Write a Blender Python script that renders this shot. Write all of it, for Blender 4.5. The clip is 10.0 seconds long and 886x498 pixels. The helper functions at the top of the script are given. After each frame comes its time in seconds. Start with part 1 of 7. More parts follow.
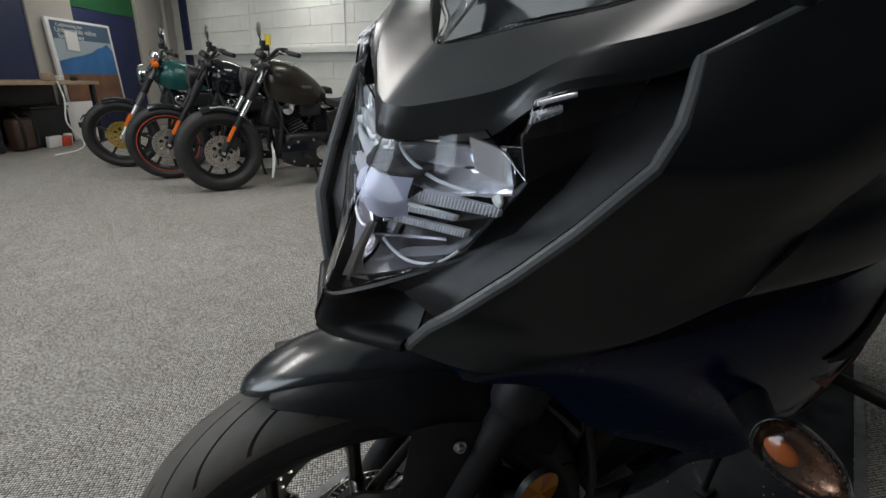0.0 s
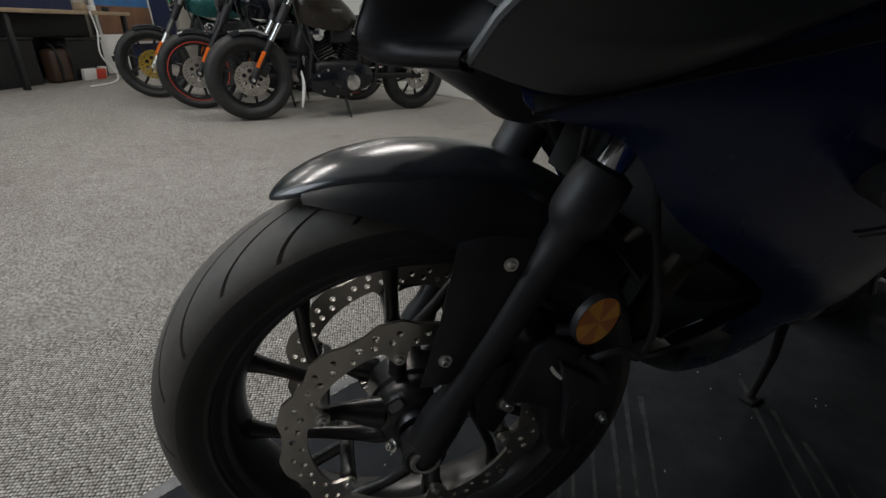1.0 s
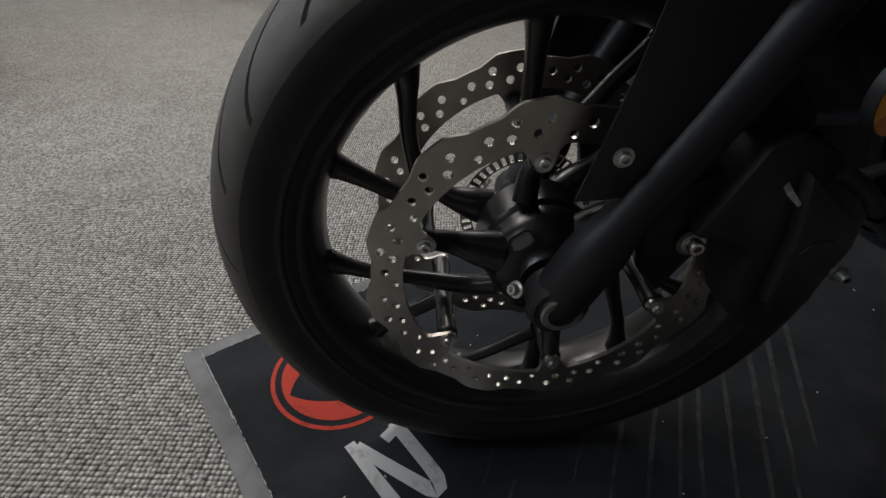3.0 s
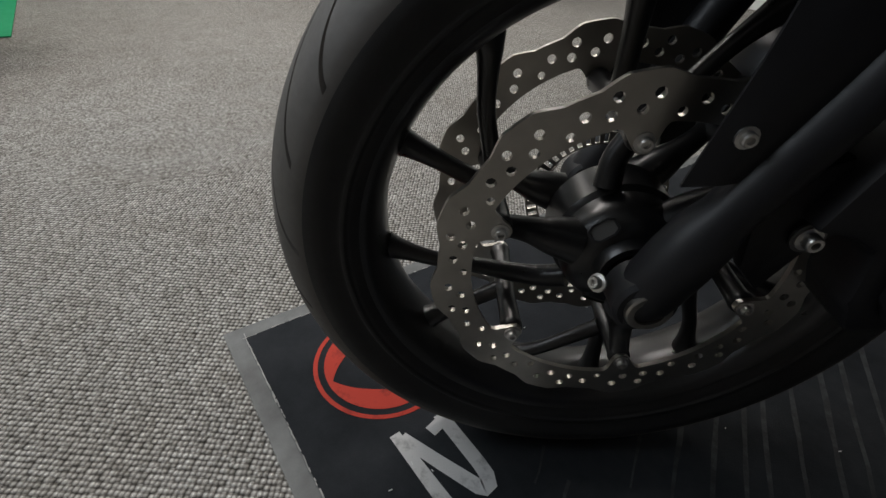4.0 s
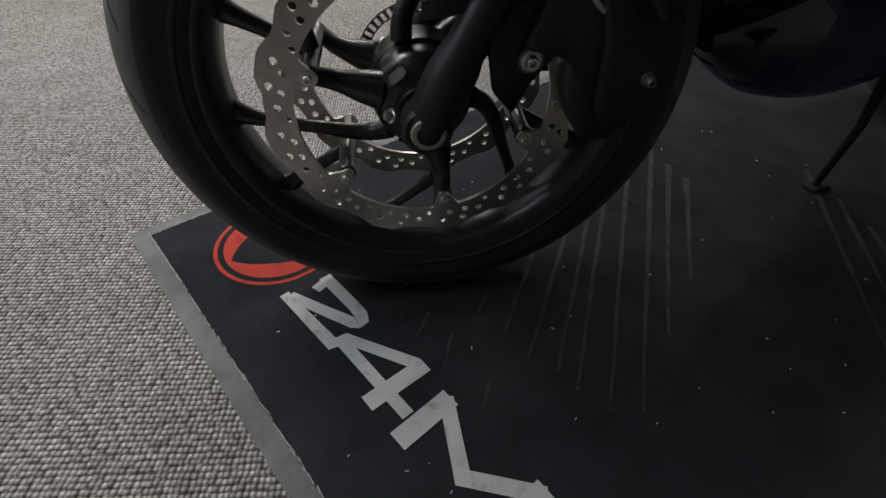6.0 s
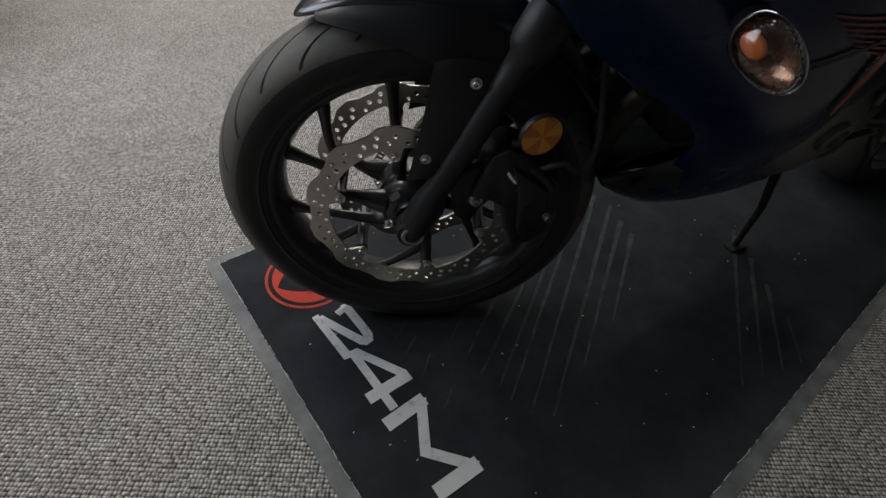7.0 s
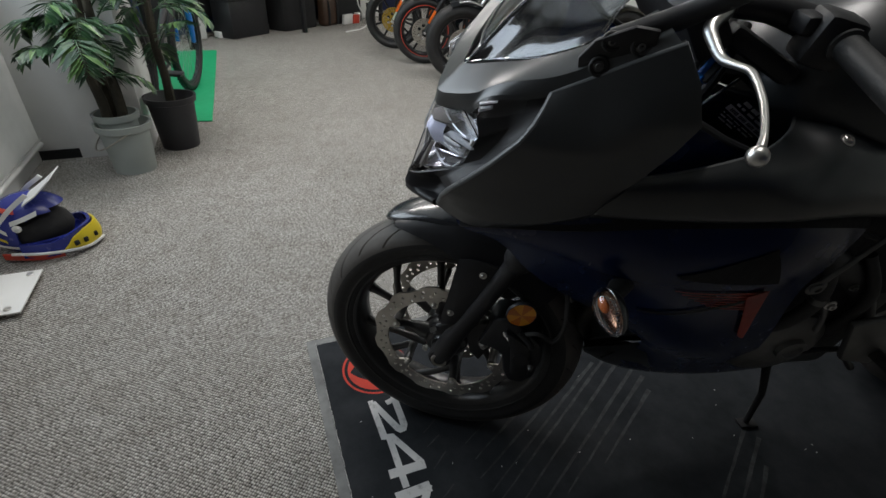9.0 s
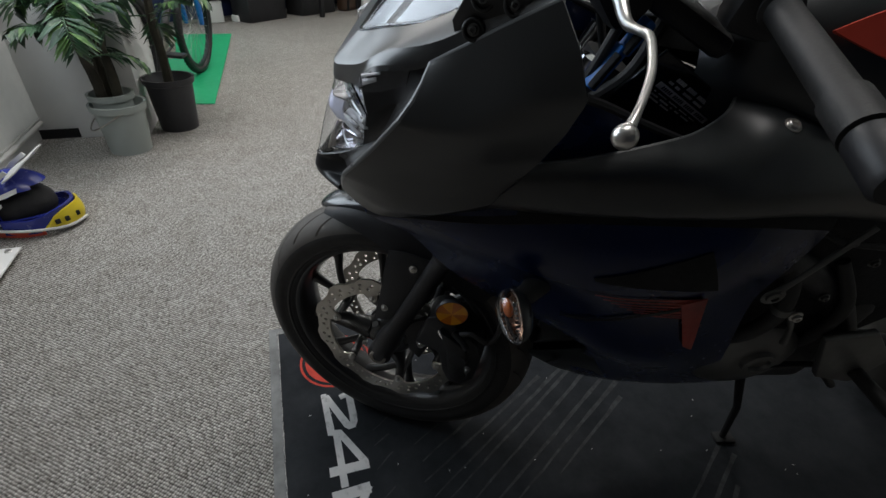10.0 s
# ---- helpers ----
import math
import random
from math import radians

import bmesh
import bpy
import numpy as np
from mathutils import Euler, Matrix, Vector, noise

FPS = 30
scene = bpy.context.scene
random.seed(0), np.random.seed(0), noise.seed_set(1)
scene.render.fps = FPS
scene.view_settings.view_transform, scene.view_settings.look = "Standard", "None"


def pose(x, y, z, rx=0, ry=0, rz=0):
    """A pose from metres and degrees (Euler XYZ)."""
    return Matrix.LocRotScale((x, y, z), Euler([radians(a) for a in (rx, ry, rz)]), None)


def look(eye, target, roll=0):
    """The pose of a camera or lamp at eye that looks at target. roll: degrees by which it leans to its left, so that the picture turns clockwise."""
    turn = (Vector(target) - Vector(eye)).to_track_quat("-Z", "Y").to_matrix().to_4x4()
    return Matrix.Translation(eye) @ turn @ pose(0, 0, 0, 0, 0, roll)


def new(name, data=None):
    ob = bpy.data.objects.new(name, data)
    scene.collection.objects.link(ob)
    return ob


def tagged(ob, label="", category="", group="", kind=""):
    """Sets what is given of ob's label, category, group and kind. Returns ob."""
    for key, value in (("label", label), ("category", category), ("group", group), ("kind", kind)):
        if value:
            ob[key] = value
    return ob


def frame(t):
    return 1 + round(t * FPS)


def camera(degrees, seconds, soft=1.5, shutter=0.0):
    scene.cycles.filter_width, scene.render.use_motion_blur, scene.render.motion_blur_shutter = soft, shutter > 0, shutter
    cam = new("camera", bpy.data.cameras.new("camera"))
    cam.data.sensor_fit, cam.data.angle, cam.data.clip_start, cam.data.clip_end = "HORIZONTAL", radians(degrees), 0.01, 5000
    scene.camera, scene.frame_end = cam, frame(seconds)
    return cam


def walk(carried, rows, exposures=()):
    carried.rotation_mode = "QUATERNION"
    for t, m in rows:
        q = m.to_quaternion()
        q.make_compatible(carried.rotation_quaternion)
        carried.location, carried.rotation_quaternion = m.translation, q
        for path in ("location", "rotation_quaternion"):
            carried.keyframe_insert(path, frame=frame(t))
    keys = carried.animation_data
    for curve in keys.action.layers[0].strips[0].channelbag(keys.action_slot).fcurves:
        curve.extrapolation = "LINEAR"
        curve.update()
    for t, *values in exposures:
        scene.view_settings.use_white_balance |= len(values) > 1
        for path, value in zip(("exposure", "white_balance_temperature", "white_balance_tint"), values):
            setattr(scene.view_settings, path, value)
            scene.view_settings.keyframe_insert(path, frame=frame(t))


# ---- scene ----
cam = camera(86.1, 10.0)
PATH = [
    (0, (0.028, 0.106, 0.899), (-1.155, 1.573, 0.23), 1.8),
    (0.5, (0.022, 0.095, 0.823), (-1.207, 1.487, 0.079), 1.5),
    (1, (0.014, 0.097, 0.738), (-1.203, 1.437, -0.113), 2.1),
    (1.5, (-0.013, 0.107, 0.669), (-1.243, 1.373, -0.271), 2.3),
    (2, (-0.037, 0.104, 0.626), (-1.296, 1.309, -0.355), 2.5),
    (2.5, (-0.066, 0.104, 0.582), (-1.325, 1.235, -0.482), 2.5),
    (2.7, (-0.07, 0.106, 0.569), (-1.332, 1.209, -0.522), 2.6),
    (3.8, (-0.133, 0.096, 0.536), (-1.44, 1.073, -0.62), 2.8),
    (4, (-0.129, 0.089, 0.534), (-1.433, 1.059, -0.633), 2.9),
    (4.5, (-0.111, 0.079, 0.503), (-1.368, 1.011, -0.743), 2.8),
    (5, (-0.08, 0.076, 0.462), (-1.28, 0.976, -0.861), 2.6),
    (5.5, (-0.013, 0.097, 0.454), (-1.137, 1.085, -0.872), 2.4),
    (5.7, (0.018, 0.106, 0.468), (-1.076, 1.126, -0.859), 2.1),
    (6.8, (0.169, 0.077, 0.723), (-0.931, 1.034, -0.646), 2.7),
    (7, (0.19, 0.065, 0.78), (-0.923, 0.994, -0.597), 3.1),
    (7.5, (0.242, -0.002, 0.926), (-0.978, 0.947, -0.343), 3.3),
    (8, (0.31, -0.054, 1.021), (-1.043, 0.883, -0.116), 3.2),
    (8.5, (0.377, -0.011, 1.044), (-1.069, 0.823, -0.058), 3.2),
    (9, (0.423, 0.08, 1.05), (-1.127, 0.74, -0.028), 3.0),
    (9.5, (0.441, 0.169, 1.027), (-1.136, 0.774, -0.044), 3.0),
    (10, (0.426, 0.256, 1.023), (-1.136, 0.816, -0.094), 3.0),
]
EXPOSURES = [(0.0, -0.10, 6550, 10), (1.0, -0.22, 6640, 11), (2.0, -0.17, 6630, 11), (2.5, -0.13, 6640, 11), (4.0, -0.06, 6680, 11), (5.0, 0.02, 6720, 12), (5.5, 0.03, 6680, 12), (7.0, 0.06, 6640, 11), (8.0, 0.05, 6640, 9), (9.0, 0.10, 6520, 9.5), (10.0, 0.10, 6480, 10)]
walk(cam, [(t, look(eye, target, roll)) for t, eye, target, roll in PATH], EXPOSURES)

# ---- light ----
world = bpy.data.worlds.new("world")
scene.world = world
world.use_nodes = True
world.node_tree.nodes["Background"].inputs["Color"].default_value = (0.75, 0.85, 1.0, 1)
world.node_tree.nodes["Background"].inputs["Strength"].default_value = 0.004


def area(name, x, y, z, sx, sy, watts, colour, rx=0, ry=0, rz=0):
    data = bpy.data.lights.new(name, "AREA")
    data.shape, data.size, data.size_y, data.energy, data.color = "RECTANGLE", sx, sy, watts, colour
    ob = new(name, data)
    ob.matrix_world = pose(x, y, z, rx, ry, rz)
    return ob


# fluorescent fittings over the far half of the shop, and daylight through the blind
LAMPS = [(-2.45, 0.05, 28, 1.2), (-2.55, 2.15, 28, 1.2), (-4.6, 0.7, 20, 1.2), (-5.6, 3.7, 22, 1.2), (-8.0, 3.0, 14, 1.2), (-0.08, 0.72, 9.5, 0.95)]
for lx, ly, watts, length in LAMPS:
    area("ceiling_tube_light", lx, ly, 2.56, 0.15, length, watts, (0.99, 0.955, 0.93))
area("window_daylight", -4.45, -0.93, 1.2, 2.6, 1.7, 44, (0.84, 0.92, 1.0), 90, 0, 0)
area("window_daylight", -1.92, -0.985, 1.22, 1.40, 2.20, 12, (0.90, 0.95, 1.0), 90, 0, 0)
area("window_daylight", -1.60, -0.93, 1.62, 1.95, 1.25, 30, (0.78, 0.89, 1.0), 90, 0, 0)

# ---- materials ----


class Nodes:
    """A node material under construction."""

    def __init__(self, name, **values):
        self.mat = bpy.data.materials.new(name)
        self.mat.use_nodes = True
        self.tree = self.mat.node_tree
        self.bsdf = self.tree.nodes["Principled BSDF"]
        for key, value in values.items():
            self.bsdf.inputs[key.replace("_", " ").title().replace("Ior", "IOR")].default_value = value

    def node(self, kind, **values):
        n = self.tree.nodes.new(kind)
        for key, value in values.items():
            n.inputs[key].default_value = value
        return n

    def link(self, a, b):
        self.tree.links.new(a, b)

    def coords(self, scale=(1, 1, 1), rotation=(0, 0, 0)):
        c, m = self.node("ShaderNodeTexCoord"), self.node("ShaderNodeMapping")
        self.link(c.outputs["Object"], m.inputs["Vector"])
        m.inputs["Scale"].default_value, m.inputs["Rotation"].default_value = scale, rotation
        return m.outputs["Vector"]

    def noise(self, vector, scale, detail=3.0, rough=0.55):
        n = self.node("ShaderNodeTexNoise", Scale=scale, Detail=detail, Roughness=rough)
        self.link(vector, n.inputs["Vector"])
        return n.outputs["Fac"]

    def ramp(self, fac, stops):
        r = self.node("ShaderNodeValToRGB")
        el = r.color_ramp.elements
        while len(el) < len(stops):
            el.new(0.5)
        for e, (at, colour) in zip(el, stops):
            e.position, e.color = at, (*colour, 1)
        self.link(fac, r.inputs["Fac"])
        return r.outputs["Color"]

    def mix(self, fac, a, b, kind="MIX"):
        m = self.tree.nodes.new("ShaderNodeMix")
        m.data_type, m.blend_type = "RGBA", kind
        for value, sock in ((fac, m.inputs[0]), (a, m.inputs[6]), (b, m.inputs[7])):
            if isinstance(value, (int, float)):
                sock.default_value = value
            elif isinstance(value, tuple):
                sock.default_value = (*value, 1)
            else:
                self.link(value, sock)
        return m.outputs[2]

    def scalar(self, fac, lo, hi):
        m = self.node("ShaderNodeMapRange")
        self.link(fac, m.inputs["Value"])
        m.inputs["To Min"].default_value, m.inputs["To Max"].default_value = lo, hi
        return m.outputs["Result"]

    def base(self, colour):
        self.link(colour, self.bsdf.inputs["Base Color"])

    def rough(self, value):
        self.link(value, self.bsdf.inputs["Roughness"])

    def bump(self, height, strength, distance):
        b = self.node("ShaderNodeBump", Strength=strength, Distance=distance)
        self.link(height, b.inputs["Height"])
        self.link(b.outputs["Normal"], self.bsdf.inputs["Normal"])


def plain(name, colour, rough=0.5, metal=0.0, vary=0.25, grain=60.0, bump=0.15, depth=0.001, spread=0.1, **more):
    """A surface with soft stains, fine grain and a slightly uneven gloss."""
    m = Nodes(name, metallic=metal, **more)
    v = m.coords()
    big, fine = m.noise(v, grain * 0.07, 4), m.noise(v, grain, 3)
    dark = tuple(c * (1 - vary) for c in colour)
    light = tuple(min(1, c * (1 + vary)) for c in colour)
    m.base(m.mix(m.ramp(big, [(0.3, (0, 0, 0)), (0.7, (1, 1, 1))]), dark, light))
    m.rough(m.scalar(fine, max(0.02, rough - spread), min(1, rough + spread)))
    if bump:
        m.bump(fine, bump, depth)
    return m.mat


def carpet_material():
    """Loop pile in straight rows: slanted loops about 7 mm across, the shade in gaps and furrows painted dark."""
    m = Nodes("loop_pile_carpet", roughness=0.95, specular_ior_level=0.15)
    turned = m.coords(rotation=(0, 0, radians(-51)))
    warp = m.node("ShaderNodeTexNoise", Scale=34.0, Detail=2.0)
    m.link(turned, warp.inputs["Vector"])
    add = m.tree.nodes.new("ShaderNodeVectorMath")
    add.operation = "MULTIPLY_ADD"
    m.link(warp.outputs["Color"], add.inputs[0])
    add.inputs[1].default_value = (0.0036, 0.0026, 0)
    m.link(turned, add.inputs[2])
    stretch = m.node("ShaderNodeMapping")
    stretch.inputs["Scale"].default_value = (1 / 0.0064, 1 / 0.0071, 1)
    stretch.inputs["Rotation"].default_value = (0, 0, 0)
    m.link(add.outputs[0], stretch.inputs["Vector"])
    cell = m.node("ShaderNodeTexVoronoi", Scale=1.0, Randomness=0.33)
    m.link(stretch.outputs["Vector"], cell.inputs["Vector"])
    tone = m.node("ShaderNodeSeparateColor")
    m.link(cell.outputs["Color"], tone.inputs[0])
    yarn = m.ramp(tone.outputs[0], [(0.0, (0.43, 0.415, 0.385)), (0.5, (0.585, 0.567, 0.540)), (1.0, (0.72, 0.705, 0.675))])
    # shade between the loops, darkest at each cell's edge, multiplied into the yarn
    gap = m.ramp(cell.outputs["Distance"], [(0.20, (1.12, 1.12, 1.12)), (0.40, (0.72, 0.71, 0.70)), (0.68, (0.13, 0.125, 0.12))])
    axes = m.node("ShaderNodeSeparateXYZ")
    m.link(stretch.outputs["Vector"], axes.inputs[0])
    saw = m.tree.nodes.new("ShaderNodeMath")
    saw.operation = "PINGPONG"
    saw.inputs[1].default_value = 0.5
    m.link(axes.outputs[1], saw.inputs[0])
    # shade along the furrows between rows, likewise put into the colour
    furrow_shade = m.ramp(saw.outputs[0], [(0.0, (1.06, 1.06, 1.06)), (0.30, (1, 1, 1)), (0.5, (0.44, 0.43, 0.415))])
    fibre = m.ramp(m.noise(turned, 820, 2), [(0.3, (0.84, 0.84, 0.83)), (0.7, (1.1, 1.1, 1.1))])
    wide = m.coords()
    worn = m.ramp(m.noise(wide, 1.3, 5, 0.65), [(0.3, (0.88, 0.875, 0.865)), (0.7, (1.03, 1.03, 1.03))])
    soil = m.ramp(m.noise(wide, 9.0, 4), [(0.35, (0.91, 0.90, 0.885)), (0.6, (1, 1, 1))])
    colour = yarn
    for layer in (gap, furrow_shade, fibre, worn, soil):
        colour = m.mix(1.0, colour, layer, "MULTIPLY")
    m.base(colour)
    inv = m.scalar(cell.outputs["Distance"], 1.0, 0.0)
    m.bump(inv, 0.9, 0.006)
    return m.mat


def rubber_material():
    m = Nodes("tyre_rubber")
    v = m.coords()
    m.base(m.ramp(m.noise(v, 14, 5), [(0.3, (0.011, 0.011, 0.012)), (0.7, (0.022, 0.0215, 0.021))]))
    m.rough(m.scalar(m.noise(v, 90, 3), 0.45, 0.68))
    m.bump(m.noise(v, 420, 2), 0.18, 0.0006)
    return m.mat


def matte_paint():
    m = Nodes("matte_black_paint", specular_ior_level=0.55, coat_weight=0.4, coat_roughness=0.22)
    v = m.coords()
    m.base(m.ramp(m.noise(v, 5, 3), [(0.3, (0.0135, 0.0160, 0.0175)), (0.7, (0.0190, 0.0220, 0.0235))]))
    m.rough(m.scalar(m.noise(v, 12, 4), 0.29, 0.37))
    m.bump(m.noise(v, 900, 2), 0.06, 0.0003)
    return m.mat


def mat_fabric():
    m = Nodes("printed_mat_pile", roughness=0.9, specular_ior_level=0.04)
    v = m.coords()
    fine = m.noise(v, 700, 2)
    big = m.noise(v, 5, 6, 0.72)
    m.base(m.mix(m.ramp(big, [(0.3, (0, 0, 0)), (0.75, (1, 1, 1))]), (0.0185, 0.0203, 0.0228), (0.043, 0.0460, 0.0505)))
    m.rough(m.scalar(fine, 0.7, 0.95))
    m.bump(fine, 0.5, 0.0015)
    return m.mat


def worn_print(name, colour, wear):
    m = Nodes(name, roughness=0.85)
    v = m.coords()
    fine = m.noise(v, 650, 2)
    scuff = m.ramp(m.noise(v, 38, 5, 0.7), [(wear - 0.08, (0, 0, 0)), (wear + 0.12, (1, 1, 1))])
    m.base(m.mix(scuff, tuple(c * 0.45 for c in colour), colour))
    m.bump(fine, 0.5, 0.0012)
    return m.mat


def brushed(name, colour, rough, relief=0.05):
    m = Nodes(name, metallic=1.0)
    v = m.coords((1, 1, 1))
    m.base(m.ramp(m.noise(v, 25, 5), [(0.3, tuple(c * 0.75 for c in colour)), (0.7, colour)]))
    m.rough(m.scalar(m.noise(v, 160, 3), rough - 1.2 * relief, rough + 1.6 * relief))
    m.bump(m.noise(v, 500, 2), relief, 0.0003)
    return m.mat


def glass(name, colour=(1, 1, 1), rough=0.02, ior=1.45):
    m = Nodes(name, roughness=rough, ior=ior)
    m.bsdf.inputs["Base Color"].default_value = (*colour, 1)
    m.bsdf.inputs["Transmission Weight"].default_value = 1.0
    return m.mat


def leaf_material():
    m = Nodes("palm_leaf", roughness=0.42)
    isl = m.node("ShaderNodeNewGeometry").outputs["Random Per Island"]
    m.base(m.ramp(isl, [(0.0, (0.014, 0.040, 0.019)), (0.6, (0.032, 0.088, 0.034)), (1.0, (0.10, 0.20, 0.045))]))
    return m.mat


TREAD = plain("worn_tread_rubber", (0.080, 0.072, 0.064), 0.66, vary=0.25, grain=160, bump=0.25)
# Far blacker than the tyre rubber: the grooves' shade is put into the colour.
GROOVE = plain("shaded_groove_rubber", (0.0035, 0.0035, 0.0035), 0.8, vary=0.2, grain=100)
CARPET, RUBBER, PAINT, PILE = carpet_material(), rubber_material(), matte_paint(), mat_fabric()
PLASTIC = plain("black_plastic", (0.014, 0.014, 0.016), 0.46, vary=0.2, grain=140, bump=0.08, specular_ior_level=0.4)
GLOSSY = plain("gloss_black", (0.008, 0.009, 0.012), 0.12, vary=0.2, grain=30, bump=0, spread=0.05)
BLUEBLACK = plain("dark_blue_black_paint", (0.0022, 0.0105, 0.054), 0.25, vary=0.15, grain=20, bump=0.02)
CASTING = plain("black_cast_metal", (0.020, 0.020, 0.021), 0.45, 0.5, vary=0.3, grain=120, bump=0.2)
WHEELBLACK = plain("satin_black_wheel_paint", (0.013, 0.013, 0.014), 0.30, 0.0, vary=0.25, grain=60, bump=0.05, spread=0.06, specular_ior_level=0.8)
STEEL = brushed("disc_steel", (0.56, 0.53, 0.48), 0.33)
CHROME = brushed("chrome", (0.86, 0.86, 0.88), 0.10, 0.01)
ALLOY = brushed("polished_alloy", (0.78, 0.76, 0.73), 0.30, 0.012)
GREYCAST = plain("grey_cast_alloy", (0.16, 0.16, 0.155), 0.45, 0.7, vary=0.25, grain=90)
BRASSY = plain("header_pipe_steel", (0.045, 0.040, 0.034), 0.45, 0.8, vary=0.25, grain=40)
GRIPRUB = plain("grip_rubber", (0.014, 0.014, 0.014), 0.55, vary=0.2, grain=300, bump=0.35)
AMBER = plain("amber_reflector", (1.0, 0.40, 0.012), 0.14, vary=0.1, grain=30, bump=0)
# Shaded twin of the amber above, for facets that send back less light.
AMBERDARK = plain("amber_reflector_shaded", (0.72, 0.20, 0.006), 0.12, vary=0.1, grain=30, bump=0)
AMBERLAMP = plain("amber_bulb", (0.42, 0.095, 0.014), 0.25, vary=0.15, grain=60, bump=0.2)
CLEAR = glass("clear_lens", (0.96, 0.97, 1.0))
LAMPGLASS = glass("headlamp_polycarbonate", (0.97, 0.98, 1.0), 0.01, 1.35)
SCREEN = glass("tinted_windscreen", (0.42, 0.45, 0.50), 0.05, 1.70)
GUARD = plain("satin_black_mudguard", (0.016, 0.0185, 0.0225), 0.21, vary=0.2, grain=40, bump=0.02, spread=0.04, specular_ior_level=0.9)
LAMPDARK = plain("headlamp_housing_grey", (0.040, 0.038, 0.042), 0.25, 0.2, vary=0.3, grain=60)
LILAC = plain("lilac_light_guide", (0.55, 0.56, 0.70), 0.2, vary=0.1, grain=30, bump=0)
WHITEWALL = plain("white_painted_block", (0.74, 0.75, 0.71), 0.6, vary=0.07, grain=40, bump=0.3, depth=0.003)
RED = plain("red_graphic", (0.52, 0.060, 0.036), 0.35, vary=0.2, grain=60)
BORDER = plain("rubber_border", (0.125, 0.130, 0.128), 0.5, vary=0.42, grain=260, bump=0.4, depth=0.002)
PRINTGREY = worn_print("worn_grey_print", (0.62, 0.61, 0.60), 0.34)
PRINTRED = worn_print("worn_red_print", (0.52, 0.045, 0.025), 0.34)
PRINTDIM = worn_print("faded_grey_print", (0.048, 0.052, 0.055), 0.50)
WHITE = plain("white_plastic", (0.72, 0.72, 0.70), 0.4, vary=0.08, grain=30, bump=0.05)
def blind_cloth():
    """Woven blind cloth that lets some of the daylight through."""
    cloth = plain("roller_blind_cloth", (0.66, 0.66, 0.645), 0.8, vary=0.05, grain=300, bump=0.3)
    nodes, links = cloth.node_tree.nodes, cloth.node_tree.links
    thin = nodes.new("ShaderNodeBsdfTranslucent")
    thin.inputs["Color"].default_value = (0.66, 0.66, 0.63, 1)
    both = nodes.new("ShaderNodeMixShader")
    both.inputs[0].default_value = 0.35
    final = [n for n in nodes if n.type == "OUTPUT_MATERIAL"][0]
    face = final.inputs["Surface"].links[0].from_socket
    links.new(face, both.inputs[1])
    links.new(thin.outputs[0], both.inputs[2])
    links.new(both.outputs[0], final.inputs["Surface"])
    return cloth


BLIND = blind_cloth()
GREYPAINT = plain("grey_painted_board", (0.66, 0.66, 0.65), 0.55, vary=0.08, grain=30, bump=0.1)
GREEN = plain("green_vinyl", (0.01, 0.36, 0.15), 0.5, vary=0.1, grain=20, bump=0.1)
BLUE = plain("blue_paint", (0.02, 0.17, 0.55), 0.3, vary=0.2, grain=30, bump=0.02)
POTGREY = plain("grey_plastic_bucket", (0.30, 0.33, 0.31), 0.5, vary=0.15, grain=30)
POTBLACK = plain("black_plastic_pot", (0.022, 0.022, 0.025), 0.5, vary=0.2, grain=60)
BARK = plain("palm_trunk_fibre", (0.030, 0.026, 0.016), 0.9, vary=0.5, grain=160, bump=0.8, depth=0.006)
SOIL = plain("dark_soil", (0.02, 0.016, 0.012), 0.95, vary=0.4, grain=120, bump=0.8, depth=0.008)
LEAF = leaf_material()
MIDGREY = plain("mid_grey_wall_paint", (0.20, 0.20, 0.205), 0.6, vary=0.1, grain=20)
LAMPREF = plain("lamp_reflector", (0.90, 0.91, 0.96), 0.13, 0.78, vary=0.06, grain=60, bump=0.02)
LAMPRIB = plain("lamp_ribs", (0.90, 0.91, 0.96), 0.2, 0.3, vary=0.06, grain=60, bump=0.02)
LAMPLOW = plain("smoked_lamp_reflector", (0.40, 0.39, 0.44), 0.17, 0.85, vary=0.1, grain=60, bump=0.02)
# Orange-brown tint: the bulb's amber reflection is put into the bowl's colour.
SMOKE = brushed("amber_reflection_bowl", (0.28, 0.155, 0.10), 0.26, 0.05)
FADED = plain("faded_red_graphic", (0.33, 0.036, 0.022), 0.40, vary=0.45, grain=120)
FRAY = plain("pale_thread", (0.42, 0.41, 0.39), 0.8, vary=0.2, grain=80)
# Much paler than the black panels: the edge highlight is put into this colour.
LIP = plain("satin_edge_highlight", (0.105, 0.110, 0.112), 0.30, vary=0.15, grain=60, bump=0.05)
NAVY = plain("navy_panel", (0.012, 0.02, 0.075), 0.5, vary=0.15, grain=12)
DKGREEN = plain("green_panel", (0.015, 0.12, 0.04), 0.5, vary=0.15, grain=12)
BEIGE = plain("beige_post_paint", (0.42, 0.40, 0.36), 0.6, vary=0.12, grain=18)
WOOD = plain("pale_desk_wood", (0.34, 0.25, 0.16), 0.45, vary=0.25, grain=50)
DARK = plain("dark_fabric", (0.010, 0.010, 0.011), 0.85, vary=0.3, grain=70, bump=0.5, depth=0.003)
CEIL = plain("ceiling_tile", (0.62, 0.62, 0.59), 0.9, vary=0.06, grain=60)
YELLOW = plain("yellow_plastic", (0.70, 0.55, 0.02), 0.35, vary=0.1, grain=30)
ORANGE = plain("orange_lens", (0.80, 0.16, 0.02), 0.25, vary=0.1, grain=30)
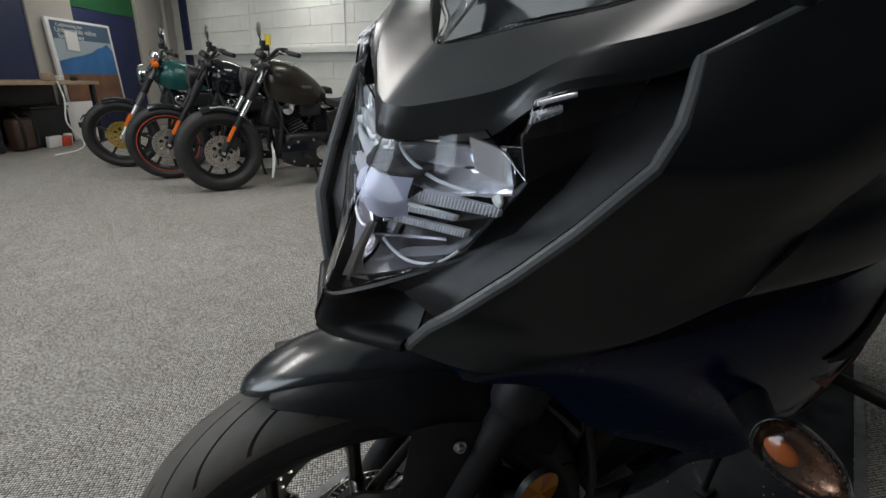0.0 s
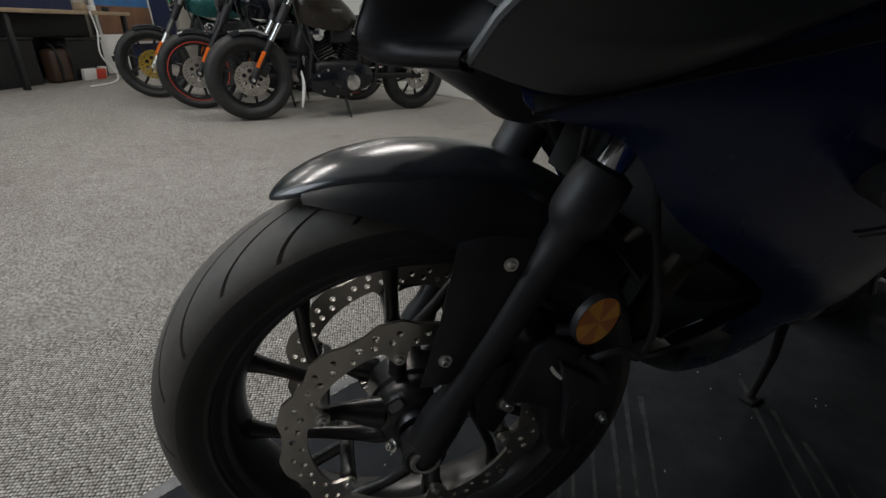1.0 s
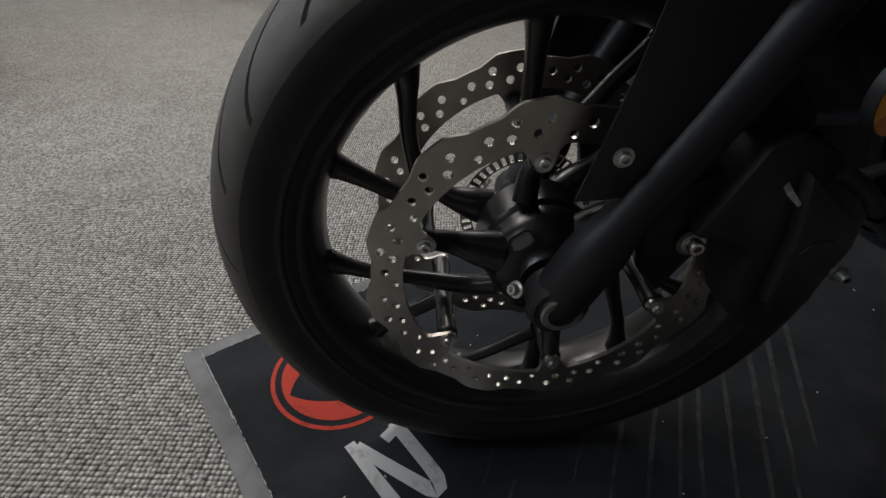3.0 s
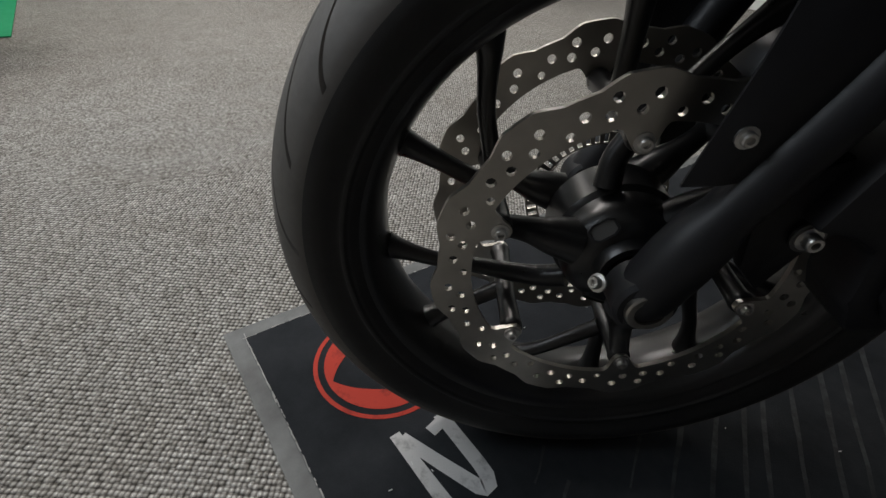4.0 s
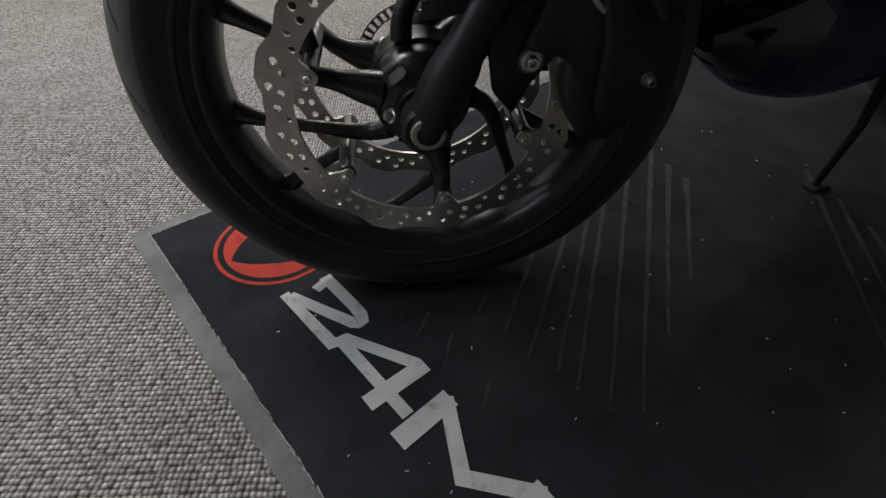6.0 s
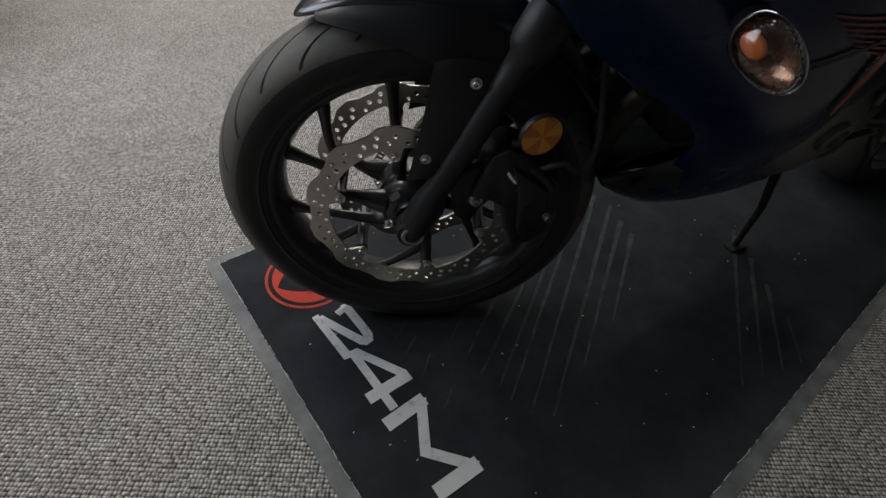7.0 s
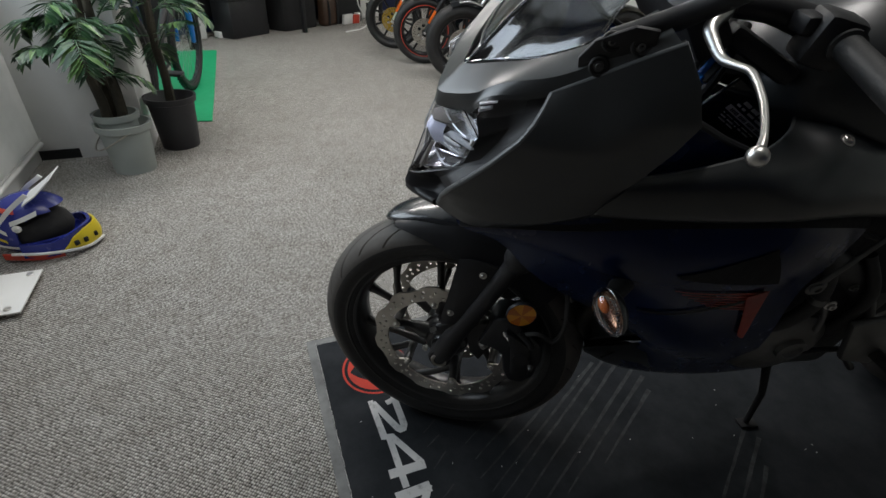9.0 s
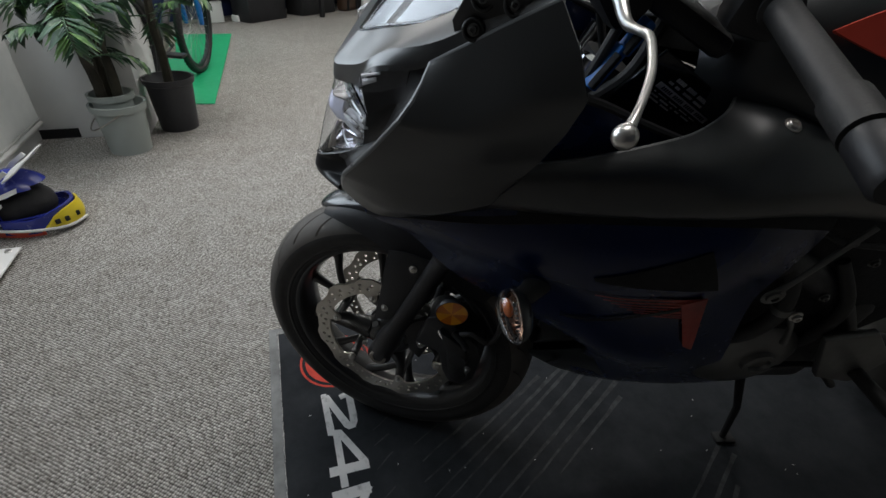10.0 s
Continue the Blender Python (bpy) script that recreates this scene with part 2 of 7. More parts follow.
GOLD = plain("gold_anodised", (0.42, 0.28, 0.05), 0.3, 0.8, vary=0.2, grain=50)

# ---- mesh helpers ----


def finish(bm, name, mat, smooth=True, angle=35):
    bmesh.ops.recalc_face_normals(bm, faces=bm.faces)
    me = bpy.data.meshes.new(name)
    bm.normal_update()
    for e in bm.edges:
        e.smooth = len(e.link_faces) != 2 or e.calc_face_angle(0) < radians(angle)
    for f in bm.faces:
        f.smooth = smooth
    bm.to_mesh(me)
    bm.free()
    me.materials.append(mat)
    return me


def part(name, bm, mat, parent=None, label="", m=None, smooth=True, angle=35):
    """One mesh object, under its thing or part."""
    if m is not None:
        bmesh.ops.transform(bm, matrix=m, verts=bm.verts)
    ob = new(name, finish(bm, name, mat, smooth, angle))
    ob.parent = parent
    if label:
        tagged(ob, label)
    return ob


def again(ob, m, parent=None):
    """Another object on the same mesh."""
    o = new(ob.name.split(".")[0], ob.data)
    o.parent = parent if parent else ob.parent
    o.matrix_local = m
    return o


def thing(name, m, label, category, group="", kind=""):
    ob = new(name)
    ob.matrix_world = m
    return tagged(ob, label, category, group, kind)


def box(sx, sy, sz, bevel=0.0, m=None, into=None, seg=2):
    bm = bmesh.new()
    bmesh.ops.create_cube(bm, size=1, matrix=Matrix.Diagonal((sx, sy, sz, 1)))
    if bevel:
        bmesh.ops.bevel(bm, geom=bm.edges[:], offset=bevel, segments=seg, affect="EDGES", profile=0.5)
    if m is not None:
        bmesh.ops.transform(bm, matrix=m, verts=bm.verts)
    return merge(into, bm)


def merge(into, bm):
    if into is None:
        return bm
    me = bpy.data.meshes.new("tmp")
    bm.to_mesh(me)
    bm.free()
    into.from_mesh(me)
    bpy.data.meshes.remove(me)
    return into


def spline(points, n, closed=False):
    """Catmull-Rom through the points, n steps a span."""
    p = [Vector(q) for q in points]
    out, last = [], len(p)
    for i in range(last if closed else last - 1):
        a, b, c, d = ((p[(i + k) % last]) if closed else p[min(max(i + k, 0), last - 1)] for k in (-1, 0, 1, 2))
        for s in range(n):
            t = s / n
            out.append(0.5 * ((2 * b) + (c - a) * t + (2 * a - 5 * b + 4 * c - d) * t * t + (3 * b - a - 3 * c + d) * t ** 3))
    if not closed:
        out.append(p[-1])
    return out


def polyline(points, n):
    p = [Vector(q) for q in points]
    return [a.lerp(b, k / n) for a, b in zip(p, p[1:]) for k in range(n)] + [p[-1]]


def tube(points, radius, seg=14, smooth=0, into=None, caps=True):
    """A round bar along points; radius: one number or one for each point."""
    pts = [Vector(q) for q in points]
    rad = list(radius) if isinstance(radius, (list, tuple)) else [radius] * len(pts)
    if smooth:
        rr = spline([(r, 0, 0) for r in rad], smooth)
        pts, rad = spline(pts, smooth), [v.x for v in rr]
    bm = bmesh.new()
    rings, up = [], None
    for i, q in enumerate(pts):
        d = (pts[min(i + 1, len(pts) - 1)] - pts[max(i - 1, 0)]).normalized()
        if up is None:
            up = d.orthogonal().normalized()
        up = (up - d * up.dot(d)).normalized()
        side = d.cross(up)
        rings.append([bm.verts.new(q + rad[i] * (math.cos(a) * up + math.sin(a) * side)) for a in (2 * math.pi * k / seg for k in range(seg))])
    for r0, r1 in zip(rings, rings[1:]):
        for k in range(seg):
            bm.faces.new((r0[k], r0[(k + 1) % seg], r1[(k + 1) % seg], r1[k]))
    if caps:
        bm.faces.new(rings[0][::-1])
        bm.faces.new(rings[-1])
    return merge(into, bm)


def revolve(profile, seg=48, m=None, into=None, closed=False):
    """Turns a profile of (y, r) about the y axis."""
    bm = bmesh.new()
    rings = [[bm.verts.new((r * math.cos(a), y, r * math.sin(a))) for a in (2 * math.pi * k / seg for k in range(seg))] for y, r in profile]
    pairs = list(zip(rings, rings[1:])) + ([(rings[-1], rings[0])] if closed else [])
    for r0, r1 in pairs:
        for k in range(seg):
            bm.faces.new((r0[k], r1[k], r1[(k + 1) % seg], r0[(k + 1) % seg]))
    if not closed:
        for ring, (y, r) in ((rings[0], profile[0]), (rings[-1], profile[-1])):
            if r > 1e-5:
                bm.faces.new(ring)
    bmesh.ops.remove_doubles(bm, verts=bm.verts, dist=1e-6)
    if m is not None:
        bmesh.ops.transform(bm, matrix=m, verts=bm.verts)
    return merge(into, bm)


def sheet(rows, n=4, thick=0.003, flip=False, into=None, mirror=False, straight=False):
    """A curved shell through rows of points; its inner side lies thick away."""
    if mirror:
        rows = [[(x, -y, z) for x, y, z in row] for row in rows]
    lines = [(polyline if straight is True else spline)(row, n) for row in rows]
    cols = [(polyline if straight else spline)([ln[k] for ln in lines], n) for k in range(len(lines[0]))]
    bm = bmesh.new()
    grid = [[bm.verts.new(q) for q in c] for c in cols]
    for a, b in zip(grid, grid[1:]):
        for k in range(len(a) - 1):
            bm.faces.new((a[k], a[k + 1], b[k + 1], b[k]))
    bm.normal_update()
    sign = -1 if flip != mirror else 1
    back = [[bm.verts.new(v.co - sign * thick * v.normal) for v in c] for c in grid]
    for a, b in zip(back, back[1:]):
        for k in range(len(a) - 1):
            bm.faces.new((a[k], b[k], b[k + 1], a[k + 1]))
    rim = grid[0] + [c[-1] for c in grid[1:]] + grid[-1][-2::-1] + [c[0] for c in grid[-2:0:-1]]
    rim2 = back[0] + [c[-1] for c in back[1:]] + back[-1][-2::-1] + [c[0] for c in back[-2:0:-1]]
    for k in range(len(rim)):
        j = (k + 1) % len(rim)
        bm.faces.new((rim[k], rim2[k], rim2[j], rim[j]))
    return merge(into, bm)


def prism(outline, y0, y1, bevel=0.0, into=None, m=None):
    """A plate: an outline of (x, z) between two values of y."""
    bm = bmesh.new()
    f = bm.faces.new([bm.verts.new((x, y0, z)) for x, z in outline])
    ext = bmesh.ops.extrude_face_region(bm, geom=[f])
    bmesh.ops.translate(bm, verts=[v for v in ext["geom"] if isinstance(v, bmesh.types.BMVert)], vec=(0, y1 - y0, 0))
    if bevel:
        bmesh.ops.recalc_face_normals(bm, faces=bm.faces)
        bmesh.ops.bevel(bm, geom=bm.edges[:], offset=bevel, segments=2, affect="EDGES", profile=0.5)
    if m is not None:
        bmesh.ops.transform(bm, matrix=m, verts=bm.verts)
    return merge(into, bm)


def pierced(outline, holes, y0, y1):
    """A flat plate with holes: loops of (x, z), between two values of y."""
    bm = bmesh.new()
    loops, edges = [], []
    for loop in (outline, *holes):
        vs = [bm.verts.new((x, y0, z)) for x, z in loop]
        edges += [bm.edges.new((vs[k], vs[(k + 1) % len(vs)])) for k in range(len(vs))]
        loops.append(vs)
    bmesh.ops.triangle_fill(bm, use_beauty=True, use_dissolve=False, edges=edges)
    twin = {v: bm.verts.new((v.co.x, y1, v.co.z)) for lp in loops for v in lp}
    for f in bm.faces[:]:
        bm.faces.new([twin[v] for v in reversed(f.verts)])
    for lp in loops:
        for k in range(len(lp)):
            a, b = lp[k], lp[(k + 1) % len(lp)]
            bm.faces.new((a, b, twin[b], twin[a]))
    return bm


def circle(x, z, r, n=8, start=0.0):
    return [(x + r * math.cos(start + 2 * math.pi * k / n), z + r * math.sin(start + 2 * math.pi * k / n)) for k in range(n)]


def bolt(r, h):
    """A round socket-head bolt along -y, its seat at y = 0."""
    bm = revolve([(0, 0), (0, r * 1.5), (-h * 0.25, r * 1.5), (-h * 0.3, r), (-h * 0.85, r), (-h, r * 0.85), (-h, r * 0.5), (-h * 0.5, r * 0.5), (-h * 0.5, 0)], 14)
    return bm


def along(p, d, roll_axis=(0, 0, 1)):
    """A pose at p whose -y axis points along d."""
    d = Vector(d).normalized()
    return Matrix.Translation(p) @ d.to_track_quat("-Y", "Z").to_matrix().to_4x4()

# ---- the room ----


def structure(name, bm, mat, label, category):
    return tagged(part(name, bm, mat), label, category, kind="structure")


def slab(name, x0, x1, y0, y1, z0, z1, mat, label, category):
    return structure(name, box(x1 - x0, y1 - y0, z1 - z0, 0, Matrix.Translation(((x0 + x1) / 2, (y0 + y1) / 2, (z0 + z1) / 2))), mat, label, category)


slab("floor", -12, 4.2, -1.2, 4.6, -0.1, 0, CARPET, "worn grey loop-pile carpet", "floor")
slab("ceiling", -12, 4.2, -1.2, 4.6, 2.62, 2.75, CEIL, "plain pale suspended ceiling", "ceiling")
slab("wall_back", -12, 4.2, 4.35, 4.55, 0, 2.62, WHITEWALL, "white painted blockwork wall", "wall")
# the side wall is out of view; its dark blue holds back bounce light
slab("wall_side", 4.0, 4.2, -1.2, 4.35, 0, 2.62, NAVY, "unseen side wall, made dark blue to cut bounce light", "wall")
slab("wall_front", -2.2, 4.0, -1.2, -1.0, 0, 2.62, MIDGREY, "plain grey shopfront wall", "wall")
slab("wall_front_far", -12, -5.8, -1.2, -1.0, 0, 2.62, GREYPAINT, "plain grey shopfront wall", "wall")
END = pose(-8.3, 2.15, 0, 0, 0, math.degrees(math.atan2(0.79, -0.61)))
end = box(11, 0.2, 2.62, 0, END @ Matrix.Translation((-1.2, 0.1, 1.31)))
structure("wall_end", end, BEIGE, "beige end wall", "wall")

# the printed mat under the motorcycle
mat_base = box(0.992, 2.056, 0.003, 0, Matrix.Translation((-0.219, 1.152, 0.0015)))
floor_mat = thing("floor_mat", Matrix.Identity(4), "black printed garage mat with worn grey and red print", "mat")
part("rubber_edge", mat_base, BORDER, floor_mat, "grey rubber border")
part("woven_top", box(0.940, 2.004, 0.004, 0, Matrix.Translation((-0.219, 1.152, 0.003))), PILE, floor_mat)


def frayed(p, q, n):
    """A thin, broken line of pale threads from p to q on the mat."""
    bm = bmesh.new()
    p, q = Vector(p), Vector(q)
    ang = math.degrees(math.atan2(q.y - p.y, q.x - p.x))
    for k in range(n):
        f = (k + random.uniform(0.1, 0.9)) / n
        c = p.lerp(q, f)
        box(random.uniform(0.004, 0.022), random.uniform(0.0006, 0.0016), 0.0008, 0, pose(c.x + random.uniform(-0.0008, 0.0008), c.y + random.uniform(-0.0008, 0.0008), 0.0052, 0, 0, ang + random.uniform(-6, 6)), bm)
    return bm


def stroke(points, width, z, into=None):
    """A flat printed band along points on the mat."""
    p = [Vector((x, y)) for x, y in points]
    bm = bmesh.new()
    left, right = [], []
    for k, q in enumerate(p):
        a = (q - p[k - 1]).normalized() if k else None
        b = (p[k + 1] - q).normalized() if k < len(p) - 1 else None
        d = ((a or b) + (b or a)).normalized()
        n = Vector((-d.y, d.x)) / max(0.5, d.dot(a or b))
        w = width[k] if isinstance(width, (list, tuple)) else width
        left.append(bm.verts.new((*(q + n * w / 2), z)))
        right.append(bm.verts.new((*(q - n * w / 2), z)))
    for k in range(len(p) - 1):
        bm.faces.new((left[k], right[k], right[k + 1], left[k + 1]))
    return merge(into, bm)


MZ = 0.0056
random.seed(8)
for p, q in (((-0.689, 0.150), (-0.689, 2.150)), ((0.251, 0.150), (0.251, 2.150)), ((-0.689, 0.150), (0.251, 0.150))):
    tagged(part("frayed_seam", frayed(p, q, 90), FRAY, floor_mat, smooth=False), kind="stuff")
STROKES = [([(-0.409, 0.292), (-0.415, 0.316)], 0.016),
           ([(-0.424, 0.316), (-0.345, 0.317), (-0.328, 0.316), (-0.318, 0.311), (-0.317, 0.304), (-0.322, 0.299), (-0.367, 0.280), (-0.422, 0.258)], [0.018, 0.018, 0.018, 0.018, 0.018, 0.018, 0.017, 0.016]),
           ([(-0.430, 0.253), (-0.304, 0.259)], [0.014, 0.018]),
           ([(-0.310, 0.254), (-0.305, 0.277), (-0.214, 0.323)], [0.014, 0.016, 0.017]),
           ([(-0.206, 0.331), (-0.208, 0.243)], 0.023),
           ([(-0.304, 0.270), (-0.165, 0.271)], 0.016),
           ([(-0.148, 0.242), (-0.150, 0.324)], 0.026),
           ([(-0.154, 0.320), (-0.072, 0.270), (-0.002, 0.324)], 0.018),
           ([(-0.006, 0.328), (-0.010, 0.245)], 0.026)]
for k, (line, wide) in enumerate(STROKES):
    part("printed_stroke", stroke(line, wide, MZ + 0.0002 * k), PRINTGREY, floor_mat, "worn grey printed stroke of a large character", smooth=False)
ring = bmesh.new()
CX, CY = -0.542, 0.299
stroke([(CX + 0.094 * math.cos(a), CY + 0.094 * math.sin(a)) for a in (2 * math.pi * k / 64 for k in range(65))], 0.006, MZ, ring)
band = []
for k in range(121):
    deg = 3 * k
    mid = (deg + 93 + 60) % 120 - 60
    r0 = 0.075 - 0.024 * (1 - (1 - abs(mid) / 60) ** 2)
    a = radians(deg)
    band.append([ring.verts.new((CX + r * math.cos(a), CY + r * math.sin(a), MZ)) for r in (r0, 0.082)])
for p, q in zip(band, band[1:]):
    ring.faces.new((p[0], p[1], q[1], q[0]))
part("printed_roundel", ring, PRINTRED, floor_mat, "worn red printed roundel", smooth=False)
STREAKS = ((-0.400, 1.05, -0.056, 0.448), (-0.365, 1.06, -0.014, 0.455), (-0.310, 1.06, 0.011, 0.486), (-0.255, 1.03, -0.026, 0.614), (-0.205, 1.01, -0.058, 0.742), (-0.350, 0.92, -0.089, 0.452),
           (-0.330, 0.83, -0.127, 0.440), (-0.330, 0.74, -0.177, 0.450), (-0.263, 0.516, -0.224, 0.443), (-0.316, 0.398, -0.288, 0.355), (-0.270, 0.391, -0.246, 0.351), (-0.221, 0.390, -0.187, 0.346), (-0.136, 0.376, -0.114, 0.341),
           (-0.060, 1.240, 0.184, 0.817), (0.020, 1.175, 0.198, 0.866), (0.085, 1.120, 0.213, 0.917), (0.160, 1.055, 0.230, 0.962))
for x0, y0, x1, y1 in STREAKS:
    n = max(3, int(math.hypot(x1 - x0, y1 - y0) / 0.035))
    line = [(x0 + (x1 - x0) * k / n + random.uniform(-0.0012, 0.0012), y0 + (y1 - y0) * k / n) for k in range(n + 1)]
    wide = 0.012 if n > 5 else 0.005
    part("printed_streak", stroke(line, [max(0.0025, wide * (1 - 0.72 * k / n)) * random.uniform(0.75, 1.15) for k in range(n + 1)], MZ), PRINTDIM, floor_mat, "faded diagonal printed streak", smooth=False)
random.seed(3)
for k in range(60):
    lx, ly = random.uniform(-0.62, 0.2), random.uniform(0.18, 1.3)
    part("lint", box(random.uniform(0.001, 0.005), 0.001, 0.0008, 0, pose(lx, ly, MZ + 0.0004, 0, 0, random.uniform(0, 180))), WHITE, floor_mat)

# ---- the black sports motorcycle ----
# its own frame: x to the rear, y to its right, z up, the origin under the front axle
BIKE = pose(-0.388, 0.440, 0.0, 0, 0, 75) @ pose(0, 0, 0, 13, 0, 0)
moto = thing("motorcycle", BIKE, "matte black faired sports motorcycle on a black printed mat", "motorcycle")
RAKE, STEER = radians(25.5), radians(-22.3)
HEAD = Vector((math.sin(RAKE), 0, math.cos(RAKE)))
HUB = Vector((0.002, 0, 0.303))
PIVOT = HUB + 0.038 * Vector((math.cos(RAKE), 0, -math.sin(RAKE)))
TURN = Matrix.Translation(PIVOT) @ Matrix.Rotation(STEER, 4, HEAD) @ Matrix.Translation(-PIVOT)
FRONT = TURN @ Matrix.Translation(HUB)
AXLE = FRONT @ Matrix.Translation((-0.0005, 0, 0.0065))


def tyre(width, outer, bead, grooves=True, pitches=24):
    """A road tyre about the y axis; its mesh is swept along the curved grooves pressed into the tread."""
    w = width / 2
    half = [(0.72, bead - 0.004), (0.84, bead + 0.005), (0.875, bead + 0.0085), (0.915, bead + 0.0105), (0.920, bead + 0.0130), (0.905, bead + 0.0150), (0.93, bead + 0.020), (0.985, outer - 0.048), (0.99, outer - 0.040), (0.93, outer - 0.029), (0.80, outer - 0.0190), (0.62, outer - 0.0105), (0.34, outer - 0.0030), (0.0, outer)]
    prof = [(-f * w, r) for f, r in half] + [(f * w, r) for f, r in half[-2::-1]]
    line = [(v.x, v.y) for v in spline([(a, b, 0) for a, b in prof], 10 if grooves else 4)]
    n, pitch = len(line), 2 * math.pi / pitches
    steps = [(k * pitch + o / outer, k, abs(o) < 0.0032) for k in range(pitches) for o in (-0.0034, -0.0029, 0.0029, 0.0034, 0.014, 0.024, 0.034, 0.044, 0.054, 0.064)]
    seg = len(steps)
    verts, rad, deep = np.zeros((seg, n, 3)), np.zeros((seg, n)), np.zeros((seg, n))
    for i, (turn, k, inside) in enumerate(steps):
        for j, (y, r) in enumerate(line):
            s = min(1.0, abs(y) / w)
            a = turn + (pitch * 2.5 * (1.35 * s - 0.45 * s * s) if grooves else 0)
            lo, hi = ((0.05, 0.93), (0.25, 0.86))[k % 2]
            if y > 0:
                lo, hi = ((0.24, 0.86), (0.04, 0.93))[k % 2]
            dip = 1.0 if grooves and inside and lo < s < hi and r > outer - 0.034 else 0.0
            rr = r - 0.0058 * dip
            rad[i, j], deep[i, j] = r, dip
            verts[i, j] = (rr * math.cos(a), y, rr * math.sin(a))
    idx = np.arange(seg * n).reshape(seg, n)
    nxt = np.roll(idx, -1, 0)
    faces = np.stack([idx[:, :-1], nxt[:, :-1], nxt[:, 1:], idx[:, 1:]], -1).reshape(-1, 4)
    me = bpy.data.meshes.new("tyre")
    me.from_pydata(verts.reshape(-1, 3).tolist(), [], faces.tolist())
    me.shade_smooth()
    me.set_sharp_from_angle(angle=radians(28))
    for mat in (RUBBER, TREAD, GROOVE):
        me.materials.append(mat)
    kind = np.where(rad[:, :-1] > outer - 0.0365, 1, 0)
    # groove floors get the rubber with the shade painted in
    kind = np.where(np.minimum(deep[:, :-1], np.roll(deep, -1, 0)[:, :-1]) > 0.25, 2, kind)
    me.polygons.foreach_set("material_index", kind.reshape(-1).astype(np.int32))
    return me


def wave_disc(outer, inner, pin, waves, phase, y0, y1):
    """A scalloped, drilled brake disc with six inward lobes for its bolts."""
    rim, bore, holes = [], [], []
    for k in range(288):
        a = 2 * math.pi * k / 288
        c = math.cos(waves * (a - phase))
        rim.append(((outer - 0.0030 + 0.0034 * max(-1, min(1, 1.6 * c))) * math.cos(a), (outer - 0.0030 + 0.0034 * max(-1, min(1, 1.6 * c))) * math.sin(a)))
        d = (a - phase + math.pi / 6) % (math.pi / 3) - math.pi / 6
        r = inner - (inner - pin + 0.009) * math.exp(-(d * inner / 0.0115) ** 4)
        bore.append((r * math.cos(a), r * math.sin(a)))
    for k in range(12):
        for dr, da in ((0.008, 0.02), (0.0175, -0.05), (0.0085, 0.16), (0.0195, 0.12), (0.0135, 0.27), (0.0045, 0.36)):
            a, r = phase + 2 * math.pi * k / 12 + da, inner + dr + 0.002
            holes.append(circle(r * math.cos(a), r * math.sin(a), 0.0040 if dr > 0.006 else 0.0034, 8))
    for k in range(6):
        a = phase + k * math.pi / 3
        holes.append(circle(pin * math.cos(a), pin * math.sin(a), 0.004, 8))
    return pierced(rim, [bore[::-1]] + holes, y0, y1)


def sensor_ring(r0, r1, n, y0, y1):
    holes = []
    for k in range(n):
        a = 2 * math.pi * k / n
        c, s, rm = math.cos(a), math.sin(a), (r0 + r1) / 2
        h, b = 0.36 * (r1 - r0), math.pi * rm / n * 0.5
        holes.append([(rm * c + u * c - v * s, rm * s + u * s + v * c) for u, v in ((-h, -b), (h, -b), (h, b), (-h, b))])
    return pierced([(x, z) for x, z in circle(0, 0, r1, 96)], [circle(0, 0, r0, 96)[::-1]] + holes, y0, y1)


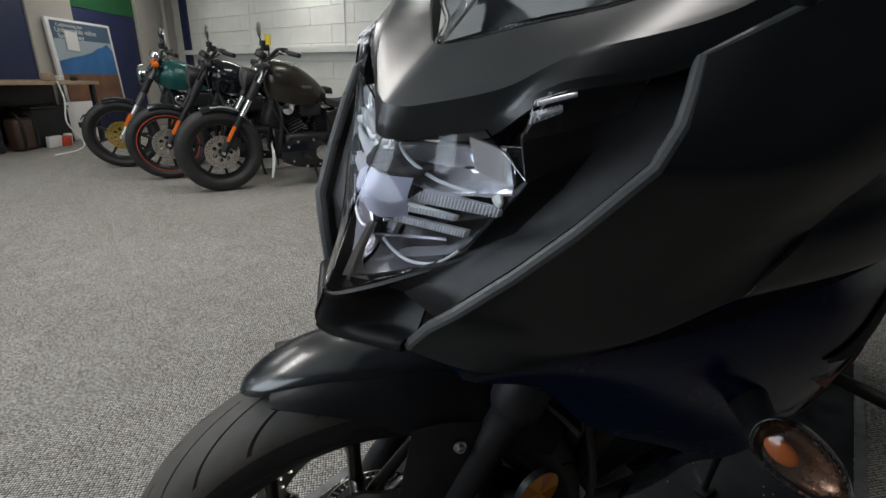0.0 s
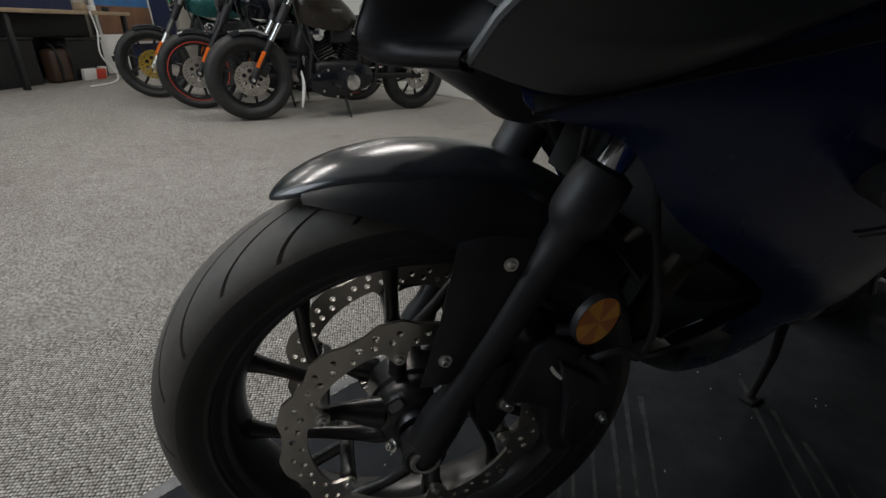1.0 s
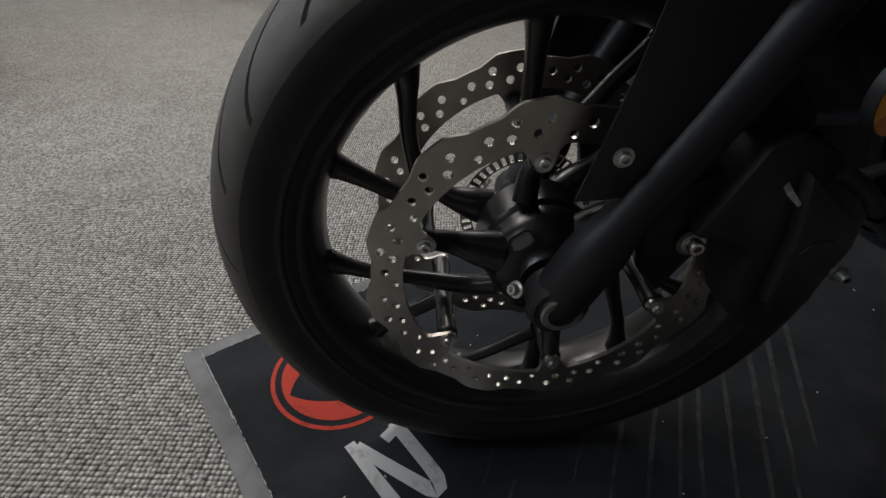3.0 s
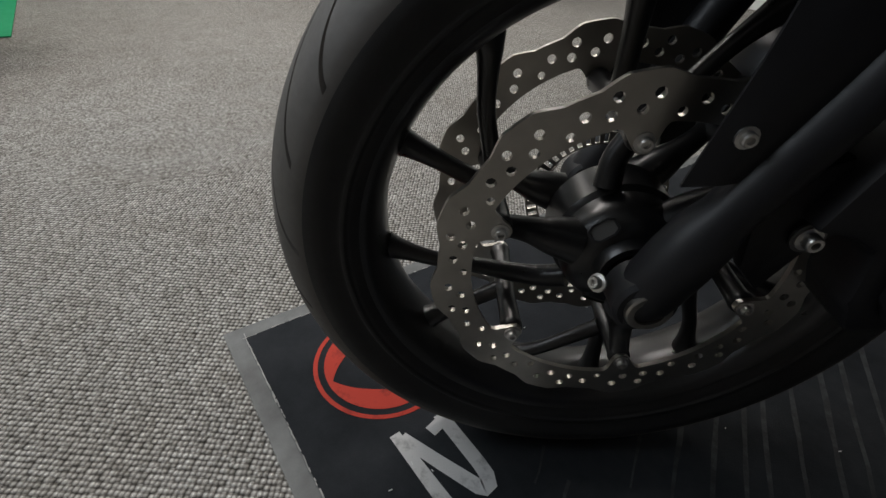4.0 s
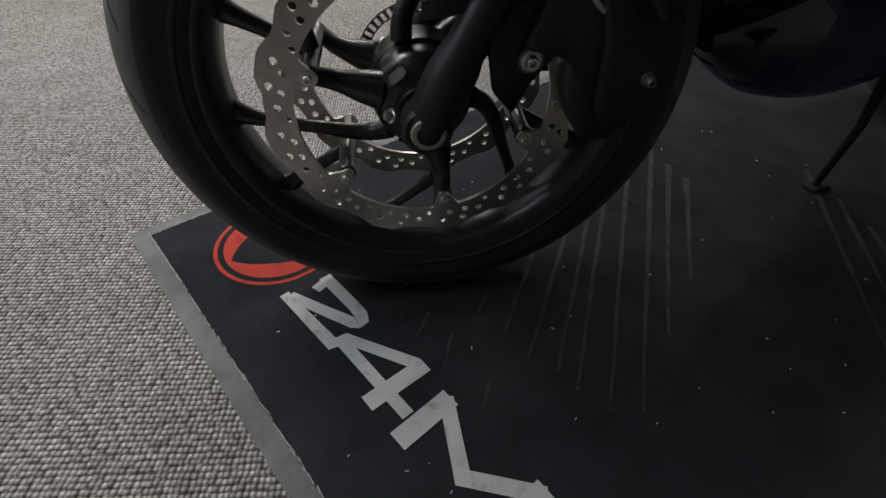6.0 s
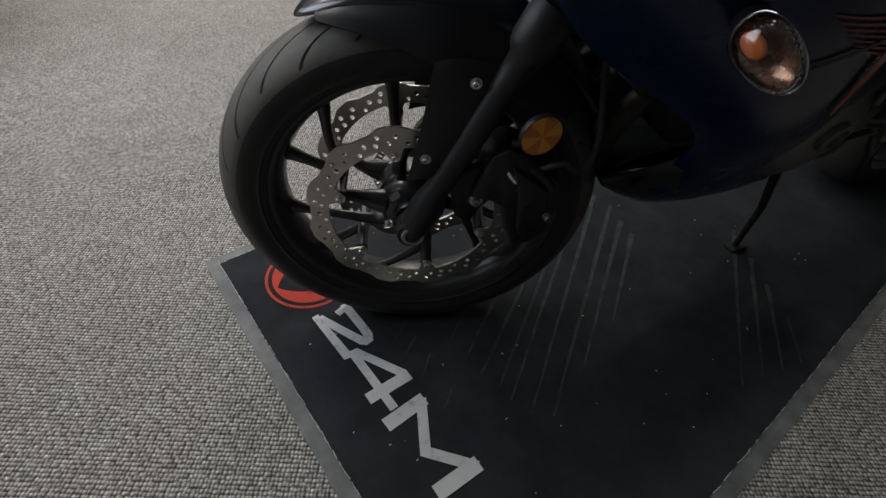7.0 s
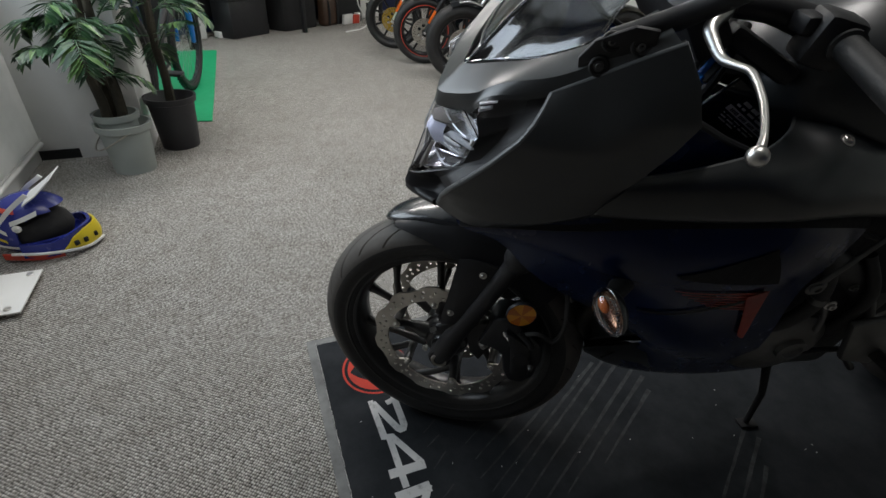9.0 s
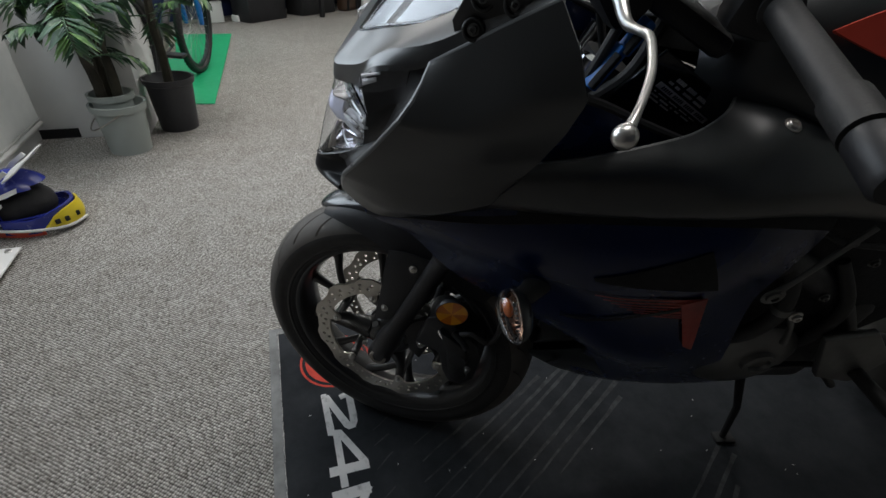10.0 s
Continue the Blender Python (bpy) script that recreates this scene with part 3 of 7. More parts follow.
def cast_wheel(parent, m, phase, width=0.116, outer=0.2995):
    """A cast wheel with six forked spokes, two discs and their carriers."""
    lip = 0.046 * width / 0.12
    rim = revolve([(-lip, 0.220), (-lip, 0.229), (-lip + 0.005, 0.230), (-lip + 0.008, 0.225), (-0.025, 0.217), (0, 0.213), (0.025, 0.217), (lip - 0.008, 0.225),
                   (lip - 0.005, 0.230), (lip, 0.229), (lip, 0.220), (lip - 0.006, 0.213), (0.028, 0.208), (0.012, 0.2035), (-0.012, 0.2035), (-0.028, 0.208), (-lip + 0.006, 0.213)], 128, closed=True)
    # each post angle carries a radial spoke and one that sweeps in from the gap before it
    spokes = []
    SWEEP = (((0.2060, -33.5, 0.000), (0.1960, -32.0, 0.000), (0.1800, -29.5, -0.001), (0.1630, -26.5, -0.002), (0.1400, -22.5, -0.003), (0.1200, -17.5, -0.004), (0.1000, -10.0, -0.006), (0.0780, 1.0, -0.010), (0.0560, 10.0, -0.018)),
             ((0.2060, -33.5, 0.000), (0.1960, -32.0, 0.000), (0.1820, -28.5, -0.002), (0.1630, -22.5, -0.005), (0.1400, -15.0, -0.009), (0.1180, -4.0, -0.014)))
    THICK = ((0.0135, 0.0105, 0.0082, 0.0074, 0.0074, 0.0080, 0.0092, 0.0104, 0.0115), (0.0135, 0.0105, 0.0082, 0.0074, 0.0076, 0.0085))
    RADIAL = ((0.2060, -4.0, 0.000), (0.1960, -3.8, 0.000), (0.1700, -3.0, 0.000), (0.1450, -1.8, 0.000), (0.1160, 0.0, 0.000))
    for k in range(6):
        a0 = math.degrees(phase) + 60 * k
        for line, sizes in ((SWEEP[k % 2], THICK[k % 2]), (RADIAL, (0.0140, 0.0108, 0.0085, 0.0082, 0.0088))):
            pts = [(r * math.cos(radians(a0 + da)), y, r * math.sin(radians(a0 + da))) for r, da, y in line]
            one = tube(pts, list(sizes), 12, 4)
            spokes.append(one)
    wheel = part("front_wheel", rim, WHEELBLACK, parent, "black cast wheel with six forked spokes", m, angle=50)
    for one in spokes:
        part("spoke", one, WHEELBLACK, wheel, m=m)
    t = new("tyre", tyre(width, outer, 0.222))
    t.parent, t.matrix_local = wheel, m
    hub = revolve([(-0.030, 0), (-0.030, 0.040), (-0.026, 0.050), (-0.018, 0.056), (0.018, 0.056), (0.026, 0.050), (0.046, 0.036), (0.056, 0.024), (0.056, 0)], 48)
    part("hub", hub, WHEELBLACK, wheel, m=m)
    # the near hub dome: thick-walled, with three slots round the axle
    dome = revolve([(-0.018, 0.052), (-0.030, 0.0525), (-0.040, 0.051), (-0.048, 0.047), (-0.0535, 0.041), (-0.056, 0.035), (-0.057, 0.030), (-0.0625, 0.0285), (-0.066, 0.0265), (-0.066, 0.0205), (-0.060, 0.0195), (-0.060, 0.0)], 56)
    part("hub_cover", dome, WHEELBLACK, wheel, "rounded black hub dome", m)
    part("axle_spacer", revolve([(-0.058, 0.0), (-0.058, 0.0165), (-0.0655, 0.0170), (-0.0665, 0.0155), (-0.074, 0.0150), (-0.080, 0.0150), (-0.080, 0.0)], 32), STEEL, wheel, m=m)
    for j in range(3):
        deg = 132 + 120 * j
        at = Matrix.Rotation(-radians(deg), 4, "Y") @ Matrix.Translation((0.0425, -0.0520, 0)) @ pose(0, 0, 0, 0, 0, 40)
        rim_ = [(0.0058 * c, 0.0098 * q) for c, q in ((-1, -0.6), (-0.6, -1), (0.6, -1), (1, -0.6), (1, 0.6), (0.6, 1), (-0.6, 1), (-1, 0.6))]
        part("hub_slot_lip", pierced([(1.28 * x, 1.20 * z) for x, z in rim_], [rim_[::-1]], -0.0022, 0.004), PLASTIC, wheel, m=m @ at)
        part("hub_slot", prism(rim_, -0.0008, 0.002), GREYCAST, wheel, m=m @ at)
    for side, y in ((-1, -0.0630), (1, 0.0585)):
        d = part("brake_disc", wave_disc(0.1630, 0.1290, 0.1160, 12, phase, y, y + 0.0045), STEEL, wheel, "drilled wave-edged steel brake disc", m, smooth=False)
        # cast posts carry the disc; on the near side thick necks run from them to the hub dome
        for k in range(6):
            a = phase + k * math.pi / 3
            c, q = math.cos(a), math.sin(a)
            y1 = y + 0.0045 if side < 0 else y
            post = tube([(0.116 * c, y1, 0.116 * q), (0.116 * c, y1 * 0.93, 0.116 * q), (0.116 * c, y1 * 0.80, 0.116 * q), (0.1165 * c, y1 * 0.4, 0.1165 * q), (0.117 * c, 0, 0.117 * q)], [0.0100, 0.0108, 0.0098, 0.0092, 0.0100], 16, 3)
            part("disc_post", post, WHEELBLACK, wheel, m=m)
            if k % 2:
                neck = [(r * math.cos(a + radians(da)), v * side, r * math.sin(a + radians(da))) for r, da, v in ((0.1150, 0, 0.0545), (0.1080, 0.6, 0.0500), (0.0960, 2.0, 0.0435), (0.0820, 3.0, 0.0400), (0.0660, 3.5, 0.0385), (0.0440, 3.5, 0.0380))]
                part("disc_arm", tube(neck, [0.0092, 0.0094, 0.0100, 0.0118, 0.0160, 0.0200], 14, 4), WHEELBLACK, wheel, m=m)
        b = bolt(0.0048, 0.006)
        first = None
        for k in range(6):
            a = phase + k * math.pi / 3
            at = Matrix.Translation((0.1160 * math.cos(a), y if side < 0 else y + 0.0045, 0.1160 * math.sin(a))) @ pose(0, 0, 0, 0, 0, 0 if side < 0 else 180)
            if first is None:
                first = part("disc_bolt", b, ALLOY, wheel)
                first.matrix_local = m @ at
            else:
                again(first, m @ at, wheel)
    part("sensor_ring", sensor_ring(0.058, 0.070, 48, 0.050, 0.052), STEEL, wheel, "slotted wheel-speed sensor ring", m, smooth=False)
    part("valve_stem", tube([(0.202 * math.cos(0.62), 0, 0.202 * math.sin(0.62)), (0.172 * math.cos(0.62), -0.012, 0.172 * math.sin(0.62))], 0.004, 10), RUBBER, wheel, m=m)
    return wheel


front_wheel = cast_wheel(moto, AXLE, radians(104.6))

# fork
for side in (-1, 1):
    y = 0.0895 * side
    slope = lambda x, z: (x + 0.0235 * max(0, z), y + side * 0.0135 * max(0, z), z)
    leg = tube([slope(x, z) for x, z in ((-0.010, -0.022), (0.002, 0.005), (0.014, 0.04), (0.022, 0.062), (0.028, 0.078), (0.100, 0.258), (0.1075, 0.2765), (0.1095, 0.2815), (0.112, 0.288), (0.115, 0.296), (0.126, 0.324), (0.131, 0.336), (0.1325, 0.340))],
               [0.015, 0.0235, 0.0240, 0.0225, 0.0182, 0.0182, 0.0188, 0.0225, 0.0265, 0.0282, 0.0280, 0.0258, 0.0160], 28)
    leg = revolve([(-0.015, 0.0), (-0.015, 0.022), (-0.011, 0.025), (0.015, 0.025), (0.018, 0.022), (0.018, 0)], 32, Matrix.Translation((0.0, y, 0.0)), leg)
    slider = part("fork_leg", leg, PLASTIC, moto, "satin black fork slider", AXLE)
    part("stanchion", tube([slope(0.1285, 0.330), slope(0.25, 0.625)], 0.0142, 28), CHROME, slider, "chromed fork tube", AXLE)
    part("axle_nut", revolve([(0, 0.0), (0, 0.0175), (-0.004, 0.0175), (-0.0055, 0.016), (-0.0055, 0.0115), (0.003, 0.0105), (0.003, 0)], 24,
                             Matrix.Translation((0.0, y + side * 0.0150, 0.0)) @ pose(0, 0, 0, 0, 0, 0 if side < 0 else 180)), STEEL, slider, "hollow steel axle end", AXLE)
    part("pinch_bolt", bolt(0.005, 0.008), ALLOY, slider, m=AXLE @ along((-0.034, y + 0.004, 0.006), (-0.8, -0.45 * -side, 0.35)))

# front mudguard: a rounded hood over the tyre with side plates on the fork
arch = []
for a, R, wide, low in ((119.5, 0.3165, 0.012, 0.003), (118, 0.3200, 0.022, 0.007), (115, 0.3245, 0.034, 0.012), (110, 0.3285, 0.044, 0.017), (104, 0.3305, 0.050, 0.0195), (95, 0.3315, 0.056, 0.021), (82, 0.3320, 0.060, 0.022), (68, 0.3315, 0.062, 0.022), (54, 0.3300, 0.063, 0.022), (40, 0.3280, 0.062, 0.022)):
    c, s_ = math.cos(radians(a)), math.sin(radians(a))
    arch.append([((R - q) * c, y, (R - q) * s_) for y, q in ((f * wide, g * low) for f, g in ((-1, 1), (-0.94, 0.66), (-0.78, 0.37), (-0.45, 0.107), (0, 0), (0.45, 0.107), (0.78, 0.37), (0.94, 0.66), (1, 1)))])
guard = part("front_mudguard", sheet(arch, 4, 0.0025), GUARD, moto, "satin black front mudguard", AXLE)
for side in (-1, 1):
    skirt = []
    for a, top, mid, end, y in ((113, 0.319, 0.315, 0.311, 0.054), (108, 0.320, 0.309, 0.298, 0.061), (102, 0.320, 0.302, 0.285, 0.067), (95, 0.320, 0.296, 0.271, 0.0725), (88, 0.320, 0.290, 0.258, 0.079), (80, 0.320, 0.285, 0.248, 0.082), (70, 0.318, 0.283, 0.248, 0.082), (58, 0.316, 0.286, 0.256, 0.080), (46, 0.314, 0.292, 0.272, 0.076)):
        c, s_ = math.cos(radians(a)), math.sin(radians(a))
        skirt.append([(r * c, side * w, r * s_) for r, w in ((top - 0.007, y * 0.71 - 0.001), (mid, y * 0.92 - 0.002), (end, y + 0.004))])
    part("guard_skirt", sheet(skirt, 4, 0.0025, flip=side > 0), PLASTIC, guard, "recessed satin side of the mudguard", AXLE)
for side in (-1, 1):
    plate = [[(0.014, 0.083, 0.268), (0.045, 0.087, 0.276), (0.085, 0.087, 0.272), (0.128, 0.082, 0.262)],
             [(0.011, 0.088, 0.250), (0.041, 0.092, 0.252), (0.080, 0.092, 0.250), (0.118, 0.087, 0.244)],
             [(0.008, 0.0895, 0.228), (0.036, 0.094, 0.230), (0.072, 0.094, 0.228), (0.106, 0.089, 0.226)],
             [(0.002, 0.091, 0.180), (0.026, 0.096, 0.181), (0.052, 0.095, 0.180), (0.078, 0.090, 0.180)],
             [(-0.011, 0.091, 0.104), (0.004, 0.094, 0.108), (0.022, 0.093, 0.112), (0.042, 0.089, 0.118)]]
    p = sheet([[(x, side * y, z) for x, y, z in r] for r in plate], 5, 0.003, flip=side < 0)
    part("side_plate", p, PLASTIC, guard, "black plastic mudguard stay", FRONT)
    for bx, bz in ((0.063, 0.252), (0.011, 0.142)):
        part("stay_bolt", bolt(0.0048, 0.006), ALLOY, guard, "bright socket-head bolt", FRONT @ Matrix.Translation((bx, side * 0.0970, bz)) @ pose(0, 0, 0, 0, 0, 0 if side < 0 else 180))

# calipers, reflectors, hoses
for side in (-1, 1):
    cal = prism([(0.076, 0.088), (0.098, 0.160), (0.120, 0.172), (0.150, 0.160), (0.196, 0.122), (0.205, 0.085), (0.198, 0.032), (0.178, 0.004), (0.150, 0.002), (0.135, 0.03), (0.126, 0.075), (0.105, 0.085)], side * 0.045, side * 0.112, 0.006)
    cal = prism([(0.125, 0.15), (0.178, 0.118), (0.186, 0.04), (0.165, 0.02), (0.150, 0.04), (0.142, 0.10)], side * 0.11, side * 0.124, 0.004, cal)
    cal = revolve([(-0.006, 0), (-0.006, 0.016), (0.006, 0.018), (0.006, 0)], 20, Matrix.Translation((0.165, side * 0.119, 0.085)), cal)
    caliper = part("brake_caliper", cal, PLASTIC, moto, "black two-piston brake caliper", FRONT)
    bracket = prism([(0.045, 0.10), (0.075, 0.125), (0.150, 0.165), (0.128, 0.10), (0.096, 0.055), (0.082, 0.02), (0.06, 0.04)], side * 0.078, side * 0.092, 0.003)
    part("caliper_bracket", bracket, CASTING, caliper, m=FRONT)
    for bx, bz, r in ((0.087, 0.076, 0.0062), (0.119, 0.151, 0.0070), (0.186, 0.075, 0.0042)):
        seat = FRONT @ Matrix.Translation((bx, side * (0.126 if bx > 0.15 else 0.097), bz)) @ pose(0, 0, 0, 0, 0, 0 if side < 0 else 180)
        part("caliper_bolt", bolt(r, 0.010), ALLOY if bx < 0.15 else GREYCAST, caliper, m=seat)
        if bx < 0.15:
            part("bolt_washer", revolve([(0.001, 0.0), (0.001, r * 1.9), (-0.0012, r * 1.9), (-0.0012, 0)], 20), GREYCAST, caliper, m=seat)
    part("bleed_nipple", tube([(0.121, side * 0.108, 0.137), (0.127, side * 0.112, 0.130), (0.134, side * 0.116, 0.124)], [0.0042, 0.0042, 0.0030], 6), CHROME, caliper, "bright hexagonal nipple", FRONT)
    bm = bmesh.new()
    n = 12
    mid, ring = bm.verts.new((0, -0.0015, 0)), [bm.verts.new((0.0265 * math.cos(2 * math.pi * k / 48), 0, 0.0265 * math.sin(2 * math.pi * k / 48))) for k in range(48)]
    back = [bm.verts.new((v.co.x, 0.007, v.co.z)) for v in ring]
    for k in range(48):
        # alternate sectors in two ambers paint the bright and dark facet reflections
        bm.faces.new((mid, ring[k], ring[(k + 1) % 48])).material_index = (k // 6) % 2
        bm.faces.new((ring[k], back[k], back[(k + 1) % 48], ring[(k + 1) % 48]))
    bm.faces.new(back[::-1])
    at = FRONT @ Matrix.Translation((0.146, side * 0.131, 0.207)) @ pose(0, 0, 0, 0, 0, (14 if side < 0 else 166))
    refl = part("side_reflector", bm, AMBER, moto, "round amber reflector on the fork", at)
    refl.data.materials.append(AMBERDARK)
    part("reflector_rim", revolve([(0.0075, 0.0), (0.0075, 0.0272), (0.000, 0.0278), (-0.0008, 0.0274), (-0.0008, 0.0265), (0.003, 0.0262)], 48), PLASTIC, refl, m=at)
    part("reflector_stay", tube([(0.146, side * 0.124, 0.203), (0.14, side * 0.115, 0.185), (0.12, side * 0.105, 0.18)], 0.006, 10), PLASTIC, refl, m=FRONT)
    part("brake_hose", tube([(0.16, side * 0.115, 0.145), (0.185, side * 0.125, 0.165), (0.215, side * 0.12, 0.15), (0.228, side * 0.11, 0.19), (0.215, side * 0.09, 0.27), (0.2, side * 0.06, 0.38), (0.2, side * 0.03, 0.5)], 0.0045, 10, 5), RUBBER, caliper, m=FRONT)
    part("hose_union", tube([(0.150, side * 0.118, 0.150), (0.168, side * 0.124, 0.140), (0.180, side * 0.128, 0.128)], 0.006, 12, 4), CASTING, caliper, "dark banjo union", FRONT)

# lower yoke and steering stem
yoke = box(0.075, 0.25, 0.04, 0.008, Matrix.Translation((0.205, 0, 0.515)) @ pose(0, 0, 0, 0, 25.5, 0))
part("lower_yoke", yoke, CASTING, moto, m=FRONT)

# ---- bodywork ----
def between(r0, r1, f):
    return [tuple(Vector(p).lerp(Vector(q), f)) for p, q in zip(r0, r1)]


SIDE = [[(0.053, -0.134, 0.969), (0.086, -0.154, 0.997), (0.120, -0.174, 1.026), (0.152, -0.191, 1.051)],
        [(0.045, -0.141, 0.952), (0.088, -0.164, 0.972), (0.130, -0.190, 0.998), (0.169, -0.211, 1.021)],
        [(0.036, -0.147, 0.936), (0.085, -0.171, 0.948), (0.132, -0.200, 0.967), (0.182, -0.223, 0.983)],
        [(0.022, -0.150, 0.915), (0.066, -0.171, 0.918), (0.121, -0.196, 0.931), (0.175, -0.211, 0.944)],
        [(-0.006, -0.135, 0.872), (0.044, -0.156, 0.874), (0.103, -0.182, 0.888), (0.162, -0.197, 0.902)],
        [(-0.028, -0.120, 0.839), (0.026, -0.145, 0.843), (0.085, -0.173, 0.858), (0.147, -0.191, 0.874)],
        [(-0.050, -0.102, 0.806), (0.008, -0.135, 0.808), (0.069, -0.166, 0.827), (0.134, -0.190, 0.852)],
        [(-0.056, -0.085, 0.783), (-0.004, -0.127, 0.777), (0.056, -0.162, 0.797), (0.124, -0.189, 0.838)],
        [(-0.059, -0.069, 0.755), (-0.014, -0.112, 0.752), (0.048, -0.150, 0.783), (0.120, -0.184, 0.828)]]
LOWER = [[(-0.026, -0.078, 0.756), (0.114, -0.150, 0.818), (0.220, -0.182, 0.850), (0.338, -0.188, 0.853), (0.451, -0.182, 0.844), (0.575, -0.152, 0.806)],
         [(-0.026, -0.094, 0.734), (0.110, -0.171, 0.792), (0.220, -0.202, 0.823), (0.338, -0.209, 0.827), (0.450, -0.201, 0.818), (0.570, -0.169, 0.784)],
         [(0.035, -0.121, 0.722), (0.140, -0.192, 0.742), (0.245, -0.229, 0.764), (0.338, -0.234, 0.769), (0.425, -0.226, 0.764), (0.530, -0.194, 0.742)],
         [(0.105, -0.144, 0.660), (0.190, -0.190, 0.662), (0.272, -0.228, 0.676), (0.355, -0.232, 0.678), (0.430, -0.222, 0.672), (0.515, -0.196, 0.668)],
         [(0.275, -0.176, 0.560), (0.300, -0.192, 0.558), (0.335, -0.208, 0.554), (0.390, -0.214, 0.546), (0.465, -0.206, 0.540), (0.555, -0.186, 0.532)],
         [(0.345, -0.150, 0.462), (0.380, -0.157, 0.436), (0.430, -0.161, 0.418), (0.490, -0.162, 0.408), (0.550, -0.160, 0.402), (0.620, -0.152, 0.396)],
         [(0.300, -0.122, 0.372), (0.360, -0.125, 0.335), (0.440, -0.126, 0.308), (0.530, -0.125, 0.290), (0.620, -0.122, 0.280), (0.720, -0.115, 0.275)],
         [(0.320, -0.050, 0.352), (0.380, -0.050, 0.320), (0.450, -0.050, 0.298), (0.530, -0.050, 0.284), (0.620, -0.050, 0.276), (0.720, -0.050, 0.271)]]
SHROUD = [[(0.155, -0.187, 0.887), (0.215, -0.197, 0.905), (0.283, -0.193, 0.921), (0.331, -0.170, 0.920), (0.374, -0.140, 0.926), (0.408, -0.102, 0.934), (0.452, -0.100, 0.930), (0.530, -0.105, 0.915), (0.640, -0.112, 0.898)],
          [(0.150, -0.194, 0.878), (0.215, -0.210, 0.894), (0.285, -0.215, 0.907), (0.335, -0.208, 0.909), (0.385, -0.190, 0.914), (0.425, -0.172, 0.926), (0.475, -0.168, 0.917), (0.545, -0.160, 0.904), (0.645, -0.150, 0.886)],
          [(0.132, -0.192, 0.855), (0.212, -0.214, 0.867), (0.290, -0.223, 0.876), (0.335, -0.223, 0.878), (0.372, -0.219, 0.879), (0.410, -0.211, 0.880), (0.465, -0.202, 0.875), (0.545, -0.188, 0.858), (0.650, -0.168, 0.835)],
          [(0.118, -0.185, 0.830), (0.205, -0.209, 0.843), (0.290, -0.220, 0.848), (0.340, -0.221, 0.849), (0.385, -0.219, 0.848), (0.430, -0.213, 0.846), (0.485, -0.202, 0.838), (0.560, -0.184, 0.820), (0.655, -0.165, 0.795)]]
C0 = [(-0.027, 0, 0.945), (-0.0255, -0.007, 0.9455), (-0.015, -0.025, 0.9515), (0.005, -0.050, 0.965), (0.045, -0.088, 0.987), (0.090, -0.120, 1.020), (0.140, -0.138, 1.062)]
C1 = [(-0.060, 0, 0.909), (-0.0575, -0.012, 0.9100), (-0.050, -0.031, 0.9145), (-0.022, -0.068, 0.934), (0.008, -0.092, 0.959), (0.064, -0.134, 0.992), (0.145, -0.172, 1.054)]
C2 = [(-0.062, 0, 0.891), (-0.060, -0.012, 0.892), (-0.042, -0.041, 0.899), (-0.025, -0.067, 0.909), (-0.007, -0.096, 0.941), (0.053, -0.131, 0.968), (0.150, -0.188, 1.048)]
# the nose's own middle plane, set a little aside and askew of the frame's
NOSE = Matrix.Translation((-0.057, -0.009, 0)) @ pose(0, 0, 0, 0, 0, 5.0)
FLIP = Matrix.Diagonal((1, -1, 1, 1))
ACROSS = NOSE @ FLIP @ NOSE.inverted() @ FLIP


def mid(x):
    return -0.009 + math.tan(radians(5.0)) * (x + 0.057)


def centred(rows):
    """Near-centre points drawn in to the nose's middle plane."""
    return [[(x, mid(x) + y * (1 + mid(x) / 0.03) if y > -0.03 else y, z) for x, y, z in row] for row in rows]


C3 = [(x + 0.006, y * 0.94, z + 0.002) for x, y, z in C2]
COWL = centred([C0, between(C0, C1, 0.55), C1, C2, C3])
LENS = [[(-0.061, 0, 0.890), (-0.058, -0.012, 0.891), (-0.040, -0.046, 0.900), (-0.034, -0.075, 0.914)],
        [(-0.080, 0, 0.838), (-0.076, -0.013, 0.838), (-0.054, -0.055, 0.856), (-0.017, -0.100, 0.890)],
        [(-0.097, 0, 0.779), (-0.092, -0.013, 0.780), (-0.062, -0.046, 0.804), (-0.028, -0.071, 0.829)]]
LENS = centred(LENS)
RIM = polyline([(-0.012, -0.096, 0.940), (-0.022, -0.092, 0.914), (-0.017, -0.099, 0.889), (-0.023, -0.084, 0.858), (-0.028, -0.072, 0.829), (-0.046, -0.059, 0.815), (-0.062, -0.047, 0.803), (-0.074, -0.036, 0.794)], 1)
CHEEK = []
for edge, rim in zip((r[0] for r in SIDE), RIM):
    deep = Vector(edge) + Vector((0.008, 0.009, 0.001))
    CHEEK.append([tuple(deep), tuple(deep.lerp(rim, 0.5) + Vector((0.004, 0.006, 0))), tuple(rim)])
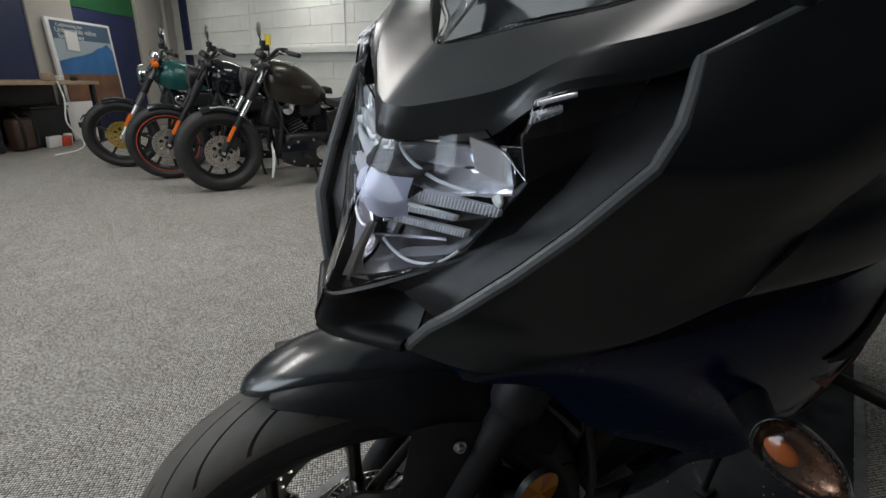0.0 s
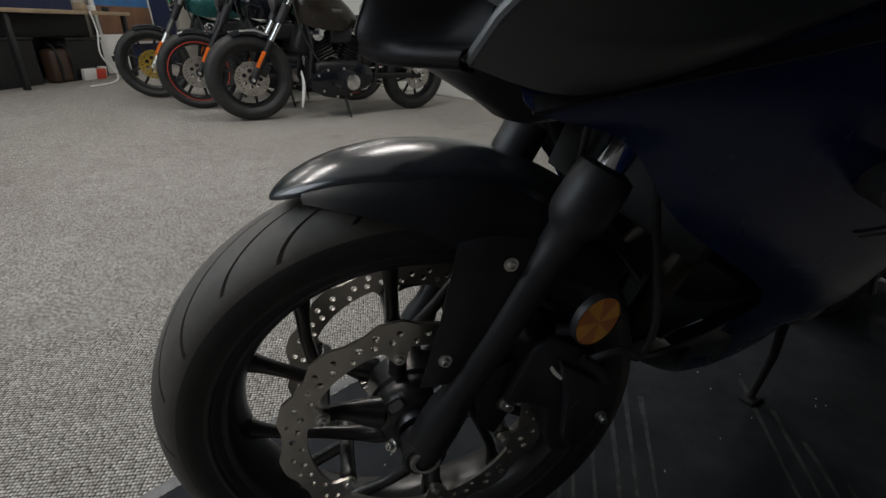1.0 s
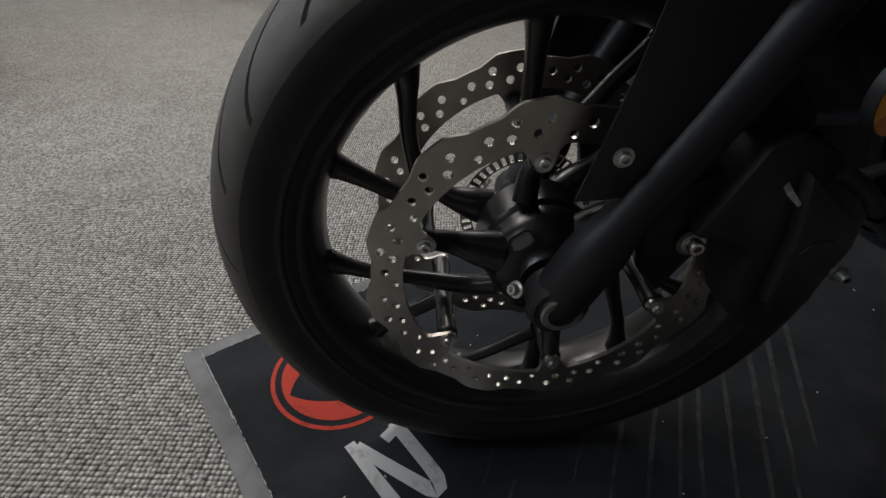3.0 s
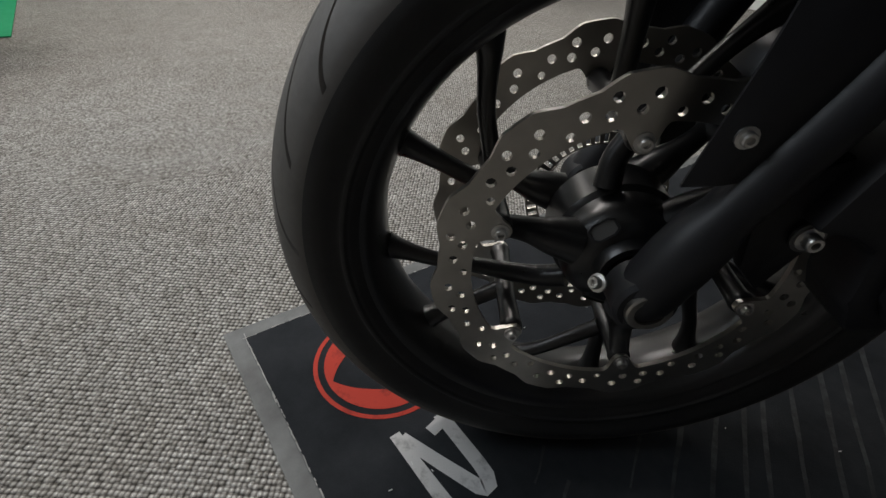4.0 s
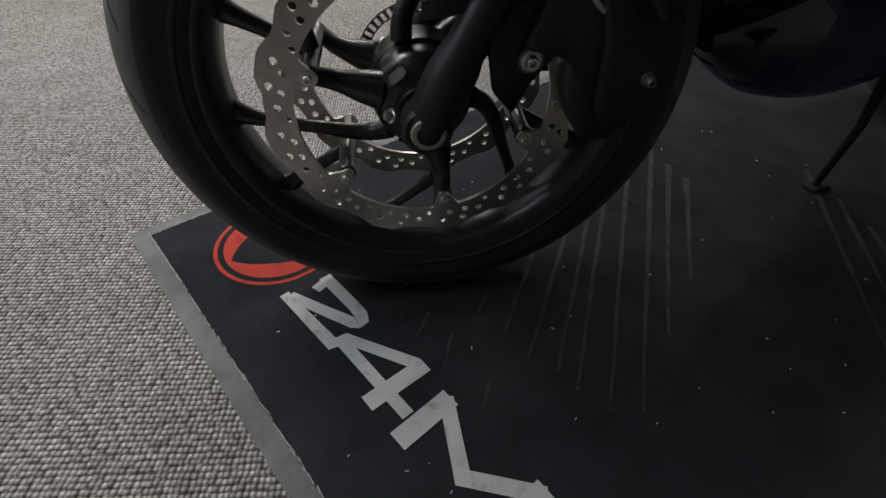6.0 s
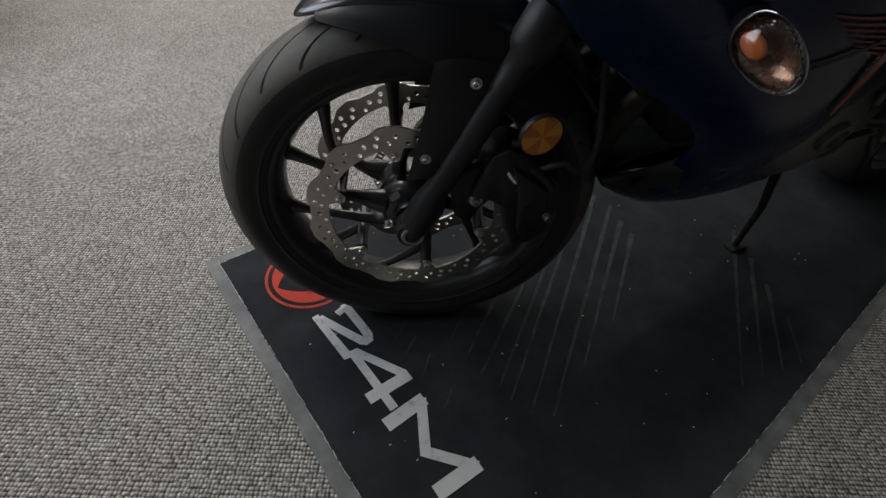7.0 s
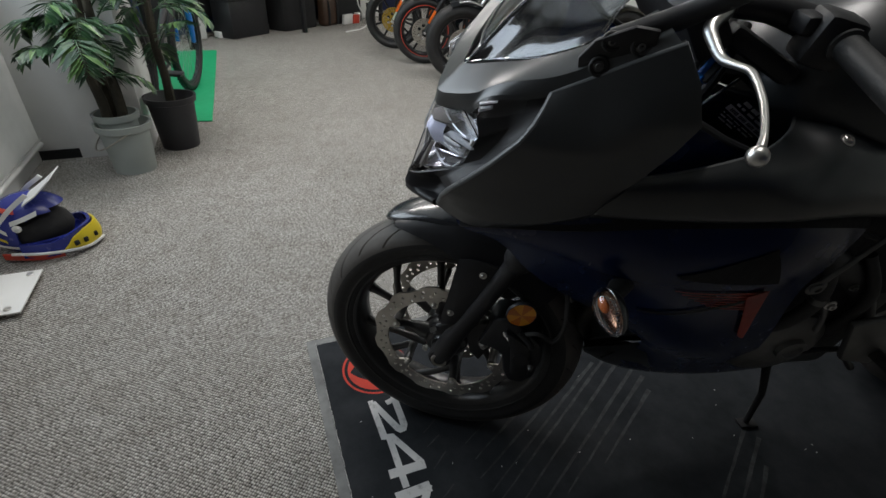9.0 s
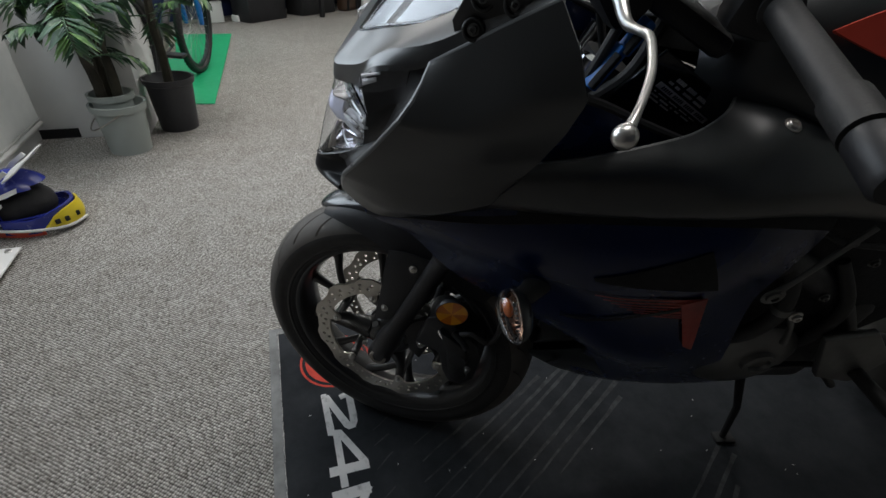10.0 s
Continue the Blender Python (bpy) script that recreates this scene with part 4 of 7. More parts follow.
CHIN = [[(-0.098, 0, 0.778), (-0.093, -0.013, 0.779), (-0.070, -0.041, 0.796), (-0.046, -0.060, 0.814)],
        [(-0.099, 0, 0.771), (-0.090, -0.014, 0.771), (-0.055, -0.036, 0.779), (-0.035, -0.054, 0.792)],
        [(-0.103, 0, 0.757), (-0.096, -0.016, 0.756), (-0.062, -0.042, 0.757), (-0.050, -0.066, 0.763)],
        [(-0.102, 0, 0.750), (-0.095, -0.018, 0.749), (-0.079, -0.046, 0.753), (-0.064, -0.068, 0.758)],
        [(-0.098, 0, 0.743), (-0.091, -0.018, 0.742), (-0.076, -0.045, 0.747), (-0.062, -0.066, 0.752)],
        [(-0.060, 0, 0.738), (-0.058, -0.012, 0.738), (-0.052, -0.034, 0.742), (-0.048, -0.060, 0.748)]]
CHIN = centred(CHIN)
UNDER = [[(-0.0635, 0.0000, 0.738), (-0.0605, -0.0230, 0.740), (-0.0500, -0.0640, 0.7500)],
         [(0.0000, 0.0000, 0.7050), (0.0000, -0.0348, 0.7100), (-0.0102, -0.0840, 0.7380)],
         [(0.0533, 0.0000, 0.6839), (0.0564, -0.0306, 0.6940), (0.0512, -0.0922, 0.7265)],
         [(0.1640, 0.0000, 0.7115), (0.1640, -0.0286, 0.7237), (0.1537, -0.0886, 0.7578)]]
SIDE.append([(x + 0.004, y + 0.022, z + 0.004) for x, y, z in SIDE[-1]])
SHROUD.append([(x, y + 0.024, z + 0.004) for x, y, z in SHROUD[-1]])
for mir in (False, True):
    over = ACROSS if mir else Matrix()
    part("side_fairing", sheet(SIDE, 6, 0.003, flip=True, mirror=mir, straight="across"), PAINT, moto, "large matte black upper fairing panel", over)
    part("lower_fairing", sheet(LOWER, 5, 0.003, flip=True, mirror=mir), BLUEBLACK, moto, "dark satin lower fairing panel")
    part("tank_shroud", sheet(SHROUD, 6, 0.003, flip=True, mirror=mir), PAINT, moto, "matte black side cover below the tank")
    part("headlamp_lens", sheet(LENS, 6, 0.002, flip=True, mirror=mir, straight=True), LAMPGLASS, moto, "clear headlamp lens", over).visible_shadow = False
    part("under_cowl", sheet(UNDER, 4, 0.003, mirror=mir), PLASTIC, moto)
    part("cheek_panel", sheet(CHEEK, 5, 0.003, flip=True, mirror=mir, straight=True), PLASTIC, moto, "black panel beside the headlamp", over)
    part("chin_panel", sheet(CHIN, 5, 0.003, flip=True, mirror=mir), PLASTIC, moto, "black chin under the headlamp", over)


def both_halves(rows, n, straight=False):
    """One shell right across the nose, its far half mirrored in the nose's middle plane."""
    whole = [[tuple(ACROSS @ FLIP @ Vector(p)) for p in row[:0:-1]] + list(row) for row in rows]
    return sheet(whole, n, 0.003, flip=True, straight=straight)


part("nose_cowl", both_halves(COWL, 6, "across"), PAINT, moto, "matte black nose cowl with a sharp lip", angle=16)
WIND = [[(-0.026, 0.0000, 0.9475), (-0.023, -0.0060, 0.9475), (-0.002, -0.0245, 0.9585), (0.013, -0.0490, 0.9705), (0.046, -0.0865, 0.9900), (0.091, -0.1180, 1.0230)],
        [(0.0410, 0.0000, 1.0275), (0.0450, -0.0060, 1.0250), (0.0560, -0.0300, 1.0275), (0.0690, -0.0540, 1.0320), (0.0922, -0.0840, 1.0430), (0.1179, -0.1060, 1.0600)],
        [(0.1127, 0.0000, 1.0975), (0.1150, -0.0060, 1.0950), (0.1200, -0.0280, 1.0920), (0.1270, -0.0480, 1.0880), (0.1394, -0.0760, 1.0839), (0.1517, -0.0960, 1.0809)],
        [(0.1845, 0.0000, 1.1475), (0.1855, -0.0060, 1.1450), (0.1880, -0.0200, 1.1380), (0.1906, -0.0360, 1.1300), (0.1947, -0.0580, 1.1190), (0.1988, -0.0760, 1.1020)]]
WIND = centred(WIND)
part("windscreen", both_halves(WIND, 6), SCREEN, moto, "smoke-tinted curved windscreen").visible_shadow = False

EDGE = [(x - 0.001, y, z) for x, y, z in WIND[0]] + [r[-1] for r in WIND[1:]]
for place in (Matrix(), ACROSS @ FLIP):
    part("windscreen_edge", tube(EDGE, 0.0020, 10, 4), CLEAR, moto, "clear polished screen edge", place).visible_shadow = False

# fuel tank, seat, tail, rear wheel
TANK = []
for x, w, zt, zb in ((0.36, 0.070, 0.975, 0.91), (0.40, 0.125, 1.04, 0.89), (0.48, 0.158, 1.075, 0.87), (0.58, 0.165, 1.08, 0.86), (0.68, 0.14, 1.04, 0.85), (0.76, 0.09, 0.95, 0.84)):
    TANK.append([(x, -w * 0.9, zb), (x, -w, zb + 0.4 * (zt - zb)), (x, -w * 0.86, zb + 0.78 * (zt - zb)), (x, -w * 0.45, zt - 0.006), (x, 0, zt),
                 (x, w * 0.45, zt - 0.006), (x, w * 0.86, zb + 0.78 * (zt - zb)), (x, w, zb + 0.4 * (zt - zb)), (x, w * 0.9, zb)])
tank = part("fuel_tank", sheet(TANK, 5, 0.004), PAINT, moto, "matte black fuel tank with a red graphic")
SEAT = [[(x, -w, z - 0.05), (x, -w * 0.9, z - 0.008), (x, 0, z), (x, w * 0.9, z - 0.008), (x, w, z - 0.05)] for x, w, z in
        ((0.7585, 0.1020, 0.8775), (0.8815, 0.1326, 0.8266), (1.0455, 0.1530, 0.8266), (1.1275, 0.1428, 0.8675), (1.1890, 0.1326, 0.9175), (1.3940, 0.1122, 0.9475), (1.5170, 0.0816, 0.9475))]
part("seat", sheet(SEAT, 4, 0.03), DARK, moto, "black seat")
TAIL = [[(x, -w, zb), (x, -w * 1.05, (zb + zt) / 2), (x, -w * 0.6, zt), (x, w * 0.6, zt), (x, w * 1.05, (zb + zt) / 2), (x, w, zb)] for x, w, zb, zt in
        ((1.0, 0.12, 0.66, 0.75), (1.2, 0.13, 0.72, 0.83), (1.4, 0.11, 0.80, 0.89), (1.62, 0.06, 0.87, 0.93))]
part("tail_unit", sheet(TAIL, 4, 0.004), PAINT, moto)
REAR = Matrix.Translation((1.45, 0, 0.31))
rear = part("rear_wheel", revolve([(-0.065, 0.214), (-0.065, 0.228), (0, 0.206), (0.065, 0.228), (0.065, 0.214), (0.03, 0.194), (-0.03, 0.194)], 96, closed=True), CASTING, moto, m=REAR)
rt = new("tyre", tyre(0.178, 0.316, 0.222, False))
rt.parent, rt.matrix_local = rear, REAR
spokes = revolve([(-0.06, 0), (-0.06, 0.05), (0.06, 0.05), (0.06, 0)], 32)
for k in range(7):
    a = k * 2 * math.pi / 7
    tube([(0.04 * math.cos(a), 0, 0.04 * math.sin(a)), (0.2 * math.cos(a), 0, 0.2 * math.sin(a))], 0.012, 10, 0, spokes)
part("spokes", spokes, CASTING, rear, m=REAR)
for side in (-1, 1):
    part("swingarm", tube([(0.82, side * 0.09, 0.42), (1.1, side * 0.11, 0.36), (1.45, side * 0.12, 0.31)], [0.035, 0.03, 0.026], 14, 4), CASTING, moto)

# frame, engine, radiator and exhaust seen through the openings
for side in (-1, 1):
    part("frame_spar", tube([(0.24, side * 0.045, 0.84), (0.34, side * 0.10, 0.83), (0.50, side * 0.15, 0.74), (0.70, side * 0.14, 0.62), (0.84, side * 0.13, 0.45)], [0.030, 0.034, 0.030, 0.026, 0.03], 14, 5), PLASTIC, moto)
head = tube([(0.200, 0, 0.74), (0.285, 0, 0.92)], 0.034, 24)
part("steering_head", head, PLASTIC, moto, "black steering head")
engine = box(0.34, 0.30, 0.26, 0.03, Matrix.Translation((0.66, 0, 0.46)))
engine = box(0.26, 0.30, 0.26, 0.03, Matrix.Translation((0.50, 0, 0.62)) @ pose(0, 0, 0, 0, -30, 0), engine)
eng = part("engine_block", engine, CASTING, moto, "black engine casing")
cover = revolve([(0, 0.095), (-0.018, 0.092), (-0.028, 0.075), (-0.032, 0.04), (-0.032, 0)], 40, Matrix.Translation((0.6400, -0.1412, 0.4472)))
part("crankcase_cover", cover, GREYCAST, eng, "grey alloy crankcase cover")
fins = box(0.025, 0.24, 0.20, 0.004, Matrix.Translation((0.270, 0, 0.655)) @ pose(0, 0, 0, 0, 12, 0))
rad = part("radiator", fins, DARK, moto, "black radiator core")
for k, y in enumerate((-0.075, -0.025, 0.025, 0.075)):
    part("header_pipe", tube([(0.37, y, 0.585), (0.29, y * 1.1 - 0.01, 0.56), (0.250, y * 1.1 - 0.012, 0.50), (0.262, y - 0.01, 0.43), (0.33, y * 0.8, 0.365), (0.62, y * 0.4, 0.30)], 0.0160, 14, 5), BRASSY, moto, "heat-tinted exhaust header")

for k in (1, -1):
    cov = sheet([[(0.5000, -0.1352 * k, 0.8475), (0.6600, -0.1297 * k, 0.8572), (0.8600, -0.1203 * k, 0.8467), (1.0500, -0.1124 * k, 0.8062)], [(0.5000, -0.1516 * k, 0.6681), (0.6600, -0.1476 * k, 0.6679), (0.8400, -0.1336 * k, 0.6872), (1.0200, -0.1165 * k, 0.7263)], [(0.5400, -0.1541 * k, 0.4880), (0.7000, -0.1501 * k, 0.4677), (0.8400, -0.1380 * k, 0.5071), (0.9800, -0.1187 * k, 0.6463)]], 4, 0.004)
    part("engine_side_cover", cov, DARK, moto, "black engine side cover")
    for bx, bz in ((0.62, 0.76), (0.68, 0.72), (0.73, 0.78), (0.79, 0.70), (0.83, 0.76), (0.66, 0.64)):
        part("cover_bolt", bolt(0.0055, 0.006), GREYCAST, moto, m=Matrix.Translation((bx, -0.170 * k, bz)) @ pose(0, 0, 0, 0, 0, 0 if k > 0 else 180))
for j in range(8):
    a = 2 * math.pi * j / 8 + 0.3
    part("cover_bolt", bolt(0.0045, 0.006), GREYCAST, eng, m=Matrix.Translation((0.64 + 0.088 * math.cos(a), -0.150, 0.4472 + 0.088 * math.sin(a))))
part("cover_boss", revolve([(0, 0.030), (-0.010, 0.028), (-0.012, 0.020), (-0.006, 0.016), (-0.006, 0)], 24, Matrix.Translation((0.655, -0.172, 0.455))), GREYCAST, eng, "round filler boss on the cover")
part("coolant_hose", tube([(0.52, -0.150, 0.74), (0.575, -0.172, 0.69), (0.60, -0.178, 0.61), (0.585, -0.170, 0.54), (0.56, -0.150, 0.50)], 0.013, 14, 5), RUBBER, moto, "black coolant hose")
part("hose_clip", tube([(0.5975, -0.1775, 0.630), (0.6000, -0.1780, 0.616)], 0.0148, 16), GREYCAST, moto)
part("coolant_hose", tube([(0.66, -0.150, 0.70), (0.70, -0.176, 0.63), (0.71, -0.172, 0.55), (0.73, -0.150, 0.48)], 0.010, 14, 5), RUBBER, moto, "black coolant hose")
part("link_rod", tube([(0.612, -0.178, 0.622), (0.640, -0.182, 0.575), (0.655, -0.182, 0.530)], [0.007, 0.0045, 0.006], 12, 3), GREYCAST, moto, "dull gear link rod")
part("link_bolt", bolt(0.007, 0.008), ALLOY, moto, m=Matrix.Translation((0.622, -0.186, 0.613)))
part("cable_run", tube([(0.50, -0.130, 0.80), (0.60, -0.166, 0.76), (0.70, -0.168, 0.74), (0.82, -0.160, 0.66)], 0.005, 8, 5), RUBBER, moto)
# side stand, footrest and gear lever
stand = tube([(0.7300, -0.1200, 0.3100), (0.7750, -0.1400, 0.1900), (0.8050, -0.1520, 0.0500)], [0.010, 0.008, 0.007], 12)
stand = box(0.05, 0.03, 0.008, 0.003, Matrix.Translation((0.8080, -0.1540, 0.0460)) @ pose(0, 0, 0, -13, 0, 0), stand)
part("side_stand", stand, DARK, moto, "black side stand resting on the mat")
hanger = prism([(0.70, 0.56), (0.78, 0.58), (0.86, 0.50), (0.84, 0.42), (0.76, 0.44)], -0.20, -0.185, 0.004)
hang = part("footrest_hanger", hanger, GREYCAST, moto, "cast alloy footrest hanger")
part("footrest", tube([(0.8200, -0.1854, 0.4596), (0.8302, -0.2972, 0.4706)], [0.012, 0.014], 12), GRIPRUB, hang)
part("gear_lever", tube([(0.7000, -0.1660, 0.4250), (0.7500, -0.1700, 0.4350), (0.7900, -0.1720, 0.4330), (0.8200, -0.1760, 0.4000), (0.8500, -0.1790, 0.3720)], [0.006, 0.006, 0.006, 0.006, 0.008], 10, 3), CASTING, hang)

# headlamp: housing, projector, reflectors and marker strip behind the lens
for mir in (False, True):
    k = -1 if mir else 1
    over = ACROSS if mir else Matrix()
    HOUSING = [[(-0.030, 0.0000, 0.884), (-0.026, -0.0120, 0.884), (-0.012, -0.0460, 0.893), (-0.004, -0.0820, 0.905)],
               [(-0.032, 0.0000, 0.836), (-0.028, -0.0100, 0.836), (-0.010, -0.0480, 0.850), (0.002, -0.0860, 0.880)],
               [(-0.066, 0.0000, 0.783), (-0.062, -0.0100, 0.784), (-0.044, -0.0360, 0.798), (-0.022, -0.0640, 0.826)]]
    lamp = part("headlamp_housing", sheet(HOUSING, 5, 0.003, flip=True, mirror=mir), LAMPDARK, moto, "dark headlamp housing", over)
    sh = lambda rows: sheet([[(x, y * k, z) for x, y, z in r] for r in rows], 4, 0.002, flip=mir)
    part("upper_reflector", sh([[(-0.052, -0.0140, 0.884), (-0.036, -0.0440, 0.893), (-0.020, -0.0800, 0.902)],
                                [(-0.044, -0.0140, 0.872), (-0.014, -0.0420, 0.876), (-0.006, -0.0780, 0.888)],
                                [(-0.050, -0.0200, 0.862), (-0.036, -0.0500, 0.864), (-0.020, -0.0930, 0.881)]]), LAMPREF, lamp, "bright upper reflector bowl", over)
    part("reflector_fin", sh([[(-0.034, -0.0620, 0.905), (-0.024, -0.0780, 0.903), (-0.022, -0.0880, 0.898)],
                              [(-0.026, -0.0640, 0.884), (-0.018, -0.0800, 0.882), (-0.018, -0.0910, 0.884)]]), LAMPREF, lamp, "", over)
    part("projector_lens", sh([[(-0.064, -0.0040, 0.866), (-0.066, -0.0180, 0.866), (-0.050, -0.0330, 0.868)],
                               [(-0.072, -0.0040, 0.852), (-0.072, -0.0200, 0.852), (-0.054, -0.0350, 0.855)],
                               [(-0.066, -0.0040, 0.834), (-0.064, -0.0200, 0.835), (-0.050, -0.0330, 0.840)]]), LILAC, lamp, "pale lilac light guide", over)
    part("projector_hood", sh([[(-0.064, -0.0040, 0.867), (-0.066, -0.0180, 0.867), (-0.049, -0.0340, 0.869)],
                               [(-0.036, -0.0040, 0.872), (-0.036, -0.0200, 0.872), (-0.026, -0.0350, 0.874)]]), LAMPDARK, lamp, "", over)
    ribs = bmesh.new()
    for p, q, n, h0, h1 in (((-0.057, -0.0170, 0.8330), (-0.043, -0.0390, 0.8560), 11, 0.008, 0.013), ((-0.042, -0.0410, 0.8575), (-0.021, -0.0880, 0.8660), 22, 0.011, 0.007),
                            ((-0.055, -0.0200, 0.8345), (-0.031, -0.0730, 0.8450), 28, 0.006, 0.006), ((-0.050, -0.0360, 0.8470), (-0.036, -0.0650, 0.8530), 14, 0.004, 0.004)):
        for j in range(n):
            f = j / (n - 1)
            c = Vector(p).lerp(Vector(q), f)
            box(0.005, 0.0011, h0 + (h1 - h0) * f, 0.0003, Matrix.Translation((c.x, c.y * k, c.z)) @ pose(0, 0, 0, 8 * k, 0, 0), ribs, 1)
    part("ribbed_optic", ribs, LAMPRIB, lamp, "ribbed reflector band", over)
    flip_y = over @ Matrix.Diagonal((1, k, 1, 1))
    part("reflector_lip", tube([(-0.051, -0.013, 0.885), (-0.047, -0.020, 0.876), (-0.037, -0.043, 0.869), (-0.024, -0.075, 0.872), (-0.018, -0.090, 0.880)], 0.0013, 8, 4), LAMPRIB, lamp, "bright edge of the reflector", flip_y)
    part("lower_lip", tube([(-0.060, -0.020, 0.818), (-0.056, -0.029, 0.812), (-0.050, -0.044, 0.810), (-0.041, -0.062, 0.818), (-0.034, -0.073, 0.832)], 0.0012, 8, 4), LAMPRIB, lamp, "bright edge of the lower bowl", flip_y)
    led = bmesh.new()
    bmesh.ops.create_uvsphere(led, u_segments=18, v_segments=10, radius=1)
    bmesh.ops.transform(led, matrix=flip_y @ Matrix.Translation((-0.020, -0.082, 0.873)) @ pose(0, 0, 0, 0, 0, 62) @ Matrix.Diagonal((0.011, 0.003, 0.0045, 1)), verts=led.verts)
    part("led_cell", led, WHITE, lamp, "white position light cell")
    part("optic_shelf", sh([[(-0.062, -0.0140, 0.832), (-0.044, -0.0420, 0.838), (-0.024, -0.0850, 0.862)], [(-0.036, -0.0100, 0.834), (-0.022, -0.0400, 0.844), (-0.010, -0.0820, 0.864)]]), LAMPDARK, lamp, "", over)
    part("lower_reflector", sh([[(-0.062, -0.0120, 0.816), (-0.050, -0.0300, 0.822), (-0.034, -0.0580, 0.832)],
                                [(-0.058, -0.0120, 0.804), (-0.040, -0.0280, 0.808), (-0.026, -0.0540, 0.822)],
                                [(-0.078, -0.0140, 0.786), (-0.060, -0.0340, 0.798), (-0.038, -0.0600, 0.818)]]), LAMPLOW, lamp, "smoked lower reflector bowl", over)
    part("bezel_blade", sh([[(-0.066, -0.0080, 0.826), (-0.062, -0.0120, 0.826)], [(-0.078, -0.0080, 0.800), (-0.072, -0.0140, 0.800)], [(-0.084, -0.0080, 0.784), (-0.070, -0.0220, 0.785)]]), STEEL, lamp, "silver lower bezel", over)
    part("lens_bar", tube([(-0.052, -0.0340 * k, 0.850), (-0.032, -0.0640 * k, 0.852)], 0.0016, 8), WHITE, lamp, "", over)
    MARK = [[(-0.020, -0.0930, 0.936), (0.006, -0.1030, 0.947), (0.034, -0.1190, 0.957)],
            [(-0.022, -0.0930, 0.914), (0.004, -0.1060, 0.924), (0.030, -0.1190, 0.938)]]
    mk = part("marker_lamp_lens", sh([[(x - 0.003, y - 0.003, z) for x, y, z in r] for r in MARK]), CLEAR, moto, "smoked side marker lens beside the headlamp", over)
    mk.visible_shadow = False
    teeth = bmesh.new()
    for j in range(7):
        f = j / 18
        c = Vector((-0.019, -0.0930 * k, 0.926)).lerp(Vector((0.020, -0.1090 * k, 0.944)), f)
        box(0.003, 0.0015, 0.007 - 0.0003 * j, 0.0004, Matrix.Translation(c), teeth, 1)
    for j, (f0, f1) in enumerate(((0.02, 0.50), (0.06, 0.36))):
        c, d = (Vector((-0.021, -0.0945 * k, 0.934 - 0.007 * j)).lerp(Vector((0.020, -0.1105 * k, 0.949 - 0.006 * j)), f) for f in (f0, f1))
        tube([c, d], 0.0016, 8, 0, teeth)
    part("marker_optic", teeth, LAMPRIB, mk, "bright bars of the marker lamp", over)

# direction indicators on short stalks
def half_shell(m, front, sx, sy, sz, wall=0.0):
    """Half an egg: front half towards -x, or the back half; with a wall it is a hollow shell."""
    bm = bmesh.new()
    n, r = 14, 32
    rings, sx0, sy0, sz0 = [], sx, sy, sz
    steps = [(i / n, 0.0) for i in range(n + 1)] + ([(i / n, wall) for i in range(n, -1, -1)] if wall else [])
    for f, inset in steps:
        u = f * math.pi / 2
        sx, sy, sz = sx0 - inset, sy0 - inset, sz0 - inset
        rings.append([bm.verts.new((-front * sx * math.cos(u), sy * math.sin(u) * math.cos(a) * (1 - 0.18 * math.cos(a)), sz * math.sin(u) * math.sin(a))) for a in (2 * math.pi * k / r for k in range(r))])
    for p, q in zip(rings, rings[1:]):
        for k in range(r):
            bm.faces.new((p[k], p[(k + 1) % r], q[(k + 1) % r], q[k]))
    bmesh.ops.remove_doubles(bm, verts=bm.verts, dist=1e-5)
    bmesh.ops.transform(bm, matrix=m, verts=bm.verts)
    return bm


for k in (1, -1):
    at = Matrix.Translation((0.152, -0.260 * k, 0.731)) @ (pose(0, 0, 0, 14, 8, 10) if k > 0 else Matrix.Diagonal((1, -1, 1, 1)) @ pose(0, 0, 0, 14, 8, 10))
    ind = part("direction_indicator", half_shell(at, 1, 0.018, 0.034, 0.0225, 0.0014), CLEAR, moto, "clear teardrop indicator with an amber bulb")
    ind.visible_shadow = False
    bulb = bmesh.new()
    bmesh.ops.create_uvsphere(bulb, u_segments=18, v_segments=12, radius=1)
    bmesh.ops.transform(bulb, matrix=at @ Matrix.Translation((-0.002, 0.006, -0.003)) @ Matrix.Diagonal((0.006, 0.012, 0.008, 1)), verts=bulb.verts)
    part("amber_bulb", bulb, AMBERLAMP, ind)
    part("lens_backing", half_shell(at @ Matrix.Translation((0.003, 0, 0)), -1, 0.012, 0.031, 0.0195), SMOKE, ind, "smoky silvered bowl with the amber reflection painted in")
    part("indicator_case", half_shell(at @ Matrix.Translation((0.0015, 0, 0)), -1, 0.023, 0.0332, 0.0217), PAINT, ind, "smooth dark indicator case")
    teeth = bmesh.new()
    for j in range(30):
        a = radians(90 + 9 * j)
        box(0.005, 0.0018, 0.0036, 0.0004, at @ Matrix.Translation((-0.004, 0.0305 * math.cos(a) * (1 - 0.18 * math.cos(a)), 0.0200 * math.sin(a))) @ Matrix.Rotation(a, 4, "X"), teeth, 1)
    part("lens_rib", teeth, CHROME, ind, "bright row of lens ribs")
    part("indicator_stalk", tube([(0.160, -0.238 * k, 0.724), (0.1800, -0.2250 * k, 0.7221), (0.2204, -0.1819 * k, 0.7212)], [0.012, 0.014, 0.022], 14, 3), RUBBER, ind)

